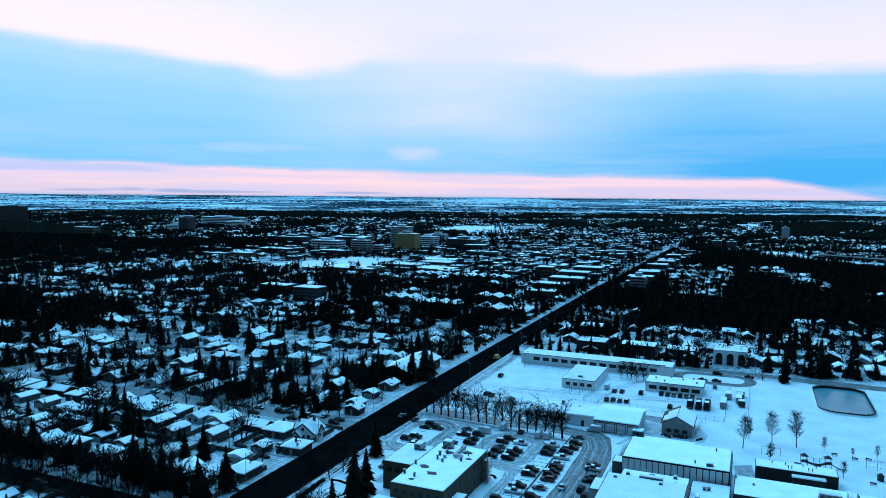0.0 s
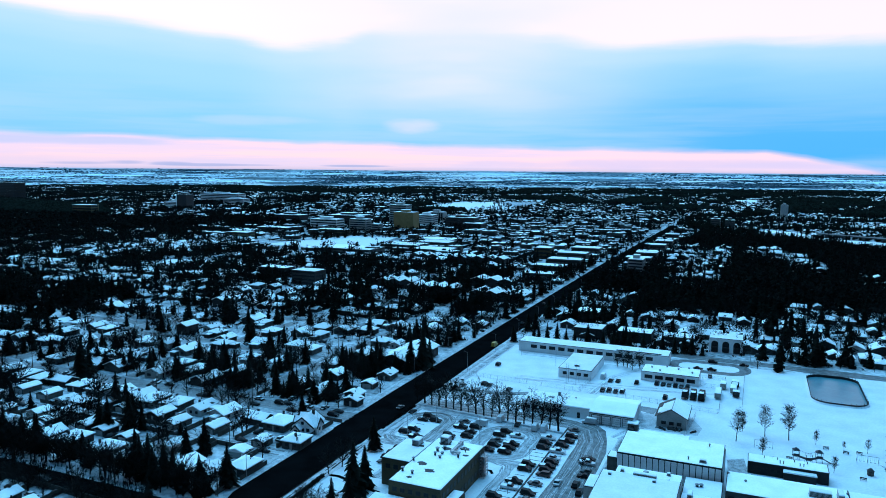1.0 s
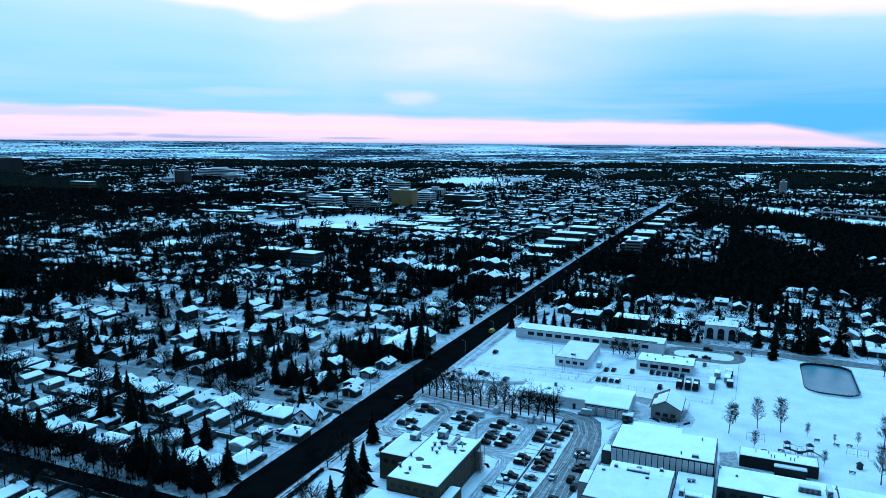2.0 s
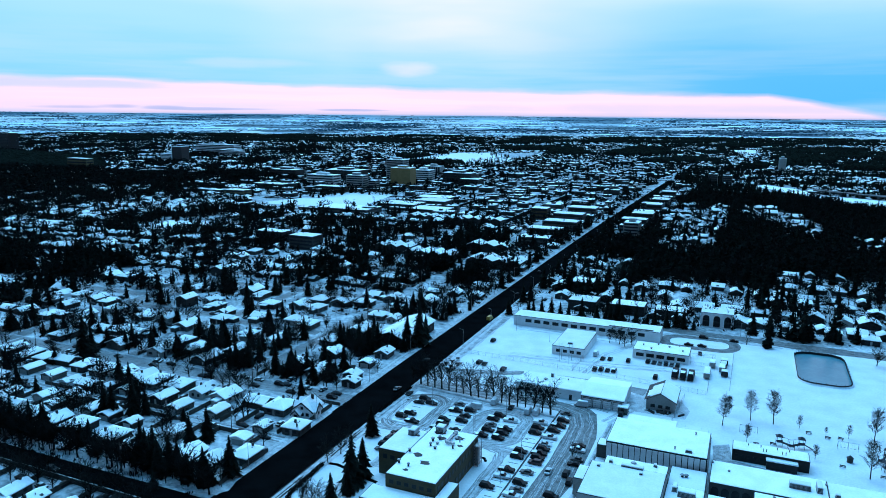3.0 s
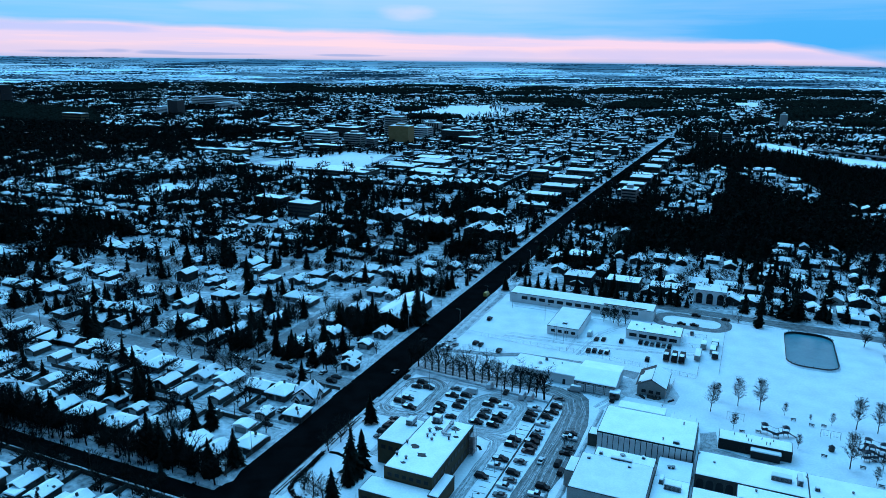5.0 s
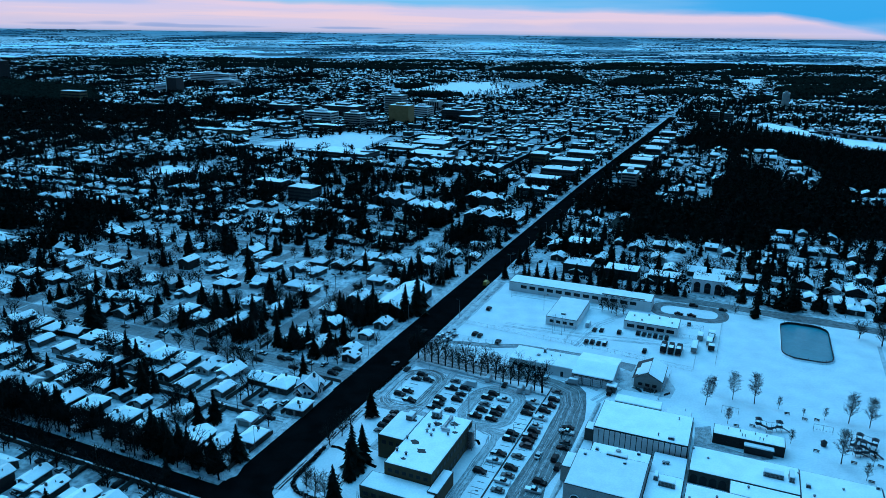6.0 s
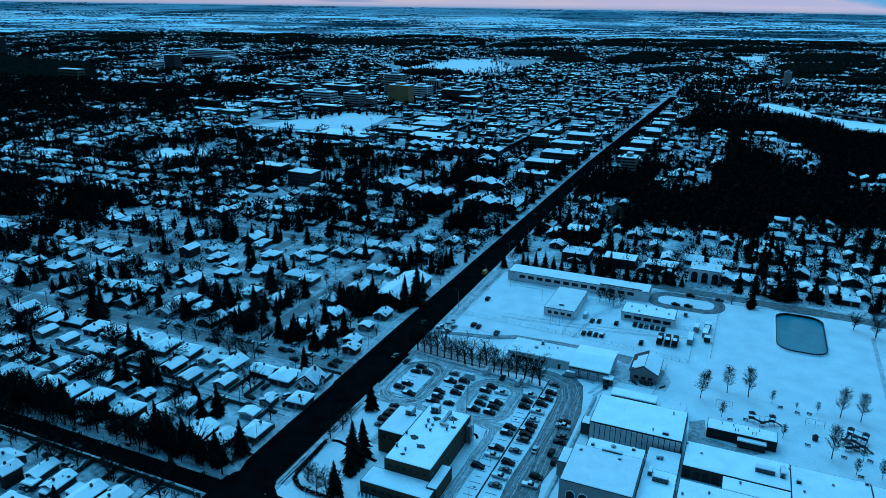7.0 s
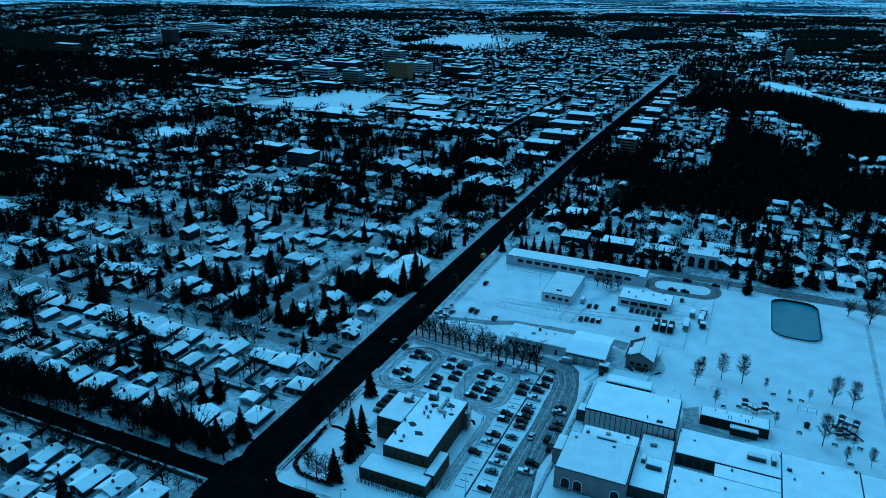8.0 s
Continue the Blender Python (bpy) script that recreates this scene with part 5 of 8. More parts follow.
# ---- parked cars ----
def car_master(kind, paint, label):
    e = thing({"car": "car", "suv": "car", "pickup": "pickup_truck", "van": "van"}[kind], at(0, 0, -500), label, {"pickup": "pickup truck", "van": "van"}.get(kind, "car"), "parked vehicles")
    L, W, H = {"car": (4.6, 1.8, 1.45), "suv": (4.8, 1.9, 1.75), "pickup": (5.6, 1.95, 1.85), "van": (5.6, 2.1, 2.4)}[kind]
    x, y = L / 2, W / 2
    hood = {"car": 0.86, "suv": 1.0, "pickup": 1.1, "van": 1.2}[kind]
    body = Shape()
    prof = [(-x, 0.35), (-x, hood - 0.12), (-x + 0.15, hood), (x - 0.25, hood - 0.04), (x, hood - 0.25), (x, 0.35)]
    n = len(prof)
    body.add([(px_, -y, z) for px_, z in prof] + [(px_, y, z) for px_, z in prof] ,
             [tuple(range(n))[::-1], tuple(range(n, 2 * n))] + [(k, (k + 1) % n, n + (k + 1) % n, n + k) for k in range(n)])
    part("body", body, paint, e)
    span = {"car": (-x + 0.7, -x + 1.3, x - 2.2, x - 1.35), "suv": (-x + 0.1, -x + 0.45, x - 2.0, x - 1.2), "pickup": (-x + 2.2, -x + 2.4, x - 2.1, x - 1.4), "van": (-x + 0.05, -x + 0.15, x - 1.5, x - 0.8)}[kind]
    cab = Shape()
    t = y - 0.18
    cab.add([(span[0], -y + 0.05, hood - 0.03), (span[3], -y + 0.05, hood - 0.03), (span[3], y - 0.05, hood - 0.03), (span[0], y - 0.05, hood - 0.03),
             (span[1], -t, H - 0.06), (span[2], -t, H - 0.06), (span[2], t, H - 0.06), (span[1], t, H - 0.06)],
            [(0, 1, 5, 4), (1, 2, 6, 5), (2, 3, 7, 6), (3, 0, 4, 7), (4, 5, 6, 7)])
    part("glasshouse", cab, GLASS if kind != "van" else paint, e, "dark car windows" if kind != "van" else "")
    part("roof", Shape().slab(span[1] - 0.05, span[2] + 0.05, -t - 0.03, t + 0.03, H - 0.06, H + 0.02, 0.06), paint, e)
    if kind == "pickup":
        part("bed", Shape().box(-x + 0.15, -x + 2.0, -y + 0.15, y - 0.15, hood - 0.05, hood + 0.03), ROOF_SNOW, e, "snow-filled truck bed")
    for wx in (-x + 0.85, x - 0.9):
        for wy in (-y + 0.02, y - 0.22):
            part("wheel", Shape().tube((wx, wy, 0.34), (wx, wy + 0.2, 0.34), 0.34, 0.34, 10), RUBBER, e)
    for wy in (-y + 0.3, y - 0.3):
        part("headlight", Shape().box(x - 0.06, x + 0.02, wy - 0.18, wy + 0.18, hood - 0.34, hood - 0.2), METAL, e)
    return e


def snow_topped(e, kind):
    L, W, H = {"car": (4.6, 1.8, 1.45), "suv": (4.8, 1.9, 1.75), "pickup": (5.6, 1.95, 1.85), "van": (5.6, 2.1, 2.4)}[kind]
    x = {"car": (-0.8, 0.2), "suv": (-2.0, 0.3), "pickup": (-0.5, 0.6), "van": (-2.7, 1.2)}[kind]
    part("snow_cap", Shape().slab(x[0], x[1], -W / 2 + 0.2, W / 2 - 0.2, H + 0.005, H + 0.12, 0.1), ROOF_SNOW, e, "snow on the roof")
    return e


CARS = [car_master("suv", CAR_BLACK, "black sport utility car parked in the snow"), car_master("car", CAR_BLACK, "black saloon car parked in the snow"), car_master("pickup", CAR_BLACK, "black pickup truck parked in the snow"),
        car_master("car", CAR_GREY, "grey saloon car parked in the snow"), snow_topped(car_master("suv", CAR_BLACK, "black car with snow on its roof"), "suv"), car_master("suv", CAR_RED, "dark red car parked in the snow"),
        snow_topped(car_master("pickup", CAR_WHITE, "white pickup truck with a snowy roof"), "pickup"), snow_topped(car_master("van", CAR_WHITE, "white van under snow"), "van"), car_master("car", CAR_WHITE, "white car parked in the snow"),
        car_master("van", BUS_YELLOW, "ochre yellow van driving on the avenue")]
driven = set()


def car(kind, a, b, turn):
    m = at(a, b, 0.05, turn) @ Matrix.Diagonal((0.92, 0.92, 0.92, 1))
    if kind in driven:
        return copy_thing(CARS[kind], m @ Matrix.Diagonal((1 / 0.92, 1 / 0.92, 1 / 0.92, 1)))
    driven.add(kind)
    CARS[kind].matrix_basis = m
    return CARS[kind]


# rows of the lot, cars nose to the lane: kind, a, b
for k, a, b in ((0, -112.1, 229.0), (1, -112.8, 225.2), (0, -108.0, 226.0), (0, -113.0, 211.6), (4, -111.2, 215.0), (2, -107.5, 209.0), (3, -97.9, 229.3), (2, -97.0, 223.6), (7, -91.6, 229.0), (0, -92.0, 225.4),
                (1, -92.0, 220.7), (0, -91.5, 216.3), (0, -97.5, 214.6), (4, -96.7, 211.2), (2, -97.0, 207.8), (1, -90.9, 208.5), (4, -81.8, 222.0), (0, -80.6, 225.5), (6, -75.8, 223.2), (3, -81.0, 217.3)):
    car(k, a, b, (a * 5 + b) % 7 - 3.5 + (180 if k % 2 else 0))
for k, a, b in ((0, -80.3, 212.9), (2, -75.2, 215.8), (0, -74.9, 212.3), (2, -81.2, 208.4), (4, -75.1, 208.6), (6, -65.6, 225.8), (0, -65.2, 221.3), (0, -64.9, 217.2), (3, -59.4, 236.7), (0, -58.7, 230.2),
                (2, -59.1, 225.6), (0, -59.5, 221.2), (6, -59.5, 215.9), (8, -59.2, 210.5), (0, -58.9, 206.8), (2, -59.2, 203.4), (0, -58.8, 200.4), (5, -58.6, 197.2), (0, -65.1, 202.5), (4, -65.0, 198.8)):
    car(k, a, b, (a * 5 + b) % 7 - 3.5 + (180 if k % 2 else 0))
for k, a, b in ((2, -65.2, 189.5), (3, -59.1, 190.5), (6, -65.1, 185.2), (0, -59.0, 183.6), (3, -58.6, 179.6), (6, -59.0, 176.0), (3, -58.8, 171.4), (4, -57.8, 163.3), (0, -67.2, 178.2), (1, -48.9, 213.6), (6, -48.6, 210.6),
                (3, -47.2, 204.4), (1, -47.3, 200.9), (6, -49.2, 175.6), (0, -48.6, 180.1), (3, -107.1, 186.2), (0, -107.4, 189.4), (0, -107.3, 192.6), (5, -107.5, 195.8), (1, -108.1, 199.0), (7, -56.3, 246.2)):
    car(k, a, b, (a * 5 + b) % 7 - 3.5 + (180 if k % 2 else 0))
# cars standing along the avenue's direction
for k, a, b in ((1, -120.0, 231.2), (1, -79.3, 234.0), (7, -86.6, 236.2), (7, -72.4, 232.9), (7, -69.4, 233.2), (8, -53.3, 193.7), (0, -48.0, 194.2), (0, -45.8, 190.0), (0, -41.2, 243.7), (0, -113.2, 305.0), (0, -108.0, 274.3),
                (1, -105.3, 273.5), (0, -95.5, 270.3), (0, -60.2, 285.3), (0, -57.7, 286.1), (1, -55.0, 286.0), (4, -52.4, 286.6), (1, -59.9, 299.8), (1, -56.9, 300.5), (0, -49.2, 301.2)):
    car(k, a, b, 90 + (a * 5 + b) % 7 - 3.5)
for k, a, b in ((7, -64.0, 304.2), (0, -41.2, 303.4), (1, -38.6, 303.2), (3, -36.2, 303.2), (0, -33.7, 303.2), (3, -31.3, 303.2), (0, -28.9, 303.0), (0, -35.5, 285.8), 
                (1, -11.8, 317.4), (3, -21.7, 323.1), (3, -126.6, 233.7), (1, -131.3, 393.7), (0, -136.6, 454.9), (9, -127.6, 338.0), (1, -130.5, 268.0)):
    car(k, a, b, 90 + (a * 5 + b) % 5 - 2.5)
for k, a, b in ((1, -27.6, 333.9), (1, -21.8, 334.2), (0, -22.3, 347.6), (1, -8.8, 347.2), (0, -145.7, 216.2), (0, -194.0, 134.2), (0, -172.8, 219.4), (1, -238, 216), (3, -262, 218.5), (0, -205, 214.6)):
    car(k, a, b, (a * 5 + b) % 5 - 2.5)

for k, a, b, turn in ((8, -119.2, 270.9, 70), (6, -120.6, 266.5, 20), (8, -118.6, 275.2, 110), (3, -115.6, 268.7, 80), (6, -117.2, 263.8, 40)):
    tagged(car(k, a, b, turn), "car buried in snow beside the avenue fence")

# three large dark trucks side by side in the compound
for a in (-28.4, -25.3, -22.2):
    e = thing("box_truck", at(a, 291.2, 0.03, 90 + (a * 7) % 4 - 2), "large black box truck parked in the snowy compound", "truck", "trucks in the compound")
    part("cargo_box", Shape().slab(-4.4, 1.9, -1.2, 1.2, 0.9, 3.3, 0.16), CAR_BLACK, e)
    part("cab", Shape().add([(2.0, -1.1, 0.6), (4.3, -1.1, 0.6), (4.3, 1.1, 0.6), (2.0, 1.1, 0.6), (2.0, -1.05, 2.7), (3.4, -1.0, 2.7), (3.4, 1.0, 2.7), (2.0, 1.05, 2.7), (4.25, -1.05, 1.6), (4.25, 1.05, 1.6)],
                            [(0, 1, 8, 5, 4), (1, 2, 9, 8), (2, 3, 7, 6, 9), (8, 9, 6, 5), (4, 5, 6, 7), (3, 0, 4, 7)]), CAR_BLACK, e)
    part("windscreen", Shape().add([(4.22, -0.9, 1.72), (4.22, 0.9, 1.72), (3.5, 0.88, 2.62), (3.5, -0.88, 2.62), (4.3, -0.9, 1.75), (4.3, 0.9, 1.75), (3.56, 0.88, 2.66), (3.56, -0.88, 2.66)], [(4, 5, 6, 7), (0, 1, 5, 4), (3, 7, 6, 2)]), GLASS, e)
    part("snow_cap", Shape().slab(-4.1, -1.2, -0.9, 0.9, 3.31, 3.4, 0.3), ROOF_SNOW, e, "patch of snow on the roof")
    for wx in (-3.4, -2.2, 3.2):
        for wy in (-1.15, 0.9):
            part("wheel", Shape().tube((wx, wy, 0.45), (wx, wy + 0.25, 0.45), 0.45, 0.45, 10), RUBBER, e)
# scrap and firewood in the yard before the barn
rs = random.Random(5)
for k in range(12):
    a, b = rs.gauss(-28, 3.2), rs.gauss(251.8, 1.0)
    e = thing("scrap_timber", at(a, b, 0, rs.uniform(0, 180)), "dark scrap timber lying in the trampled yard", "timber", "scrap by the barn")
    w, h = rs.uniform(0.5, 1.5), rs.uniform(0.2, 0.9)
    part("timber", Shape().slab(-w, w, -0.3, 0.3, 0, h, 0.1), WOODEN if k % 3 else TRIM, e)
    part("batten", Shape().box(-w * 0.7, w * 0.9, -0.16, 0.12, h, h + 0.12), TRIM, e)

# ---- the town beyond ----
random.seed(7)
np.random.seed(7)


RIVER = ((-8, 1118), (27, 1080), (58, 1010), (87, 982), (125, 966), (230, 950), (230, 880), (118, 900), (82, 906), (57, 978), (20, 1028), (-18, 1092))
GLADES = (((-90, 640), (-30, 655), (-38, 850), (-96, 840)), ((-22, 742), (12, 700), (38, 640), (50, 735), (4, 862), (-24, 852)), ((-78, 556), (-32, 566), (-38, 640), (-80, 630)), ((62, 590), (118, 600), (122, 664), (64, 656)))
FAR_HOMES = ((-650, 2491), (-367, 2193), (-375, 1708), (-569, 2151))
POND = ((-117, 2055), (-21, 2076), (-23, 1856), (-84, 1840))
SHADE = ((-2300, 1500), (-1577, 1300), (-1262, 1060), (-1300, 1030), (-1556, 1043), (-2300, 1240))


def inside(a, b, corners):
    """Whether a place lies within a ring of corners."""
    odd = False
    for (a0, b0), (a1, b1) in zip(corners, corners[1:] + corners[:1]):
        if (b0 > b) != (b1 > b) and a < a0 + (a1 - a0) * (b - b0) / (b1 - b0):
            odd = not odd
    return odd


def zone(a, b):
    """What the town is at a place of the grid."""
    if abs(a - avenue(b)) < (15 if b < 345 else 11.5) and b < 1150:
        return "road"
    if b < 344 and a > -136:
        return "campus"
    if 100 < b < 226 and a > -325:
        return "near"
    if a > avenue(b):
        if b < 425:
            return "res" if a > -100 or b > 400 else "open"
        if b < 456:
            return "res"
        if a > 12 and b < 506:
            return "res"
        if b < 474:
            return "trees"
        if inside(a, b, RIVER) or inside(a, b + 22, RIVER) or inside(a, b + 44, RIVER):
            return "river"
        if b < 1000 + 0.35 * (120 - a):
            if a < -94 and b > 590:
                return "shops"
            if a < -80 and 440 < b < 520:
                return "leafy"
            return "yards" if any(inside(a, b, p) for p in GLADES) else "wood"
        if -140 < a < 0 and b < 1300:
            return "wood" if noise.noise(Vector((a / 60, b / 60, 1))) > -0.12 else "leafy"
        if b < 1750:
            return "wood" if noise.noise(Vector((a / 120, b / 60, 1))) > 0.12 else "suburb"
        if inside(a, b, POND):
            return "open"
        return "wood" if noise.noise(Vector((a / 240, b / 110, 5))) > 0.08 or b > 2850 else "suburb"
    if 697 < b < 836 and -575 + (b - 697) * 0.25 < a < -425 - (b - 697) * 0.2:
        return "open"
    if 500 < b < 555 and -575 < a < -500 or 735 < b < 785 and (-930 < a < -875 or -885 < a < -822):
        return "open"
    if 1420 < b < 1800 and -790 < a < -520:
        return "open"
    if 465 < b < 610 and -640 < a < -150 or 380 < b < 465 and -215 < a < -150:
        return "trees"
    if inside(a, b, SHADE):
        return "wood"
    if 238 < b < 395 and -760 < a < -392 - (b - 258) * 0.35 + 50 * noise.noise(Vector((a / 40, b / 40, 8))):
        return "trees"
    if 640 < b < 1230 and -560 - (b - 640) * 0.6 < a:
        return "down"
    if 430 < b and a > -200 and b < 640:
        return "shops"
    if b > 1250 and a > -1000:
        n = noise.noise(Vector((a / 300, b / 160, 9)))
        if inside(a, b, FAR_HOMES):
            return "suburb"
        if b > 1750 and a > -900:
            return "wood" if n > -0.02 else "suburb"
        return "suburb" if n > 0.0 else ("wood" if n < -0.3 else "down")
    if b > 2300:
        return "wood" if noise.noise(Vector((a / 400, b / 120, 6))) > 0.12 else "suburb"
    n = noise.noise(Vector((a / 160, b / 160, 2)))
    if a < -650 and 250 < b < 420:
        return "trees" if n > -0.2 else "res"
    return "trees" if n > 0.28 else ("down" if n < -0.33 and b > 700 else ("res" if b < 1100 else "suburb"))


def seen(x, y, margin=1.0):
    return y > 90 and abs(x) < 0.66 * y + 60 * margin


def clear(a, b):
    return all(abs(b - s) > 7 for s in (217, 308, 425, 352, 284)) and all(abs(a - s) > 7 for s in (-191, -336, -258)) or b > 640


def built(a, b, k=1.0):
    return any(abs(a - o[0]) < 6 * k and abs(b - o[1]) < 8 * k for o in HOMES)


houses, sheds, blocks, spruces, bares = [], [], [], [], []
CHANCE = {"res": (0.84, 1.9, 3.6), "leafy": (0.5, 2.6, 3.2), "trees": (0.24, 5.5, 6.5), "near": (0, 0.6, 1.5), "yards": (0.72, 1.6, 2.6), "suburb": (0.8, 1.3, 2.2), "wood": (0.0, 0, 0), "shops": (0.12, 0.5, 1.0), "down": (0.0, 0.2, 0.75)}
b = 104.0
row = 0
while b < 3240:
    step = 21 if b < 1300 else (27 if b < 2100 else 40)
    for k in range(-330, 90):
        a = k * 13.0 + random.uniform(-1.6, 1.6) + (row % 2) * 4
        bb = b + random.uniform(-3, 3) * (1 if b < 1100 else step / 8)
        x, y = to_xy(a, bb)
        if not seen(x, y) or y > 3240:
            continue
        z = zone(a, bb)
        if z not in CHANCE:
            continue
        ph, ps, pb = CHANCE[z]
        few = 1.0 if bb < 1300 else 0.8
        grown = 1.2 if bb < 470 else ((0.46 if a > -740 else 1.5) if bb < 1000 else 0.45)
        if z == "trees":
            grown *= 1.3
        if -265 < a < -150 and 300 < bb < 465:
            grown *= 1.6
        clump = noise.noise(Vector((a / 60, bb / 34, 4))) + 0.45 * noise.noise(Vector((a / 19, bb / 19, 14)))
        thick = min(max((clump + 0.10) / 0.30, 0.0), 1.0)
        if z == "yards":
            thick = 0.25 + 0.6 * thick
        if -70 < a and 385 < bb < 510:
            thick = 0.45 + 0.55 * thick
        if random.random() < ph * few * (0.6 if a < -740 and bb < 1000 else 1.0) * (1.12 - 0.5 * thick) and clear(a, bb) and not (bb < 370 and built(a, bb, 1.6)):
            if row % 3 == 1 and random.random() < 0.75:
                sheds.append((a, bb))
            else:
                houses.append((a, bb))
        thick = 0.14 + 2.1 * thick * thick
        for p, lot in ((ps * thick * grown, spruces), (pb * (0.5 + 0.5 * thick) * grown, bares)):
            n = int(p) + (random.random() < p % 1)
            for _ in range(n):
                ta, tb = a + random.uniform(-7.6, 7.6), bb + random.uniform(-step / 2, step / 2)
                if (abs(ta - avenue(tb)) > 11 or tb > 1150) and zone(ta, tb) == z and clear(ta, tb) and (tb > 370 or not built(ta, tb, 0.9)):
                    lot.append((ta, tb))
    b += step
    row += 1

# woods, thick with spruce and bare poplar
woods = []
b = 450.0
while b < 3250:
    gap = 5.0 if b < 900 else (8.5 if b < 1800 else 12.5)
    a = -3300.0 if b > 2290 else (-2300.0 if 1030 < b < 1510 else (-1000.0 if b > 1200 else -160.0))
    while a < 900:
        ta, tb = a + random.uniform(-gap, gap) * 0.7, b + random.uniform(-gap, gap) * 0.7
        x, y = to_xy(ta, tb)
        if seen(x, y, 0.5) and y < 3260 and zone(ta, tb) == "wood":
            woods.append((ta, tb))
        a += gap
    b += gap

# downtown and the shops along the avenue: city blocks cut by dark streets, filled with flat-roofed buildings
ROW_B, ROW_A = 64, 92
city_streets = Shape()
for m in range(0, 17):
    b0 = 430 + m * ROW_B
    for k in range(-14, 3):
        a0 = -148 + k * ROW_A
        x, y = to_xy(a0 + ROW_A / 2, b0 + ROW_B / 2)
        z = zone(a0 + ROW_A / 2, b0 + ROW_B / 2)
        if z not in ("down", "shops") or not seen(x, y):
            continue
        if abs(a0 + 4 - avenue(b0)) > 12:
            city_streets.box(a0 + 0.5, a0 + 9, b0, b0 + ROW_B, -0.3, 0.06)
        city_streets.box(a0 + 9, a0 + ROW_A, b0 + 0.5, b0 + 9, -0.3, 0.06)
        for lane in (0, 1):
            a = a0 + 13
            while a < a0 + ROW_A - 8:
                w = random.choice((6, 7, 8, 9, 10, 11, 13, 15, 18, 24)) * random.uniform(0.85, 1.15)
                w = min(w, a0 + ROW_A - 2 - a)
                d = random.uniform(8, 18)
                bb = b0 + 13 + lane * 26 + random.uniform(0, 22 - d) + d / 2
                if w > 6 and random.random() < (0.68 if z == "down" else 0.5) and abs(a + w / 2 - avenue(bb)) > 12 + w / 2 and all(zone(a + q * w, bb + o * d) in ("down", "shops") for q in (0, 1) for o in (-0.8, 0.8)):
                    blocks.append((a + w / 2, bb, w, d, random.choice((2.8, 3.0, 3.4, 3.8, 4.5, 5, 7)) * random.uniform(0.85, 1.15)))
                else:
                    for _ in range(random.randint(2, 6)):
                        (bares if random.random() < 0.6 else spruces).append((a + random.random() * w, bb + random.uniform(-8, 8)))
                a += w + random.choice((0.8, 2, 4, 7, 10))
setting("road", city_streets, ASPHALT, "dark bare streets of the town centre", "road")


LOW_HOUSE = Shape()
LOW_HOUSE.gable_walls(1, 1.25, 0.3, 0.2, 1)
LOW_HOUSE.gable_roof(1, 1.25, 0.3, 0.2, 0.06, 0.03, 0)
HIP_HOUSE = Shape()
HIP_HOUSE.box(-0.5, 0.5, -0.55, 0.55, 0, 0.3, 1)
HIP_HOUSE.hip_roof(1, 1.1, 0.3, 0.2, 0.06, 0.03, 0)
WING_HOUSE = Shape()
WING_HOUSE.gable_walls(0.9, 1.3, 0.3, 0.19, 1)
WING_HOUSE.gable_roof(0.9, 1.3, 0.3, 0.19, 0.06, 0.03, 0)
WING_HOUSE.box(0.4, 0.95, -0.3, 0.35, 0, 0.26, 1)
WING_HOUSE.slab(0.36, 1.0, -0.36, 0.4, 0.26, 0.32, 0.03, 0)


def place_rows(spots, w0, w1, h0, h1, quarter=True):
    out = []
    for a, b in spots:
        x, y = to_xy(a, b)
        w = random.uniform(w0, w1)
        turn = radians(-23.6) + random.choice((0, math.pi / 2, math.pi)) + random.uniform(-0.06, 0.06)
        out.append((x, y, lie(x, y) - 0.02, turn, w, random.uniform(h0, h1)))
    return out


# the houses nearest the avenue stand as houses of their own
houses.sort(key=lambda p: math.hypot(p[0] + 130, p[1] - 150))
near_houses, far_houses = houses[:132], houses[132:]
kinds = {}
for k, (a, b) in enumerate(near_houses):
    style = k % 9
    turn = random.choice((0, 0, 90, 180)) + random.uniform(-3, 3)
    if style not in kinds:
        w, d = 7.4 + style * 0.3, 11 - (style * 5 % 4) * 0.6
        r = w / 2 * 0.42
        e = thing("house", at(a, b, 0, turn), ("bungalow with a snowy gable roof among trees", "bungalow with a snowy hip roof among trees")[style % 2], "house", "houses of the town")
        if style % 2:
            part("wall", Shape().box(-w / 2, w / 2, -d / 2, d / 2, 0, 2.8), WALLS[style % 5], e)
            part("roof", Shape().hip_roof(w, d, 2.8, r), ROOF_SNOW, e, "snow-covered roof")
        else:
            part("wall", Shape().gable_walls(w, d, 2.8, r), WALLS[style % 5], e)
            part("roof", Shape().gable_roof(w, d, 2.8, r), ROOF_SNOW, e, "snow-covered roof")
        part("chimney", Shape().box(0.6, 1.2, 1.0, 1.6, 2.8, 2.8 + r + 0.8), TRIM, e)
        part("window", Shape().box(-w * 0.35, -w * 0.1, -d / 2 - 0.05, -d / 2 + 0.03, 1.0, 2.1), GLASS, e)
        part("window", Shape().box(w / 2 - 0.03, w / 2 + 0.05, -1.2, 0.8, 1.0, 2.1), GLASS, e)
        kinds[style] = e
    else:
        copy_thing(kinds[style], at(a, b, 0, turn))
three = [far_houses[k::3] for k in range(3)]
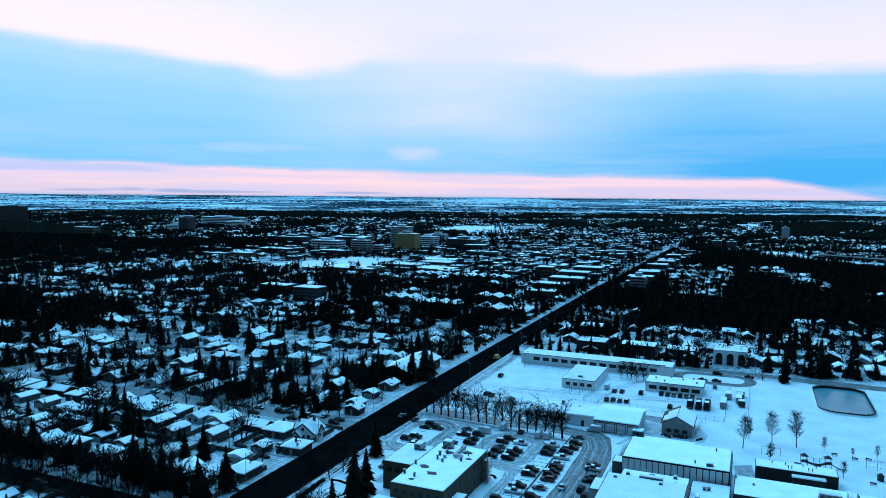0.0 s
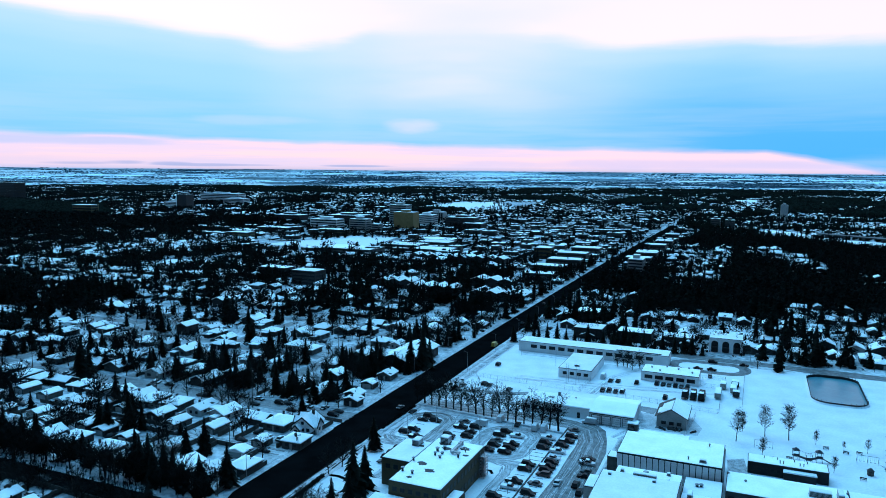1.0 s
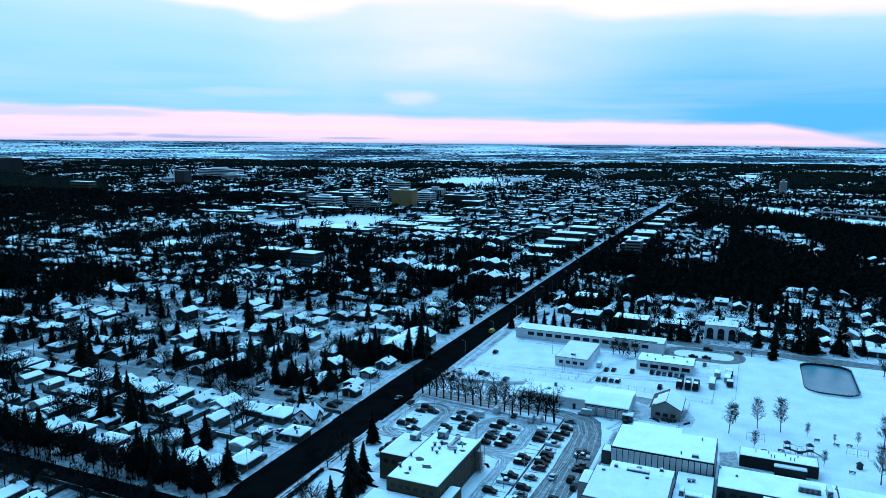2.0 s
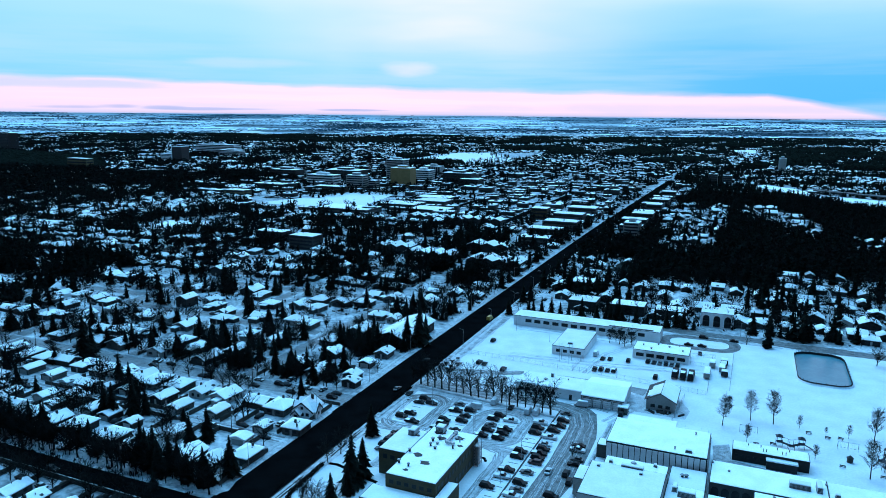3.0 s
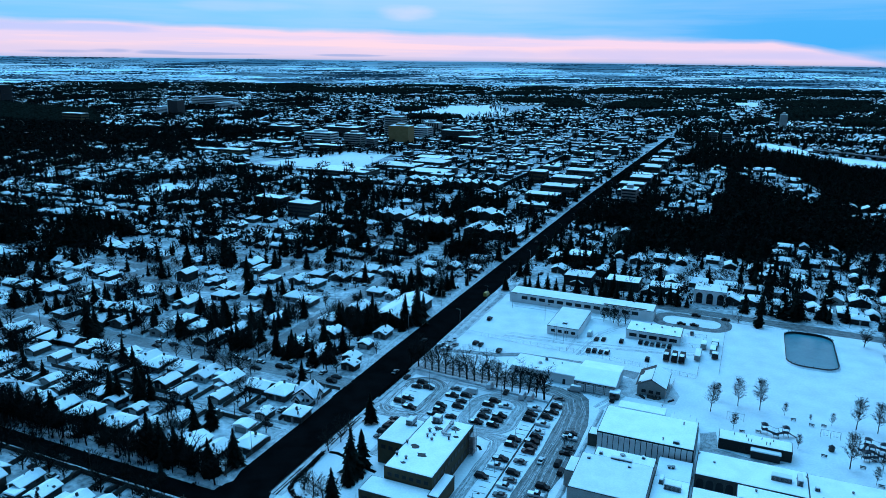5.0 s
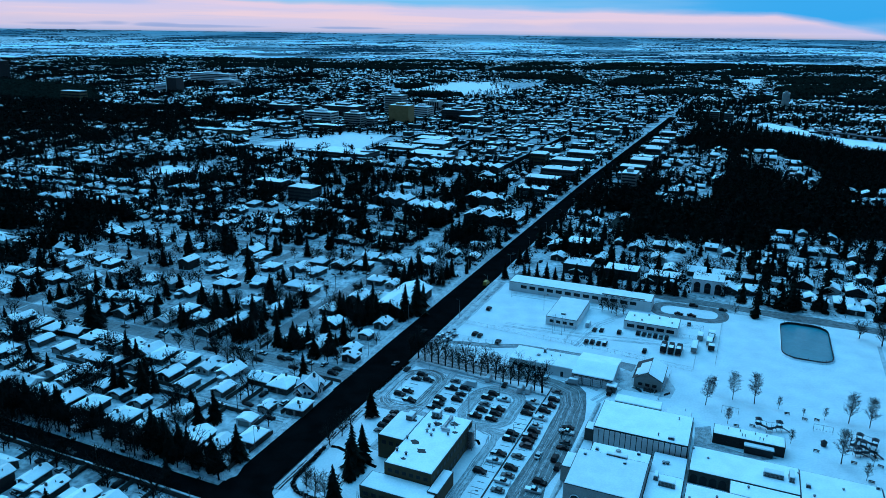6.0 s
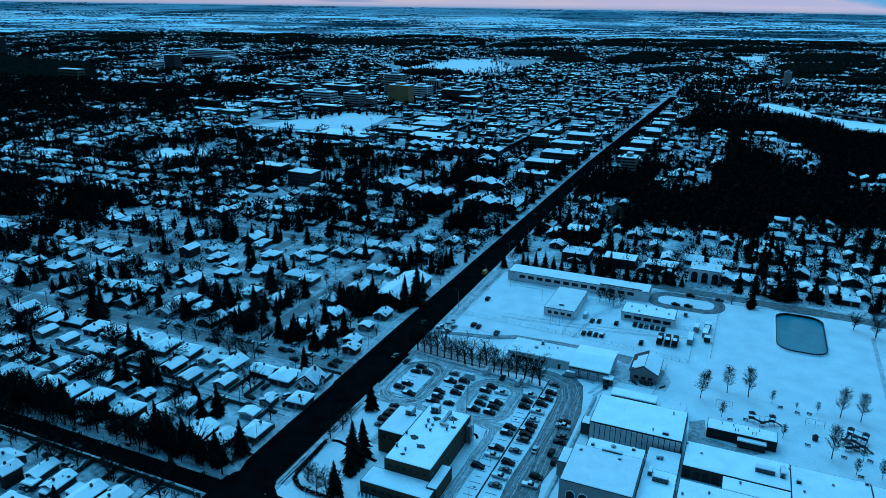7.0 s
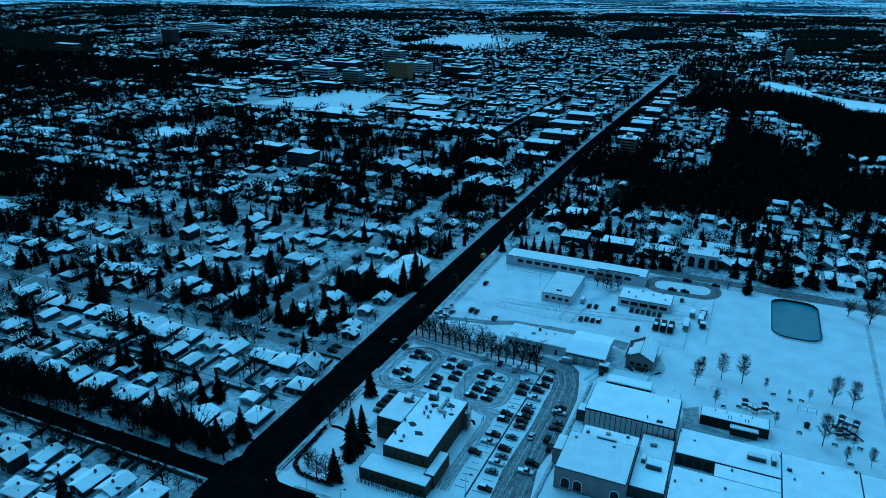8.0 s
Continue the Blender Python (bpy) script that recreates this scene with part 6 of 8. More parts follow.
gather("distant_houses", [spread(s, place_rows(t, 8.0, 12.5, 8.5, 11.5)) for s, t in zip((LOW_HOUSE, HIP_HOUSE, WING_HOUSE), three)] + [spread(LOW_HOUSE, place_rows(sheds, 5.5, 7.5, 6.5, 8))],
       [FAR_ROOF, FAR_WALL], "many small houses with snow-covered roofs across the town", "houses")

LOW_SPRUCE = [conifer_shape(60 + k, 6, 5, 0.5) for k in range(5)]
MINI_SPRUCE = [conifer_shape(70 + k, 3, 3, 0.45) for k in range(4)]
LOW_BARE = []
for k in range(4):
    t, c = bare_shapes(80 + k, 8, 6, 0.44)
    c.add(t.v, t.f)
    LOW_BARE.append(c)
# trees lining the avenue further on
for k in range(110):
    b = 352 + k * 5.2 + random.uniform(-2, 2)
    for side in (-1, 1):
        if random.random() < 0.75:
            (bares if random.random() < 0.55 else spruces).append((avenue(b) + side * (half(b) + random.uniform(3.5, 9)), b))
BUSH = []
for k in range(3):
    s = Shape()
    for j in range(9):
        rnd = random.Random(k * 50 + j + 7)
        p = Vector((rnd.gauss(0, 0.16), rnd.gauss(0, 0.16), 0))
        q = p + Vector((rnd.gauss(0, 0.16), rnd.gauss(0, 0.16), rnd.uniform(0.55, 1.0)))
        n = (q - p).orthogonal().normalized() * 0.08
        s.add([p, p.lerp(q, 0.6) + n, q, p.lerp(q, 0.6) - n], [(0, 1, 2), (0, 2, 3)])
    BUSH.append(s)

spruces.sort(key=lambda p: math.hypot(p[0] + 130, p[1] - 150))
bares.sort(key=lambda p: math.hypot(p[0] + 130, p[1] - 150))
for a, b in spruces[:150]:
    plant("spruce", a, b, random.uniform(6, 14), random.uniform(0.85, 1.2))
for a, b in bares[:120]:
    plant("bare", a, b, random.uniform(5.5, 10))


def split(spots, cut):
    return [p for p in spots if math.hypot(*p) < cut], [p for p in spots if math.hypot(*p) >= cut]


def grove(name, shapes, spots, w, h0, h1, material, label, z=0):
    rows = []
    for a, b in spots:
        x, y = to_xy(a, b)
        h = random.uniform(h0, h1)
        rows.append((x, y, lie(x, y) - 0.05, random.random() * 6.28, h * random.uniform(*w), h))
    n = len(shapes)
    gather(name, [spread(s, rows[k::n]) for k, s in enumerate(shapes) if rows[k::n]], [material], label, "trees")


s1, s2 = split(spruces[150:], 640)
b1, b2 = split(bares[120:], 470)
b2, b3 = split(b2, 1150)
LOW_DENSE = [dense_shape(400 + k, 140, 0.17, 0.36, 0.12, 0.3) for k in range(4)]
MINI_DENSE = [dense_shape(420 + k, 34, 0.22, 0.36, 0.14, 0.6) for k in range(4)]
TINY_DENSE = [dense_shape(440 + k, 11, 0.34) for k in range(4)]
grove("spruce_trees", LOW_SPRUCE, s1, (0.95, 1.35), 7, 16, FAR_SPRUCE, "dark spruces among the houses of the town")
grove("distant_spruce_trees", MINI_SPRUCE, s2, (1.1, 1.7), 7, 14, FAR_SPRUCE, "dark far spruces among the houses of the town")
grove("bare_trees", LOW_BARE[:2] + LOW_DENSE, b1, (0.9, 1.3), 5, 11, FAR_BARK, "leafless trees among the houses of the town")
grove("distant_bare_trees", MINI_DENSE, b2, (1.0, 1.7), 5, 11, FAR_BARK, "far leafless trees among the houses of the town")
grove("farthest_bare_trees", TINY_DENSE, b3, (1.2, 2.2), 6, 11, FAR_BARK, "far dark leafless trees at the end of the town")
bushes = [(a + random.uniform(-9, 9), b + random.uniform(-9, 9)) for a, b in houses + sheds + bares[:2500] for _ in range(5 if b < 450 else 2)]
bushes = [p for p in bushes if p[1] < 650 and clear(*p) and abs(p[0] - avenue(p[1])) > 11.5 and zone(*p) != "campus" and zone(*p) != "open" and (p[1] > 370 or not built(*p))]
grove("bushes", BUSH, bushes, (1.2, 2.0), 0.9, 2.4, FAR_BARK, "leafless shrubs and hedges in the yards")
# dark bare trees over the cross street's verges and in the yards behind
verge = []
rv = random.Random(77)
for k in range(24):
    verge += [(-143 - k * 6.2 - rv.random() * 3, 143.2 + rv.random() * 3.4)]
    if k % 2:
        verge += [(-146 - k * 6.3 - rv.random() * 4, 129 + rv.random() * 3.6)]
    if k % 3 == 0:
        verge += [(-140 - k * 5.0 - rv.random() * 6, 147 + rv.random() * 5)]
for k in range(70):
    verge.append((rv.uniform(-330, -205), rv.choice((145, 148, 152, 165, 172, 184, 192)) + rv.uniform(-4, 4)))
verge = [p for p in verge if not built(*p, 0.7)]
# thick planting along the streets and in the yards by the avenue
rnd = random.Random(31)
street_trees, yard_spruces = [], []
for k in range(90):
    street_trees += [(-139 - k * 2.6 - rnd.random() * 3, 141.8 + rnd.random() * 8)]
    if k % 2:
        street_trees += ([(-142 - k * 2.8 - rnd.random() * 4, 125.4 + rnd.random() * 2)] if k % 8 == 1 else []) + [p for p in ((-141 - k * 2.4 - rnd.random() * 9, 208 + rnd.random() * 4), (-143 - k * 2.4 - rnd.random() * 9, 223.4 + rnd.random() * 4)) if rnd.random() < 0.4]
    if k % 3 < 2:
        yard_spruces += [(-141 - k * 2.3 - rnd.random() * 8, rnd.choice((149, 149, 171, 187, 229, 232, 248, 270)) + rnd.uniform(-3, 3))]
for k in range(210):
    p = (-140 - rnd.random() * 180, rnd.choice((169, 172, 186, 190, 230, 252, 272, 285, 300)) + rnd.uniform(-5, 5))
    if not built(*p) and clear(*p):
        street_trees.append(p)
yard_spruces = [p for p in yard_spruces if not built(*p) and clear(*p)]
FULL_BARE = []
for k in range(4):
    t, c = bare_shapes(120 + k, 11, 8, 0.45, 3, 0.22, 1.25)
    c.add(t.v, t.f)
    FULL_BARE.append(c)
grove("street_trees", FULL_BARE, street_trees, (1.0, 1.3), 7, 12, FAR_BARK, "leafless street and yard trees beside the avenue")
grove("verge_trees", [dense_shape(500 + k, 300, 0.15, 0.40, 0.14, 0.25) for k in range(4)], verge, (0.95, 1.35), 7.5, 11.5, FAR_BARK, "thickly twigged leafless trees over the cross street")
grove("yard_spruces", [conifer_shape(200 + k, 11, 8) for k in range(3)], yard_spruces, (1.2, 1.6), 6, 12, FAR_SPRUCE, "dark spruces in the yards beside the avenue")
w1, w2 = split(woods, 950)
grove("wood", LOW_SPRUCE, w1[::2], (1.2, 1.7), 9, 15, FAR_SPRUCE, "thick dark spruce wood above the river")
grove("poplar_wood", MINI_DENSE, w1[1::2], (1.1, 1.6), 8, 13, FAR_BARK, "thick leafless poplar wood above the river")
w2, w3 = split(w2, 1450)
grove("distant_wood", MINI_SPRUCE, w2, (1.3, 2.0), 8, 14, FAR_SPRUCE, "far dark woods beyond the town")
grove("farthest_wood", [tuft_shape(460 + k) for k in range(5)], w3, (1.5, 2.4), 8, 13, FAR_SPRUCE, "farthest dark woods before the fields")

# flat-roofed town blocks
BLOCK = Shape()
BLOCK.box(-0.5, 0.5, -0.5, 0.5, 0, 1.0, 1)
BLOCK.slab(-0.49, 0.49, -0.48, 0.48, 1.0, 1.05, 0.02, 0)
BLOCK.box(0.1, 0.25, -0.1, 0.1, 1.05, 1.3, 1)
ELL = Shape()
ELL.box(-0.5, 0.5, -0.5, 0.1, 0, 1.0, 1)
ELL.box(-0.5, 0.0, 0.1, 0.55, 0, 0.75, 1)
ELL.slab(-0.48, 0.48, -0.48, 0.08, 1.0, 1.06, 0.02, 0)
ELL.slab(-0.48, -0.02, 0.12, 0.53, 0.75, 0.81, 0.02, 0)
LONG = Shape()
LONG.box(-0.75, 0.75, -0.32, 0.32, 0, 1.0, 1)
LONG.slab(-0.73, 0.73, -0.3, 0.3, 1.0, 1.06, 0.02, 0)
LONG.box(-0.2, 0.1, -0.1, 0.12, 1.06, 1.3, 1)
def block_rows(spots):
    out = []
    for a, b, w, d, h in spots:
        x, y = to_xy(a, b)
        out.append((x, y, 0, radians(-23.6) + random.choice((0, math.pi)), w, h, d))
    return out


LONG.v = [(x / 1.5, y / 0.64, z) for x, y, z in LONG.v]
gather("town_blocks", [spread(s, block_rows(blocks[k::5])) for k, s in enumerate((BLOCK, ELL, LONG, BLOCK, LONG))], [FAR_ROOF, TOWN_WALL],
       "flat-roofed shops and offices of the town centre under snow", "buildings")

# cars and trucks standing about the town's yards, lots and streets
SMALL_CAR = Shape()
SMALL_CAR.add([(-2.2, -0.85, 0.3), (2.2, -0.85, 0.3), (2.2, 0.85, 0.3), (-2.2, 0.85, 0.3), (-2.2, -0.85, 0.85), (2.1, -0.85, 0.8), (2.1, 0.85, 0.8), (-2.2, 0.85, 0.85)], [(4, 5, 6, 7), (0, 1, 5, 4), (1, 2, 6, 5), (2, 3, 7, 6), (3, 0, 4, 7)], 0)
SMALL_CAR.add([(-1.7, -0.78, 0.84), (1.1, -0.78, 0.82), (1.1, 0.78, 0.82), (-1.7, 0.78, 0.84), (-1.2, -0.65, 1.45), (0.4, -0.65, 1.45), (0.4, 0.65, 1.45), (-1.2, 0.65, 1.45)], [(0, 1, 5, 4), (1, 2, 6, 5), (2, 3, 7, 6), (3, 0, 4, 7), (4, 5, 6, 7)], 1)
for cx in (-1.4, 1.4):
    SMALL_CAR.box(cx - 0.32, cx + 0.32, -0.88, 0.88, 0, 0.6, 1)
PALE_CAR = Shape()
PALE_CAR.v, PALE_CAR.f, PALE_CAR.i = SMALL_CAR.v, SMALL_CAR.f, [2 if k in (0, 9) else k % 2 for k in range(len(SMALL_CAR.f))]
rc = random.Random(91)
stands = []
for a, b in [p for p in houses + HOMES if p[1] < 700 and rc.random() < 0.8]:
    stands.append((a + rc.choice((-7.5, 7.5)) + rc.uniform(-1, 1), b + rc.choice((-9, 9)) + rc.uniform(-2, 2), rc.choice((0, 90)) + rc.uniform(-6, 6)))
for a, b, w, d, h in blocks:
    for _ in range(rc.randint(0, 4)):
        stands.append((a + rc.uniform(-0.7, 0.7) * w, b - d / 2 - rc.uniform(2.5, 8), rc.choice((0, 90, 90)) + rc.uniform(-5, 5)))
for k in range(60):
    stands.append((rc.uniform(-320, -140), rc.choice((214.4, 220.2, 178.6, 424, 427)), rc.uniform(-3, 3)))
rows = []
for a, b, turn in stands:
    if zone(a, b) in ("road", "campus", "river") or built(a, b, 0.55) or any(abs(a - q[0]) < q[2] / 2 + 1.5 and abs(b - q[1]) < q[3] / 2 + 1.5 for q in blocks):
        continue
    x, y = to_xy(a, b)
    rows.append((x, y, lie(x, y), radians(turn - 23.6), 0.95, 0.95))
gather("town_vehicles", [spread(SMALL_CAR, rows[::3] + rows[1::3]), spread(PALE_CAR, rows[2::3])], [CAR_BLACK, GLASS, ROOF_SNOW], "small parked cars and pickups about the town", "cars")

# far hedges and woodlots between the fields: low rounded clumps that run together
CLUMPS = []
for k in range(4):
    rnd = random.Random(300 + k)
    sh = Shape()
    n = 5
    rim = [(0.5 * math.cos(6.283 * j / n) * rnd.uniform(0.8, 1.1), 0.5 * math.sin(6.283 * j / n) * rnd.uniform(0.8, 1.1), 0) for j in range(n)]
    up = [(p[0] * 0.8, p[1] * 0.8, rnd.uniform(0.4, 0.95)) for p in rim]
    sh.add(rim + up + [(0, 0, 1)], [(j, (j + 1) % n, n + (j + 1) % n, n + j) for j in range(n)] + [(n + j, n + (j + 1) % n, 2 * n) for j in range(n)])
    CLUMPS.append(sh)
hedge = []
for k in range(640):
    d = 3230 + 2050 * random.random() ** 0.9
    x, y = d * random.uniform(-0.66, 0.66), d
    n = random.choice((6, 12, 25, 45, 70))
    along = random.choice((1.5708, 1.5708, 1.5, 1.64, 1.16)) + random.uniform(-0.06, 0.06)
    deep = random.choice((0.7, 0.7, 1, 1, 2, 6))
    for j in range(n):
        if random.random() < 0.07:
            continue
        o = (j - n / 2) * 12 + random.uniform(-4, 4)
        q = random.uniform(-5, 5) * deep
        px_, py_ = x + math.sin(along) * o + math.cos(along) * q, y + math.cos(along) * o - math.sin(along) * q
        if 3230 < py_ < 5400:
            hedge.append((px_, py_, lie(px_, py_) - 1.5, -along + 1.5708 + random.uniform(-0.2, 0.2), random.uniform(15, 29), random.uniform(2.2, 5.0), random.uniform(5, 9)))
for k in range(260):
    py_ = random.uniform(4950, 5420)
    px_ = py_ * random.uniform(-0.66, 0.66)
    hedge.append((px_, py_, lie(px_, py_) - 3, random.uniform(-0.15, 0.15), random.uniform(30, 120), random.uniform(3.2, 4.2), random.uniform(8, 16)))
gather("far_hedgerows", [spread(s, hedge[k::4]) for k, s in enumerate(CLUMPS)], [HAZED_HEDGE], "dark hedgerows and woodlots between far snowy fields", "trees")

# ---- landmarks of the town centre ----
def tower(a, b, w, d, h, wall, label, floors, turn=0, penthouse=True, bands=True, cols=0):
    """An office block with a band of windows on each floor, a parapet and a roof plant room."""
    e = thing("office_tower", at(a, b, 0, turn), label, "building", "tall buildings of the town centre")
    flat_block(e, -w / 2, w / 2, -d / 2, d / 2, h, wall)
    step = h / floors
    for k in range(floors):
        z = k * step + step * 0.34
        if bands:
            part("window_band", Shape().box(-w / 2 + 0.8, w / 2 - 0.8, -d / 2 - 0.12, -d / 2 + 0.05, z, z + step * 0.46), GLASS, e)
            part("window_band", Shape().box(w / 2 - 0.05, w / 2 + 0.12, -d / 2 + 0.8, d / 2 - 0.8, z, z + step * 0.46), GLASS, e)
    for k in range(cols):
        x = -w / 2 + w * (k + 0.5) / cols
        part("window_bay", Shape().box(x - w / cols * 0.28, x + w / cols * 0.28, -d / 2 - 0.12, -d / 2 + 0.05, h * 0.12, h * 0.92), GLASS, e)
    if penthouse:
        part("plant_room", Shape().box(-w * 0.22, w * 0.18, -d * 0.2, d * 0.2, h + 0.2, h + 3.2), wall, e)
        part("plant_roof", Shape().slab(-w * 0.23, w * 0.19, -d * 0.21, d * 0.21, h + 3.2, h + 3.6, 0.3), ROOF_SNOW, e)
    return e


tower(-499, 944, 32, 20, 27, TAN, "brown windowless-fronted office tower", 7, bands=False)
tower(-560, 1040, 31, 20, 32, WALL_PALE, "tall grey office tower with pale window bands", 9)
tower(-548, 893, 27, 16, 19, WALL_PALE, "white office block with dark window bands", 6)
tower(-522, 897, 12, 12, 12, WALL_PALE, "small white office block under snow", 4, penthouse=False)
tower(-629, 927, 46, 22, 15, CONCRETE, "wide grey office block with dark window bands", 4)
tower(-497, 1010, 28, 22, 19, CONCRETE, "stepped grey office block with pale bands", 6)
tower(-535, 1128, 30, 18, 16, WALL_PALE, "pale block with dark upright window bays", 5, bands=False, cols=7)
tower(-432, 1002, 46, 24, 17, WALL_DARK, "dark stepped office block under snow", 5)
tower(-405, 985, 30, 24, 10, WALL_DARK, "dark low office block under snow", 3, penthouse=False)
tower(-102, 606, 13, 17, 15.5, WALL_PALE, "white apartment tower beside the avenue", 6)
slab_ = tower(-1266, 1276, 26, 22, 33, TRIM, "dark slab tower with a white edge", 10, bands=False)
part("edge_wall", Shape().box(-14.6, -13.05, -11.2, 6, 0, 33.4), WALL_WHITE, slab_, "white end wall")
tower(-1420, 1575, 120, 26, 24, CONCRETE, "long grey hospital block with window bands", 6)
tower(-1290, 1480, 60, 22, 16, CONCRETE, "grey institutional block with window bands", 5)
tower(-1340, 1320, 40, 22, 15, CONCRETE, "grey institutional block with window bands", 5)
tower(17, 1348, 13, 13, 27, WALL_PALE, "pale slender tower across the river", 8, bands=False)
tower(-390, 496, 27, 14, 8, WALL_DARK, "dark low apartment block with snowy roofs", 3, penthouse=False)
tower(-339, 472, 22, 15, 11, WALL_MID, "pale apartment block with balconies", 4, penthouse=False)
tower(-640, 742, 30, 16, 10, OLIVE, "ochre low apartment block under snow", 3, penthouse=False)
tower(-210, 698, 17, 16, 11, BRICK, "red-brown brick block under snow", 3, penthouse=False)
tower(-1315, 1044, 48, 16, 20, OLIVE, "olive-brown apartment slab before a dark wood", 4, penthouse=False)
tower(-2336, 1570, 76, 30, 46, WALL_DARK, "large dark far apartment slab", 12)
tower(-56, 1104, 14, 14, 15, WALL_MID, "dark pair tower by the river", 5)
tower(-76, 1112, 14, 14, 16, WALL_MID, "dark pair tower by the river", 5)
tower(-712, 770, 44, 18, 6, WALL_DARK, "wide dark hall with flat snowy roof", 2, penthouse=False)
tower(-690, 806, 34, 20, 6, WALL_DARK, "wide dark store with flat snowy roof", 2, penthouse=False)
tower(-672, 856, 50, 22, 7, WALL_DARK, "wide dark store with flat snowy roof", 2, penthouse=False)
tower(-560, 842, 44, 16, 8, BRICK, "brown brick church-like hall with low tower", 2, penthouse=False)
tower(-790, 848, 56, 18, 6, WALL_DARK, "long dark building with snowy roof", 2, penthouse=False)
tower(-640, 1010, 60, 34, 16, WALL_DARK, "wide dark office block under snow", 4)
tower(-760, 1010, 50, 26, 14, WALL_DARK, "dark office block with snow on top", 4)
for a, b, w, d in ((-383, 722, 46, 30), (-420, 668, 60, 34), (-360, 758, 40, 26), (-330, 690, 42, 28), (-372, 790, 44, 24)):
    tower(a, b, w, d, 6, WALL_MID, "low commercial building with a wide snowy roof", 2, penthouse=False)
for a, b, w, d, h in ((-110, 648, 21, 11, 6), (-112, 676, 24, 15, 8), (-110, 712, 21, 20, 9), (-113, 748, 27, 13, 6), (-109, 776, 17, 17, 10), (-115, 806, 25, 14, 7), (-111, 842, 20, 24, 8), (-114, 884, 26, 12, 6), (-112, 915, 18, 16, 9), (-172, 640, 32, 18, 8), (-176, 600, 30, 16, 7), (-178, 690, 30, 18, 8), (-172, 560, 26, 16, 6), (-176, 740, 30, 20, 8)):
    tower(a, b, w, d, h, WALL_MID, "flat-roofed shop building beside the avenue", 2, penthouse=False)
for a, b, w, d in ((-264, 486, 30, 16), (-225, 470, 38, 16), (-170, 462, 40, 18), (-252, 640, 44, 16), (-300, 640, 60, 16), (-195, 515, 34, 16)):
    e = thing("row_housing", at(a, b), "row of joined houses under a zigzag of snowy roofs", "building", "rows of joined houses")
    n = max(3, int(w / 9))
    for k in range(n):
        x = -w / 2 + w * (k + 0.5) / n
        for nm, s, m in (("wall", Shape().gable_walls(w / n - 0.3, d, 5.6, 2.0), WALL_DARK), ("roof", Shape().gable_roof(w / n - 0.3, d, 5.6, 2.0, 0.3, 0.25), ROOF_SNOW)):
            s.v = [(p[0] + x, p[1], p[2]) for p in s.v]
            part(nm, s, m, e)

# snow-covered clearings, the river and its bridge
def patch(corners, z, material, label, category, name="ground_snow", rough=0.0):
    """A low sheet through its corners (a, b), with a softened, uneven rim."""
    n = len(corners)
    rim = []
    for k in range(n):
        p, q = Vector(corners[k]), Vector(corners[(k + 1) % n])
        steps = max(2, int((q - p).length / (14 if (q - p).length > 60 else 4)))
        for j in range(steps):
            c = p.lerp(q, j / steps)
            o = min(3.2, (q - p).length * 0.05) * noise.noise(Vector((c.x / 21, c.y / 21, 7))) + (rough * noise.noise(Vector((c.x / 50, c.y / 50, 2))) if rough else 0)
            rim.append((c.x + o, c.y - o, z))
    low = [(x, y, z - 0.5) for x, y, _ in rim]
    m = len(rim)
    s = Shape().add(rim + low, [tuple(range(m))] + [(k, m + k, m + (k + 1) % m, (k + 1) % m) for k in range(m)])
    return setting(name, s, material, label, category)


patch([(-574, 700), (-430, 700), (-455, 836), (-530, 834)], 0.3, ROOF_SNOW, "smooth white snow over a town park", "snow")
patch([(-790, 1500), (-690, 1425), (-560, 1420), (-510, 1525), (-690, 1810), (-780, 1760)], 0.4, ROOF_SNOW, "open white slope beyond the town centre", "snow", rough=26)
patch([(-640, 1290), (-500, 1300), (-480, 1350), (-620, 1380)], 0.4, ROOF_SNOW, "open white ground beyond the town centre", "snow", rough=26)
patch(POND, 0.5, ROOF_SNOW, "white clearing in the far woods", "snow", rough=26)
patch([(-570, 505), (-500, 505), (-505, 556), (-570, 552)], 0.2, ROOF_SNOW, "white clearing among the houses", "snow", rough=26)
patch([(-930, 735), (-822, 740), (-830, 785), (-925, 780)], 0.2, ROOF_SNOW, "white clearing among the houses", "snow", rough=26)
patch(RIVER, 0.3, ROOF_SNOW, "frozen snow-covered river", "water", "water", rough=4)
patch([(-40, 1880), (60, 1760), (110, 1790), (10, 1900)], 0.5, ROOF_SNOW, "snow-covered far road bend", "snow", rough=26)
# dark sheet that hides the snow between the wood's trees
patch([(-92, 476), (8, 480), (14, 508), (300, 512), (330, 880), (118, 898), (80, 903), (52, 980), (15, 1026), (-40, 1000), (-92, 900)], 0.1, WOOD_FLOOR, "dark undergrowth of the wood above the river", "undergrowth", "ground")
for ring_ in GLADES:
    patch(ring_, 0.3, YARD, "trodden snowy yards between the woods", "snow", rough=12)
rim_trees = []
rt = random.Random(12)
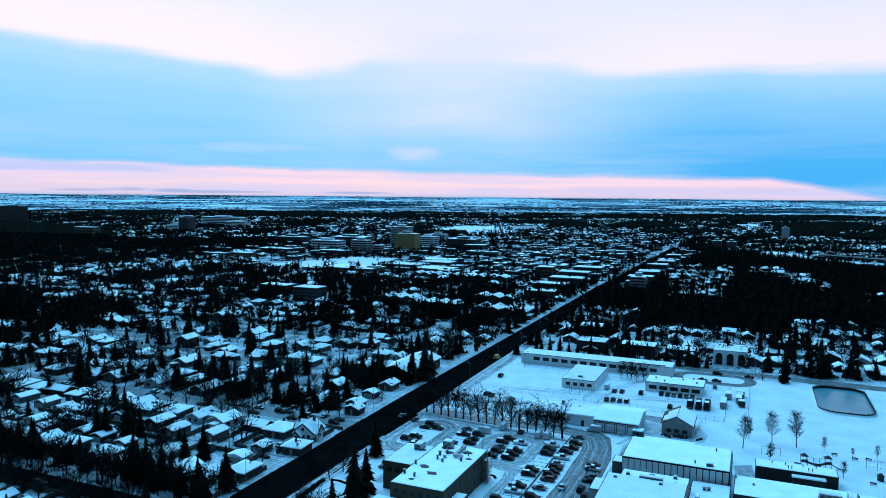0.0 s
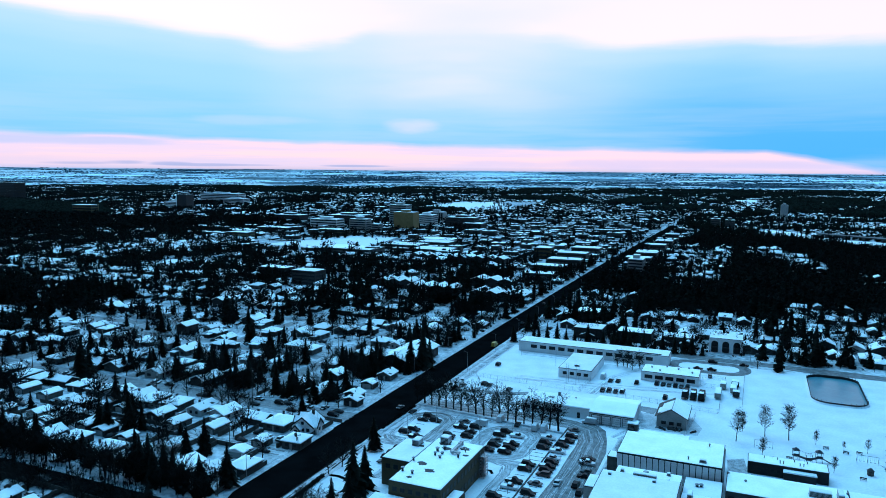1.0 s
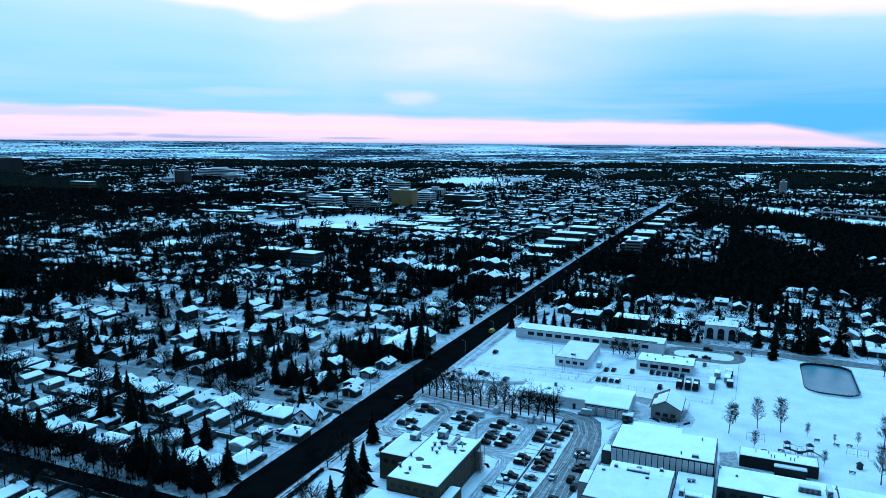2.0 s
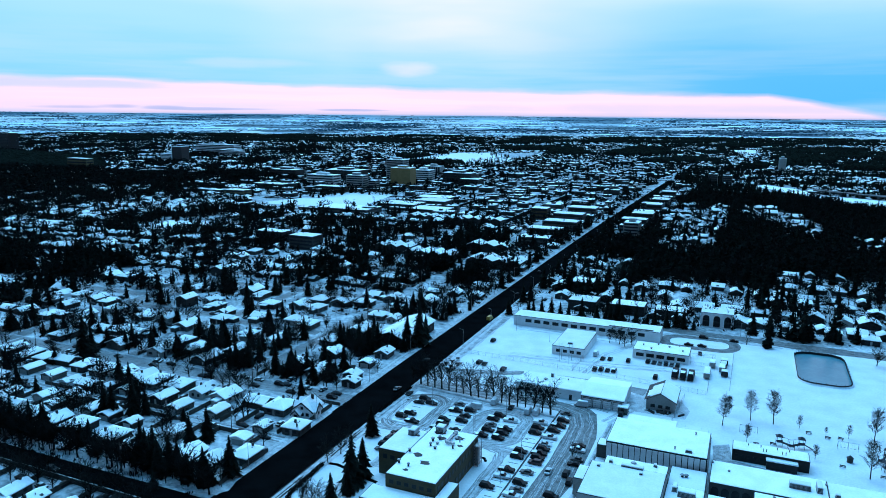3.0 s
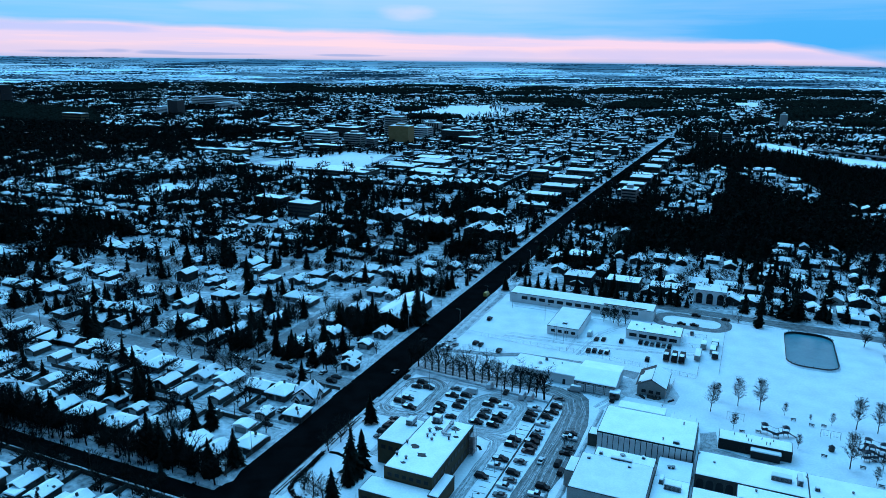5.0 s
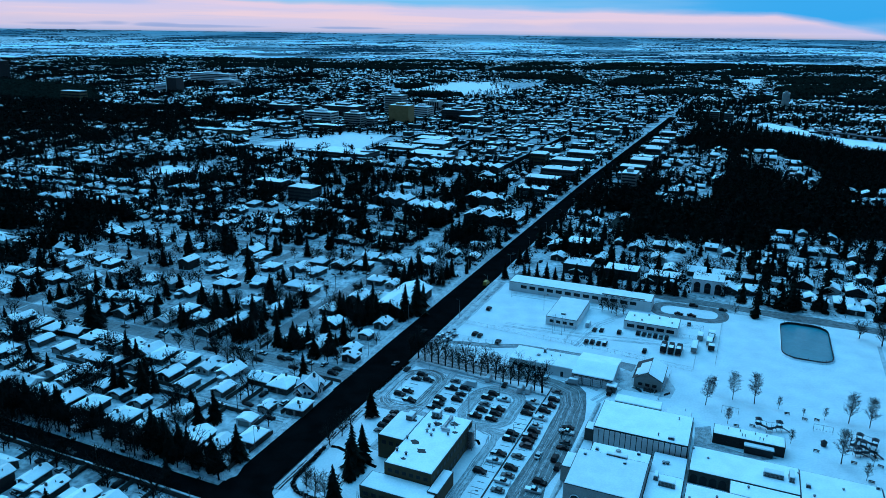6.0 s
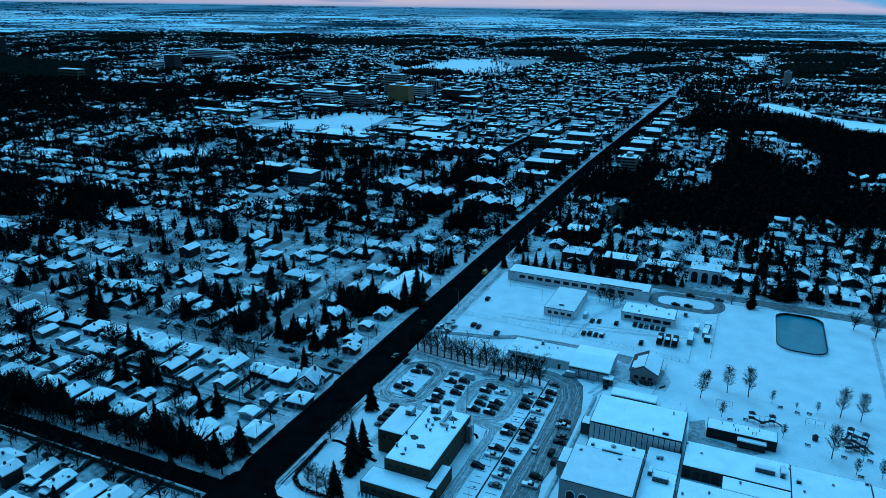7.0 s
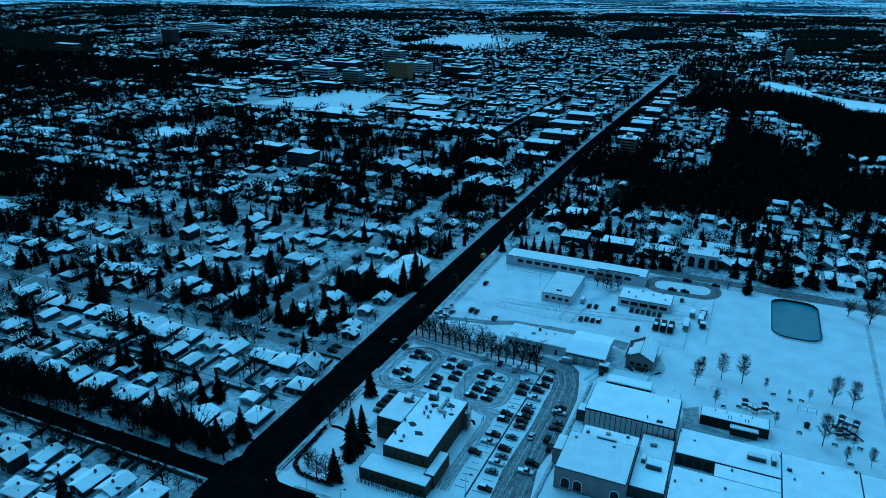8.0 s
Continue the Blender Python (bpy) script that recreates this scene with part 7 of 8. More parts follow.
for corners, n in (([(-790, 1500), (-690, 1425), (-560, 1420), (-510, 1525), (-690, 1810), (-780, 1760)], 200), ([(-112, 2000), (-48, 2120), (-12, 1890), (-85, 1800)], 90), ([(-640, 1290), (-500, 1300), (-480, 1350), (-620, 1380)], 90), ([(-574, 700), (-430, 700), (-455, 836), (-530, 834)], 14), ([(-570, 505), (-500, 505), (-505, 556), (-570, 552)], 40), ([(-930, 735), (-822, 740), (-830, 785), (-925, 780)], 40)):
    for k in range(n):
        j = rt.randrange(len(corners))
        p, q = Vector(corners[j]), Vector(corners[(j + 1) % len(corners)])
        c = p.lerp(q, rt.random())
        mid = sum((Vector(s) for s in corners), Vector((0, 0))) / len(corners)
        c = c.lerp(mid, abs(rt.gauss(0, 0.22)) - 0.08)
        rim_trees.append((c.x, c.y))
grove("clearing_trees", MINI_DENSE + MINI_SPRUCE, rim_trees, (0.9, 1.5), 5, 11, FAR_BARK, "dark trees straggling over the edges of white clearings")
bridge = thing("road_bridge", at(110, 975, 0, -33), "dark concrete road bridge over the frozen river", "bridge")
part("deck", Shape().box(-75, 75, -4, 4, 4.2, 5.6), TRIM, bridge)
part("rail", Shape().box(-75, 75, -4.2, -3.9, 5.6, 6.6), METAL, bridge)
part("rail", Shape().box(-75, 75, 3.9, 4.2, 5.6, 6.6), METAL, bridge)
for k in range(6):
    part("pier", Shape().box(-62 + k * 24, -59 + k * 24, -3.5, 3.5, -0.5, 4.2), TRIM, bridge)
part("roadway", Shape().slab(-75, 75, -3.4, 3.4, 5.6, 5.7, 0.1), STREET, bridge)

# ---- parking lot, drives and lawns ----
def ring(a0, a1, b0, b1, r, wide, z, material, label, name="pavement", category="pavement"):
    """A lane that runs round a rounded rectangle."""
    def loop(g):
        out = []
        for cx, cy, s in ((a1 - r, b1 - r, 0), (a0 + r, b1 - r, 90), (a0 + r, b0 + r, 180), (a1 - r, b0 + r, 270)):
            for k in range(7):
                an = radians(s + k * 15)
                out.append((cx + (r + g) * math.cos(an), cy + (r + g) * math.sin(an), z))
        return out
    p, q = loop(wide / 2), loop(-wide / 2)
    n = len(p)
    s = Shape().add(p + q, [(k, (k + 1) % n, n + (k + 1) % n, n + k) for k in range(n)])
    return setting(name, s, material, label, category)


def ruts(path, wide, n, material, label, z, lo=0.25, hi=0.6, seed=1, closed=False):
    """Wheel ruts that wander side by side along a path of (a, b): one thin strip each, broken here and there."""
    rnd = random.Random(seed)
    p = [Vector(q) for q in path]
    if closed:
        p.append(p[0])
    line = []
    for u, v in zip(p, p[1:]):
        m = max(1, int((v - u).length / 2.2))
        line += [u.lerp(v, j / m) for j in range(m)]
    line.append(p[-1])
    s = Shape()
    for k in range(n):
        off = (rnd.random() - 0.5) * wide
        w, sway = rnd.uniform(lo, hi), rnd.uniform(4, 16)
        prev = None
        for j, c in enumerate(line):
            t = (line[min(j + 1, len(line) - 1)] - line[max(j - 1, 0)]).normalized()
            side = Vector((-t.y, t.x))
            o = off + 0.7 * noise.noise(Vector((j * 2.2 / sway, k * 3.1, seed)))
            gone = noise.noise(Vector((j * 0.17, k * 5.7, seed + 9))) > 0.22
            half_ = w / 2 * (0.7 + 0.6 * abs(noise.noise(Vector((j * 0.5, k, seed)))))
            now = (c + side * (o - half_), c + side * (o + half_))
            if prev and not gone:
                s.add([(*prev[0], z + k * 0.0004), (*prev[1], z + k * 0.0004), (*now[1], z + k * 0.0004), (*now[0], z + k * 0.0004)], [(0, 1, 2, 3)])
            prev = now
    return setting("wheel_ruts", s, material, label, "road")


def oval(a0, a1, b0, b1, r):
    out = []
    for cx, cy, o in ((a1 - r, b1 - r, 0), (a0 + r, b1 - r, 90), (a0 + r, b0 + r, 180), (a1 - r, b0 + r, 270)):
        out += [(cx + r * math.cos(radians(o + k * 15)), cy + r * math.sin(radians(o + k * 15))) for k in range(7)]
    return out


RUTS = "dark wheel ruts in the driven snow"
ruts(oval(-118, -103.5, 204, 233, 7), 4.6, 15, SLUSH, RUTS, 0.070, seed=1, closed=True)
ruts(oval(-86.5, -70, 204.5, 230.5, 7), 4.8, 18, RUT, RUTS, 0.070, seed=2, closed=True)
ruts([(-122, 203), (-100, 202.4), (-80, 202.6), (-62, 202)], 4.2, 13, RUT, RUTS, 0.078, seed=3)
ruts([(-101.4, 203), (-101.2, 236)], 3.2, 9, RUT, RUTS, 0.084, seed=4)
ruts([(-69.6, 158), (-69.8, 180), (-69.4, 194), (-71, 200), (-78, 203)], 3.6, 11, RUT, RUTS, 0.084, seed=5)
ruts([(-103.4, 176), (-103, 190), (-104, 199), (-110, 204)], 4.5, 9, RUT, RUTS, 0.084, seed=6)
ruts([(-123, 238.2), (-105, 236), (-88, 234.4), (-70, 232.8)], 3.0, 6, LANE, RUTS, 0.074, seed=7)
ruts([(-50.6, 62), (-50.6, 150), (-50.6, 215), (-51.8, 230), (-55, 239), (-62, 243), (-75, 244.2), (-90, 243.4), (-121, 246)], 8.5, 30, SLUSH, RUTS, 0.088, 0.2, 0.7, seed=8)
ruts([(-50.6, 62), (-50.6, 150), (-50.6, 215), (-51.8, 230), (-55, 239), (-62, 243), (-75, 244.2), (-90, 243.4), (-121, 246)], 9.5, 12, RUT, "pale ridges of snow between the ruts", 0.102, 0.2, 0.6, seed=9)
ruts([(-120, 262), (-96, 266.4), (-86, 271), (-60, 272), (-44, 270.8)], 3.2, 9, RUT, RUTS, 0.076, seed=10)
ruts([(-46, 236), (-42, 246), (-38, 254), (-36, 264)], 5, 12, LANE, RUTS, 0.05, seed=11)
ruts([(-46, 244), (-56, 247), (-45, 250), (-40, 258)], 5, 9, RUT, RUTS, 0.066, seed=12)
ruts([(-118, 361), (-42, 356), (34, 350), (160, 334)], 5.0, 12, SLUSH, RUTS, 0.072, seed=14)
ruts([(-110, 330), (-70, 328), (-45, 326)], 5.0, 7, LANE, "faint tyre tracks in the school's snow", 0.045, seed=15)
ruts([(-100, 290), (-62, 292), (-30, 297), (-18, 300)], 7.0, 9, LANE, "faint tyre tracks in the compound's snow", 0.045, seed=16)
ruts([(-64, 280), (-60, 308), (-50, 326)], 4.0, 7, LANE, "faint tyre tracks in the compound's snow", 0.049, seed=17)
ruts([(-118.8, 240), (-118.6, 300), (-118.8, 340)], 2.0, 3, LANE, "trodden line beside the avenue", 0.045, seed=18)
TRACK = "wheel-rutted lane of driven snow in the parking lot"
ring(-118, -103.5, 204, 233, 7, 4.2, 0.040, LANE, TRACK)
ring(-86.5, -70, 204.5, 230.5, 7, 4.4, 0.044, LANE, TRACK)
for a0, a1, b0, b1, z in ((-124, -60, 200.5, 204.5, 0.048), (-103, -99.8, 206, 236, 0.052), (-71, -68.4, 160, 201, 0.052), (-124, -96, 236.2, 239, 0.034), (-106, -100.5, 176, 201, 0.05)):
    setting("pavement", Shape().box(a0, a1, b0, b1, -0.1, z), LANE, TRACK, "pavement")
for a0, a1, b0, b1, z in ((-62.5, -43.6, 247.0, 247.9, 0.03),):
    patch([(a0, b0), (a1, b0), (a1, b1), (a0, b1)], z, LANE, "slushy service lane churned by tyres", "road", "road")
patch([(-56.2, 60), (-45, 60), (-45.3, 222), (-47.3, 233), (-49.3, 241), (-53, 245.2), (-60, 245.9), (-70, 246.8), (-86, 245.2), (-122, 247.5), (-122, 243.9), (-86, 240.9), (-70.5, 242.2), (-61, 240), (-57, 236.5), (-56, 230)], 0.06, CHURN, "dark churned service lane curving past the garages", "road", "road")
patch([(-121, 260.5), (-95, 264.8), (-85, 269.6), (-60, 270.4), (-45, 268.6), (-37, 265), (-36, 272), (-45, 273), (-60, 273.6), (-86, 272.8), (-96, 268.4), (-121, 263.6)], 0.05, STREET, "packed track behind the works building", "road", "road")
patch([(-37, 249), (-20, 249), (-19, 257), (-24, 268), (-37, 270), (-42, 262), (-41, 252)], 0.032, LANE, "trampled snow round the barn", "snow")
patch([(-9.6, 231.9), (-4.8, 234.9), (-3.6, 227.6), (-3.4, 223.6), (6.2, 221.6), (16.5, 222.6), (8.5, 217.0), (-8.6, 219.5)], 0.034, RUT, "trampled slushy snow beside the portable classroom", "snow")
patch([(-118, 357), (-42, 352), (34, 346), (160, 330), (160, 338), (34, 354), (-42, 360), (-118, 365)], 0.05, CHURN, "dark slushy street behind the playing field", "road", "road")
ring(-39, -8, 331, 347, 7, 5.0, 0.056, CHURN, "looped snowy driveway", "road", "road")
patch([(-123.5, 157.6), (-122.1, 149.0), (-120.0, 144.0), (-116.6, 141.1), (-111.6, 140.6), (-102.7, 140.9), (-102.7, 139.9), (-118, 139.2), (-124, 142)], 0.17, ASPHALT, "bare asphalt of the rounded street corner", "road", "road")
patch([(-139.2, 160.7), (-136.9, 151.6), (-135.4, 146.6), (-137.6, 143.3), (-143.0, 142.9), (-150.1, 142.9), (-150, 150), (-140, 161)], 0.15, RIDGE, "rounded snowy corner of the pavement", "pavement", "pavement")
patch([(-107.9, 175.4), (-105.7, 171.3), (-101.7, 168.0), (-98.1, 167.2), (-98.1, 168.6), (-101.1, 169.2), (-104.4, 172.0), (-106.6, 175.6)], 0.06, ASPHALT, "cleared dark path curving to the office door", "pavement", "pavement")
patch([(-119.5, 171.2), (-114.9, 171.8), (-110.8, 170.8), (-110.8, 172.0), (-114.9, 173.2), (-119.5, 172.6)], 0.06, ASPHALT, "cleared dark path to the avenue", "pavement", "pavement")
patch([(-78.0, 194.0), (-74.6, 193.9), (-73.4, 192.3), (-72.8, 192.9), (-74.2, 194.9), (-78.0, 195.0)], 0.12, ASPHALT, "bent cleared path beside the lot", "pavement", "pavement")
setting("pavement", Shape().box(54, 55.6, 200, 330, -0.1, 0.05), LANE, "trodden path across the playing field", "pavement")
# painted stall lines showing through
for a0, b0, b1 in ((-112, 208, 231), (-97, 206, 234), (-91.5, 206, 234), (-81, 206, 228), (-75, 206, 228), (-65, 160, 229), (-59, 160, 238)):
    s = Shape()
    k = b0
    rnd = random.Random(int(a0))
    while k < b1:
        lo, hi = rnd.uniform(-2.6, -1.2), rnd.uniform(0.8, 2.6)
        s.box(a0 + lo, a0 + hi, k + 1.45, k + 1.72, 0.0, 0.066)
        k += 3.05
    tagged(setting("stall_lines", s, SLUSH, "snow-packed stall lines of the parking lot", "pavement"))
setting("kerb", Shape().box(-62.4, -61.9, 158, 240, -0.1, 0.16), TRIM, "dark kerb between parking rows", "kerb")
setting("kerb", Shape().box(-43.9, -43.4, 160, 236, -0.1, 0.25), CONCRETE, "kerb of the service lane", "kerb")
# ploughed banks round the lot, as low rough ridges
for a0, b0, a1, b1, w, h in ((-120.5, 210, -120.5, 238, 1.6, 0.6), (-122, 240.3, -62, 232.6, 1.4, 0.5), (-118, 208, -100, 206.4, 1.2, 0.3), (-43, 165, -43, 235, 1.8, 0.7), (-111, 141.4, -60, 141.2, 1.5, 0.26), (-139.4, 151, -139.0, 146.5, 1.5, 0.26), (-139.0, 146.5, -142.5, 142.4, 1.5, 0.26), (-142.5, 142.4, -330, 142.2, 1.8, 0.4), (-330, 132.8, -142, 132.8, 1.4, 0.3), (-142, 132.8, -138.6, 128, 1.4, 0.3)):
    s = Shape()
    n = 26
    rows = []
    for k in range(n + 1):
        f = k / n
        c = Vector((a0 + (a1 - a0) * f, b0 + (b1 - b0) * f, 0))
        side = Vector((b1 - b0, a0 - a1, 0)).normalized() * w * (0.8 + 0.4 * noise.noise(c * 0.6))
        top = h * (0.7 + 0.8 * abs(noise.noise(c * 0.9)))
        rows += [c - side * 0.5, c - side * 0.15 + Vector((0, 0, top)), c + side * 0.2 + Vector((0, 0, top * 0.9)), c + side * 0.5]
    s.add(rows, [(4 * k + j, 4 * k + j + 1, 4 * k + j + 5, 4 * k + j + 4) for k in range(n) for j in range(3)])
    setting("snow_bank", s, RIDGE, "ploughed bank of rough snow", "snow bank")

# hockey rink
e = thing("hockey_rink", at(26.4, 322), "outdoor ice rink with dark boards in the snow", "rink")
def rounded(w, d, r, n=6):
    out = []
    for cx, cy, s in ((w / 2 - r, d / 2 - r, 0), (-w / 2 + r, d / 2 - r, 90), (-w / 2 + r, -d / 2 + r, 180), (w / 2 - r, -d / 2 + r, 270)):
        out += [(cx + r * math.cos(radians(s + k * 90 / n)), cy + r * math.sin(radians(s + k * 90 / n))) for k in range(n + 1)]
    return out
p = rounded(20, 42, 6.5)
n = len(p)
part("ice", Shape().add([(x, y, 0.06) for x, y in p] + [(x, y, -0.1) for x, y in p], [tuple(range(n))] + [(k, n + k, n + (k + 1) % n, (k + 1) % n) for k in range(n)]), ICE, e)
for k in range(n):
    (x0, y0), (x1, y1) = p[k], p[(k + 1) % n]
    L = math.hypot(x1 - x0, y1 - y0)
    if L < 0.05:
        continue
    m = max(1, int(L / 3))
    for j in range(m):
        q0, q1 = Vector((x0, y0, 0)).lerp(Vector((x1, y1, 0)), j / m), Vector((x0, y0, 0)).lerp(Vector((x1, y1, 0)), (j + 1) / m)
        o = Vector((q1.y - q0.y, q0.x - q1.x, 0)).normalized() * 0.12
        up = Vector((0, 0, 1.15))
        part("board", Shape().add([q0, q1, q1 + up, q0 + up, q0 + o, q1 + o, q1 + o + up, q0 + o + up], [(0, 1, 2, 3), (5, 4, 7, 6), (3, 2, 6, 7), (0, 3, 7, 4), (1, 5, 6, 2)]), TRIM, e)
        part("snow_lip", Shape().add([q0 + o, q1 + o, q1 + o * 7, q0 + o * 7, q0 + o + up * 0.55, q1 + o + up * 0.55], [(4, 5, 2, 3), (0, 3, 4), (1, 5, 2)]), SNOW, e)
        part("post", Shape().box(q0.x + o.x - 0.07, q0.x + o.x + 0.07, q0.y + o.y - 0.07, q0.y + o.y + 0.07, 0, 1.7), WOODEN, e)

# ---- fences ----
def wire_fence(a0, b0, a1, b1, h=1.8):
    """Chain-link fence: posts, two rails and thin wires."""
    e = thing("wire_fence", at(a0, b0), "grey chain-link fence standing in snow", "fence", "chain-link fences")
    v = Vector((a1 - a0, b1 - b0, 0))
    n = max(2, int(v.length / 3.2))
    for k in range(n + 1):
        p = v * (k / n)
        part("post", Shape().tube((p.x, p.y, 0), (p.x, p.y, h + 0.1), 0.05, 0.05, 5), METAL, e)
    part("rail", Shape().tube((0, 0, h), (v.x, v.y, h), 0.03, 0.03, 4), METAL, e)
    part("rail", Shape().tube((0, 0, 0.15), (v.x, v.y, 0.15), 0.02, 0.02, 4), METAL, e)
    s = Shape()
    for k in range(1, 8):
        s.tube((0, 0, h * k / 8), (v.x, v.y, h * k / 8), 0.009, 0.009, 3, cap=False)
    part("mesh", s, METAL, e)


wire_fence(-122.7, 285.0, -69, 282.2), wire_fence(-69, 282.2, -14.9, 276), wire_fence(-14.9, 276, -15.2, 320), wire_fence(-69, 282.2, -67.8, 298), wire_fence(-118.4, 285, -118.8, 341)
wire_fence(-7.2, 283, -6.8, 348), wire_fence(-15.2, 320, -24.5, 318), wire_fence(-120, 268, -62, 268.6), wire_fence(-24, 243, -21.8, 270), wire_fence(-24.2, 307, -15.2, 307)


def board_fence(a0, b0, a1, b1, h=1.7, label="dark weathered board fence"):
    e = thing("board_fence", at(a0, b0), label, "fence", "yard fences")
    v = Vector((a1 - a0, b1 - b0, 0))
    n = max(1, int(v.length / 4.8))
    s = v.normalized().cross(Vector((0, 0, 1))) * 0.06
    for k in range(n):
        p, q = v * (k / n), v * ((k + 0.97) / n)
        pts = [p - s, q - s, q + s, p + s]
        part("panel", Shape().add([*pts, *(x + Vector((0, 0, h)) for x in pts)], [(0, 1, 5, 4), (1, 2, 6, 5), (2, 3, 7, 6), (3, 0, 4, 7), (4, 5, 6, 7)]), WOODEN, e)
        part("post", Shape().box(p.x - 0.08, p.x + 0.08, p.y - 0.08, p.y + 0.08, 0, h + 0.12), WOODEN, e)


board_fence(-235, 131.2, -142, 130.9)
for a in (-206, -193.5, -181.6, -171, -162, -152.6):
    board_fence(a, 130.7, a + 0.4, 121)
for a in (-148.5, -166, -173.5, -187.8, -200.5, -213, -229.5, -245.5, -257):
    board_fence(a, 163.5, a, 177.2), board_fence(a + 3, 182.3, a + 3, 195)
board_fence(-250, 177.2, -213, 177.2), board_fence(-200, 177.2, -186, 177.2), board_fence(-172, 177.2, -157, 177.2)
board_fence(-139.8, 158, -140.0, 171, 1.5), board_fence(-140.8, 192, -141.2, 210, 1.6), board_fence(-152, 211.6, -139, 211.6, 1.3)
board_fence(-139.6, 147.4, -139.7, 157), board_fence(-230, 182.3, -215, 182.3), board_fence(-205, 182.3, -195, 182.3), board_fence(-262, 182.3, -244, 182.3)
for a in (-160, -172, -188, -201, -212, -225, -233, -244, -256, -268):
    board_fence(a, 224, a, 233, 1.4)

# ---- poles and lamps ----
def utility_pole(a, b, h=9.0, arm=True):
    e = thing("utility_pole", at(a, b), "dark wooden utility pole with a crossarm", "utility pole", "utility poles")
    part("shaft", Shape().tube((0, 0, -0.1), (0, 0, h), 0.16, 0.1, 6), WOODEN, e)
    if arm:
        part("crossarm", Shape().box(-1.1, 1.1, -0.06, 0.06, h - 0.9, h - 0.75), WOODEN, e)
        part("transformer", Shape().tube((0.3, 0.1, h - 2.4), (0.3, 0.1, h - 1.5), 0.24, 0.24, 7), METAL, e)
    return e


def lamp_post(a, b, h=8.0, turn=0.0):
    e = thing("street_lamp", at(a, b, 0, turn), "grey metal lamp post with a short arm", "street lamp", "lamp posts")
    part("post", Shape().tube((0, 0, -0.1), (0, 0, h), 0.1, 0.06, 6), METAL, e)
    part("arm", Shape().tube((0, 0, h - 0.1), (1.5, 0, h + 0.2), 0.05, 0.04, 5), METAL, e)
    part("lamp_head", Shape().box(1.2, 2.0, -0.16, 0.16, h + 0.1, h + 0.3), TRIM, e)


for row in ((-173, 141.8, 10), (-178.5, 132.0, 9), (-138.7, 147.3, 7), (-134.5, 126.2, 8), (-152.3, 211.4, 9), (-138.5, 183.9, 6), (-253.9, 211.6, 11), (-230.4, 211.8, 9), (-206, 211.8, 9), (-308.3, 211.8, 9), (-280, 211.8, 9), (-180, 211.8, 9)):
    utility_pole(*row)
for k in range(6):
    utility_pole(-160 - k * 30, 176.4, 8.5)
    utility_pole(-150 - k * 36, 311, 9)
    utility_pole(-197, 232 + k * 33, 9)
for row in ((-77.8, 224.4, 10.3), (-111.1, 209.8, 7.4, 40), (-63.1, 197.1, 7.7), (-64.4, 181.9, 5), (-61.8, 157.6, 8.9), (-107, 224.7, 8.9, 180), (-106.7, 141.6, 6.2), (-94.3, 141, 5), (-6.4, 354.9, 7.5), (-88.3, 314.5, 8.2), (-108.6, 325.4, 7.9)):
    lamp_post(*row)
for k in range(14):
    b = 160 + k * 38
    lamp_post(avenue(b) - 9.6, b, 9.0, 0)
    if b > 250:
        lamp_post(avenue(b) + 9.4, b + 16, 9.0, 180)
for a, b, h in ((-76.7, 289.5, 8.8), (-76.6, 292.8, 8.0), (-72.3, 288.9, 9.1), (-72.2, 293.4, 7.2)):
    e = thing("flagpole", at(a, b), "slender bare flagpole in the snow", "flagpole", "flagpoles of the annexe")
    part("pole", Shape().tube((0, 0, -0.1), (0, 0, h), 0.09, 0.05, 6), METAL, e)
    part("finial", Shape().tube((0, 0, h), (0, 0, h + 0.16), 0.09, 0.03, 6), METAL, e)
e = thing("lattice_mast", at(-82.1, 204.7), "slim steel lattice mast in the parking lot", "mast")
for k in range(3):
    an = k * 2.094
    part("leg", Shape().tube((0.45 * math.cos(an), 0.45 * math.sin(an), 0), (0.3 * math.cos(an), 0.3 * math.sin(an), 13), 0.05, 0.04, 4), METAL, e)
for k in range(13):
    s = Shape()
    for j in range(3):
        a0, a1 = j * 2.094, (j + 1) * 2.094
        s.tube((0.42 * math.cos(a0), 0.42 * math.sin(a0), k), (0.4 * math.cos(a1), 0.4 * math.sin(a1), k + 1), 0.025, 0.025, 3, cap=False)
    part("brace", s, METAL, e)

# ---- playground ----
def swing_frame(a, b, w, turn=0):
    e = thing("swing_set", at(a, b, 0, turn), "metal swing frame on the snowy playground", "swing set", "swing sets")
    for x in (-w / 2, 0, w / 2):
        part("leg", Shape().tube((x, -0.8, 0), (x, 0, 2.5), 0.06, 0.06, 5), METAL, e)
        part("leg", Shape().tube((x, 0.8, 0), (x, 0, 2.5), 0.06, 0.06, 5), METAL, e)
    part("top_bar", Shape().tube((-w / 2, 0, 2.5), (w / 2, 0, 2.5), 0.06, 0.06, 5), METAL, e)
    for x in (-w * 0.34, -w * 0.16, w * 0.16, w * 0.34):
        seat = part("seat", Shape().box(x - 0.25, x + 0.25, -0.1, 0.1, 0.5, 0.56), PLASTIC, e)
        for o in (-0.22, 0.22):
            part("chain", Shape().tube((x + o, 0, 0.55), (x + o, 0, 2.5), 0.015, 0.015, 3), METAL, seat)


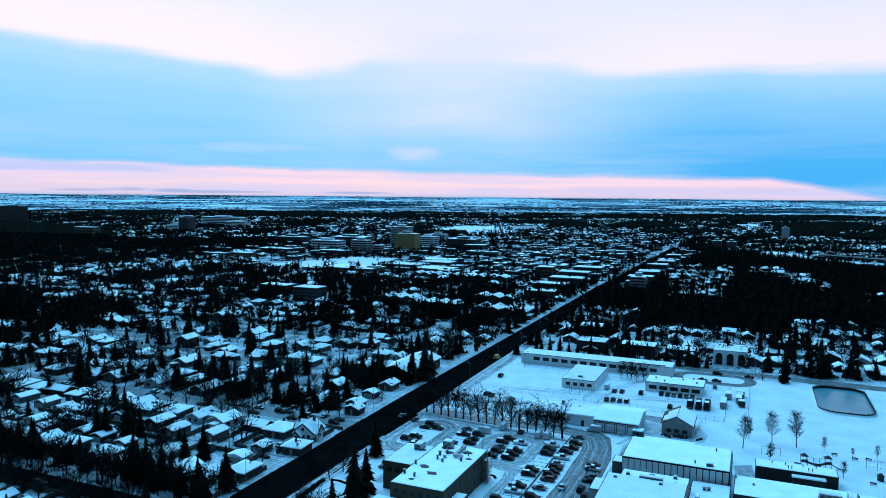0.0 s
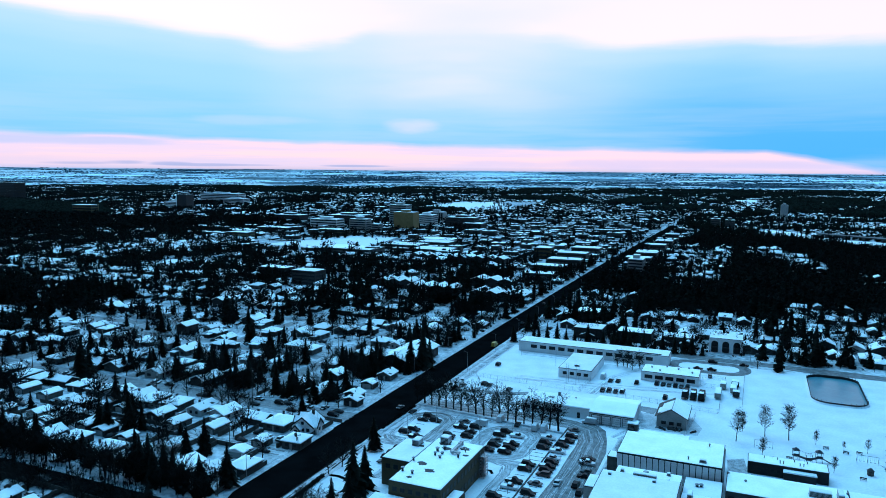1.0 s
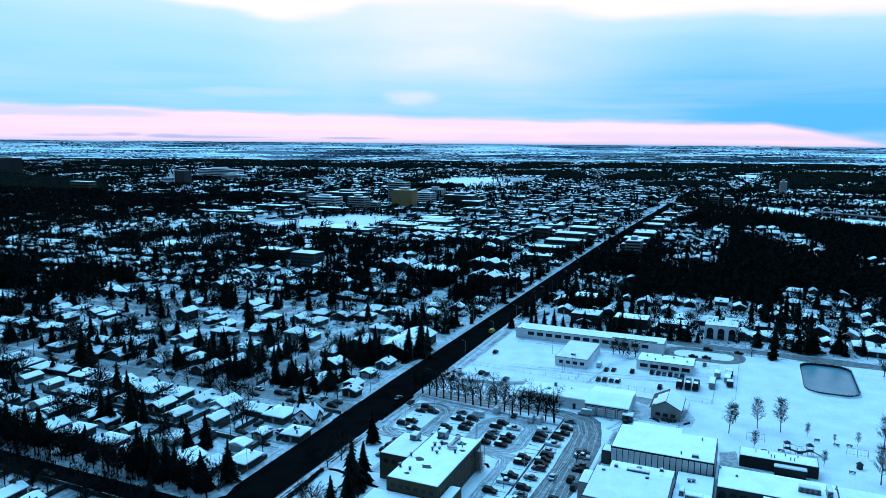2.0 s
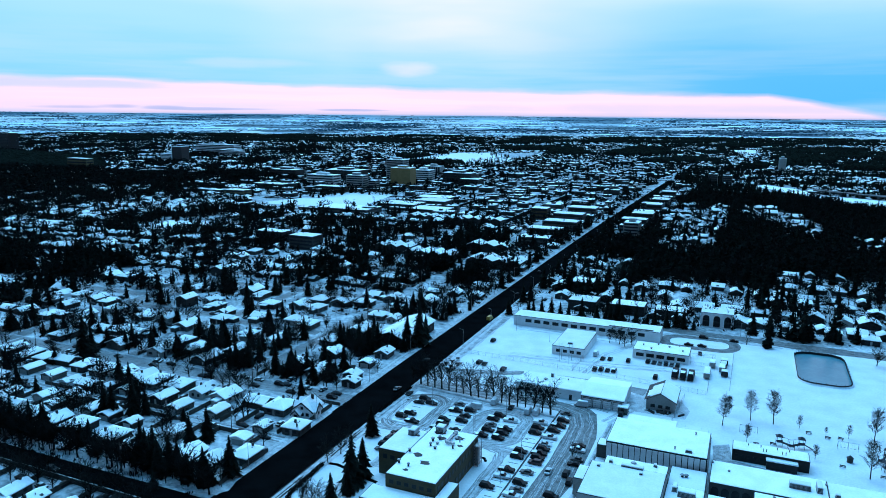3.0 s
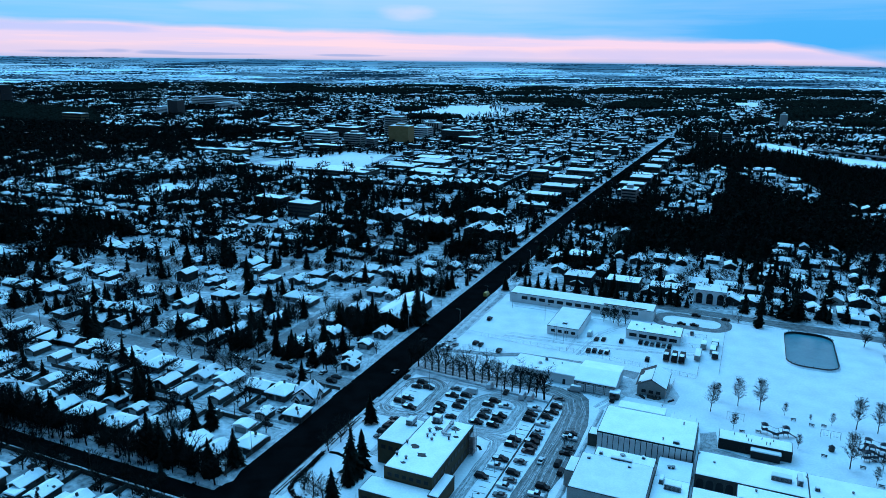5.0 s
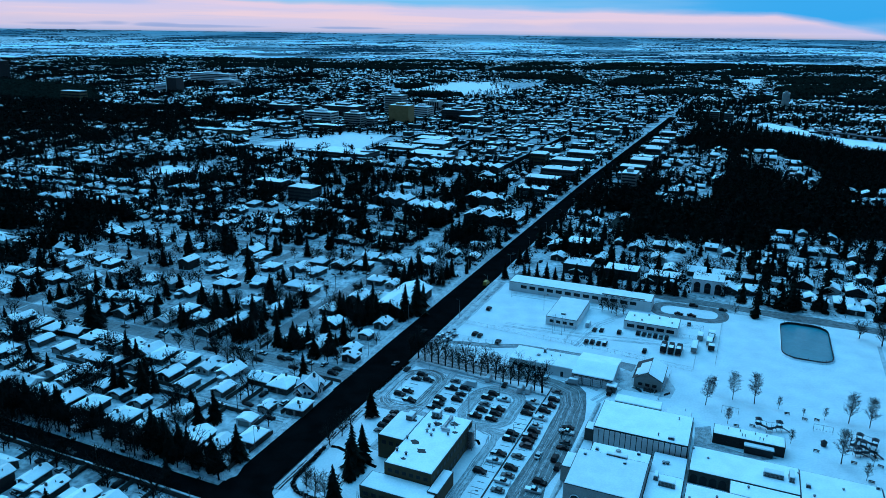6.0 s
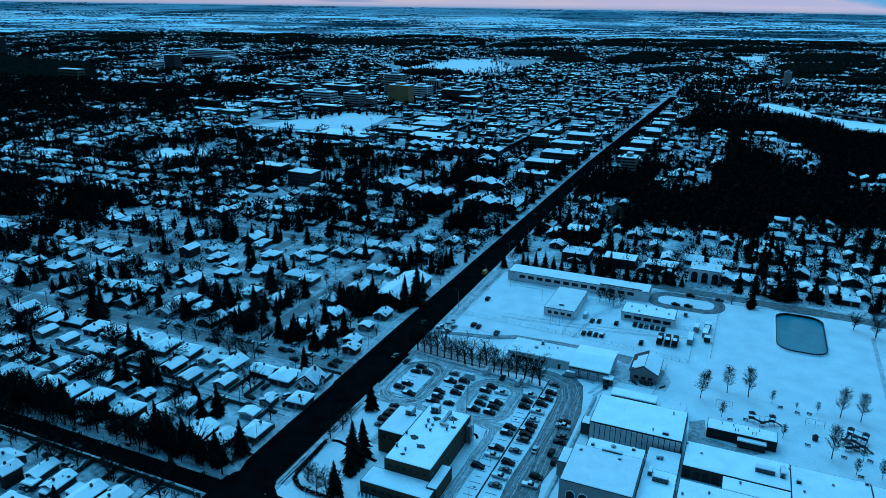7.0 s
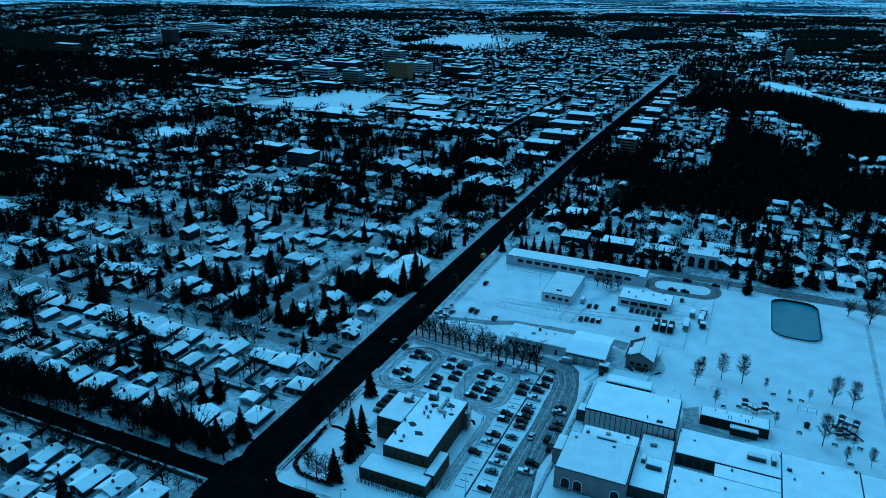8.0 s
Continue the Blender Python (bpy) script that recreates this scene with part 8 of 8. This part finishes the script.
def play_set(a, b, turn, decks):
    e = thing("play_structure", at(a, b, 0, turn), "dark climbing frame with slides and roofs", "play structure", "climbing frames")
    for x, y, z, roof in decks:
        part("deck", Shape().box(x - 0.9, x + 0.9, y - 0.9, y + 0.9, z, z + 0.12), PLASTIC, e)
        for dx in (-0.85, 0.85):
            for dy in (-0.85, 0.85):
                part("post", Shape().tube((x + dx, y + dy, 0), (x + dx, y + dy, z + 1.9), 0.06, 0.06, 5), TRIM, e)
        part("rail", Shape().box(x - 0.85, x + 0.85, y - 0.9, y - 0.82, z + 0.3, z + 0.95), PLASTIC, e)
        if roof:
            part("roof", Shape().add([(x - 1.1, y - 1.1, z + 1.9), (x + 1.1, y - 1.1, z + 1.9), (x + 1.1, y + 1.1, z + 1.9), (x - 1.1, y + 1.1, z + 1.9), (x, y, z + 2.8)], [(0, 1, 4), (1, 2, 4), (2, 3, 4), (3, 0, 4), (3, 2, 1, 0)]), PLASTIC, e)
    x, y, z, _ = decks[0]
    part("slide", Shape().add([(x + 0.9, y - 0.4, z + 0.1), (x + 0.9, y + 0.4, z + 0.1), (x + 3.6, y + 0.4, 0.2), (x + 3.6, y - 0.4, 0.2), (x + 0.9, y - 0.4, z - 0.1), (x + 0.9, y + 0.4, z - 0.1), (x + 3.6, y + 0.4, 0), (x + 3.6, y - 0.4, 0)],
                              [(0, 3, 2, 1), (4, 5, 6, 7), (0, 4, 7, 3), (1, 2, 6, 5), (2, 3, 7, 6)]), PLASTIC, e)
    for (x0, y0, z0, _), (x1, y1, z1, _) in zip(decks, decks[1:]):
        part("bridge", Shape().tube((x0, y0, z0 + 0.1), (x1, y1, z1 + 0.1), 0.35, 0.35, 5), PLASTIC, e)
        part("bar", Shape().tube((x0, y0 + 0.7, z0 + 1.8), (x1, y1 + 0.7, z1 + 1.8), 0.05, 0.05, 4), TRIM, e)


swing_frame(0.7, 246.6, 5.6), swing_frame(30, 245.8, 6.0), swing_frame(57, 243, 5)
play_set(13.5, 239.6, 10, ((3.2, 0.6, 1.5, True), (-0.2, -0.8, 1.2, False), (-3.4, 1.4, 1.4, True)))
play_set(40.8, 238.4, -15, ((3.0, -1.5, 1.5, False), (0.2, 0.2, 1.4, True), (-2.6, -0.6, 1.2, False), (-1.6, 4.4, 1.4, True), (3.0, 4.0, 1.3, True)))
play_set(39.0, 234.0, 20, ((0.0, 0.0, 1.3, True), (3.0, 0.6, 1.2, False)))
e = thing("play_hut", at(29.8, 236.5), "small dark playhouse in the snow", "playhouse")
part("wall", Shape().tube((0, 0, 0), (0, 0, 1.5), 0.9, 0.9, 6), WOODEN, e)
part("roof", Shape().tube((0, 0, 1.5), (0, 0, 2.4), 1.2, 0.1, 6), TRIM, e)
for a, b in ((19.1, 253.3), (28.4, 252.6), (8.2, 239.8), (3.3, 237.7), (37.9, 228.9), (45.2, 229.9), (27.5, 231.6), (41.9, 219.8), (24.6, 251.5)):
    e = thing("bench", at(a, b, 0, (a * 31) % 40 - 20), "snow-dusted wooden bench on the playground", "bench", "benches of the playground")
    part("seat", Shape().box(-0.9, 0.9, -0.22, 0.22, 0.42, 0.5), WOODEN, e)
    part("backrest", Shape().box(-0.9, 0.9, 0.2, 0.27, 0.6, 0.95), WOODEN, e)
    for x in (-0.7, 0.7):
        part("leg", Shape().box(x - 0.05, x + 0.05, -0.2, 0.26, 0, 0.42), TRIM, e)
for a, b, w, d, m in ((-15.4, 308.6, 2.4, 5, WALL_PALE), (-11.3, 304.3, 2.4, 6, WALL_PALE), (-16.6, 296.5, 2.4, 9, WALL_PALE), (-11.0, 313.0, 3.0, 3.6, TRIM), (-10.0, 298.6, 2.6, 3.0, TRIM), (-11, 308.5, 2.4, 4, WALL_MID)):
    e = thing("trailer", at(a, b), "box trailer parked under snow", "trailer", "trailers by the fence")
    part("box", Shape().box(-w / 2, w / 2, -d / 2, d / 2, 0.6, 2.6), m, e)
    part("snow_cap", Shape().slab(-w / 2, w / 2, -d / 2, d / 2, 2.6, 2.8, 0.15), ROOF_SNOW, e)
    for x in (-w / 2 + 0.1, w / 2 - 0.3):
        part("wheel", Shape().tube((x, -0.4, 0.35), (x + 0.2, -0.4, 0.35), 0.35, 0.35, 8), RUBBER, e)
# clipped hedge round the corner lawn
def clipped_hedge(path, wide, high, label):
    rnd = random.Random(8)
    p = [Vector(q) for q in path]
    line = []
    for u, v in zip(p, p[1:]):
        m = max(1, int((v - u).length / 0.5))
        line += [u.lerp(v, q / m) for q in range(m)]
    sh = Shape()
    for j, c in enumerate(line):
        for _ in range(18):
            a, b, z = c.x + rnd.uniform(-0.5, 0.5) * wide, c.y + rnd.uniform(-0.5, 0.5) * wide, high * rnd.uniform(0.0, 0.75)
            an, r = rnd.uniform(0, 6.28), rnd.uniform(0.2, 0.4)
            sh.add([(a - r * math.cos(an), b - r * math.sin(an), z), (a + r * math.cos(an), b + r * math.sin(an), z), (a + rnd.uniform(-0.2, 0.2), b + rnd.uniform(-0.2, 0.2), z + high * rnd.uniform(0.3, 0.5))], [(0, 1, 2)])
    sh.v = [(*site(x, y), z) for x, y, z in sh.v]
    ob = part("hedge", sh, BARK, None, label)
    ob.matrix_basis = GRID
    return tagged(ob, category="hedge", kind="stuff")


clipped_hedge([(-118.9, 170.2), (-118.1, 159.7), (-117.7, 151.9), (-116.5, 149.4), (-113.1, 147.0), (-108.7, 146.1), (-100.2, 146.2)], 1.3, 1.1, "dark clipped leafless hedge round the corner lawn")
clipped_hedge([(-122.4, 212), (-122.4, 238)], 1.1, 1.0, "dark clipped hedge between the avenue and the lot")
# a hedge of dry stalks along the low roof's edge
s = Shape()
for k in range(170):
    rnd = random.Random(k)
    a, b = -95 + 22 * rnd.random(), 151.6 - rnd.random() * 1.1
    s.add([(a - 0.05, b, 0), (a + 0.05, b, 0), (a + rnd.uniform(-0.5, 0.5), b + rnd.uniform(-0.4, 0.4), 2.2 + rnd.random() * 2.6)], [(0, 1, 2)])
s.v = [(*site(x, y), z) for x, y, z in s.v]
hedge_ob = part("hedge", s, BARK, None, "tall leafless hedge along the office's low wing")
hedge_ob.matrix_basis = GRID
tagged(hedge_ob, category="hedge", kind="stuff")
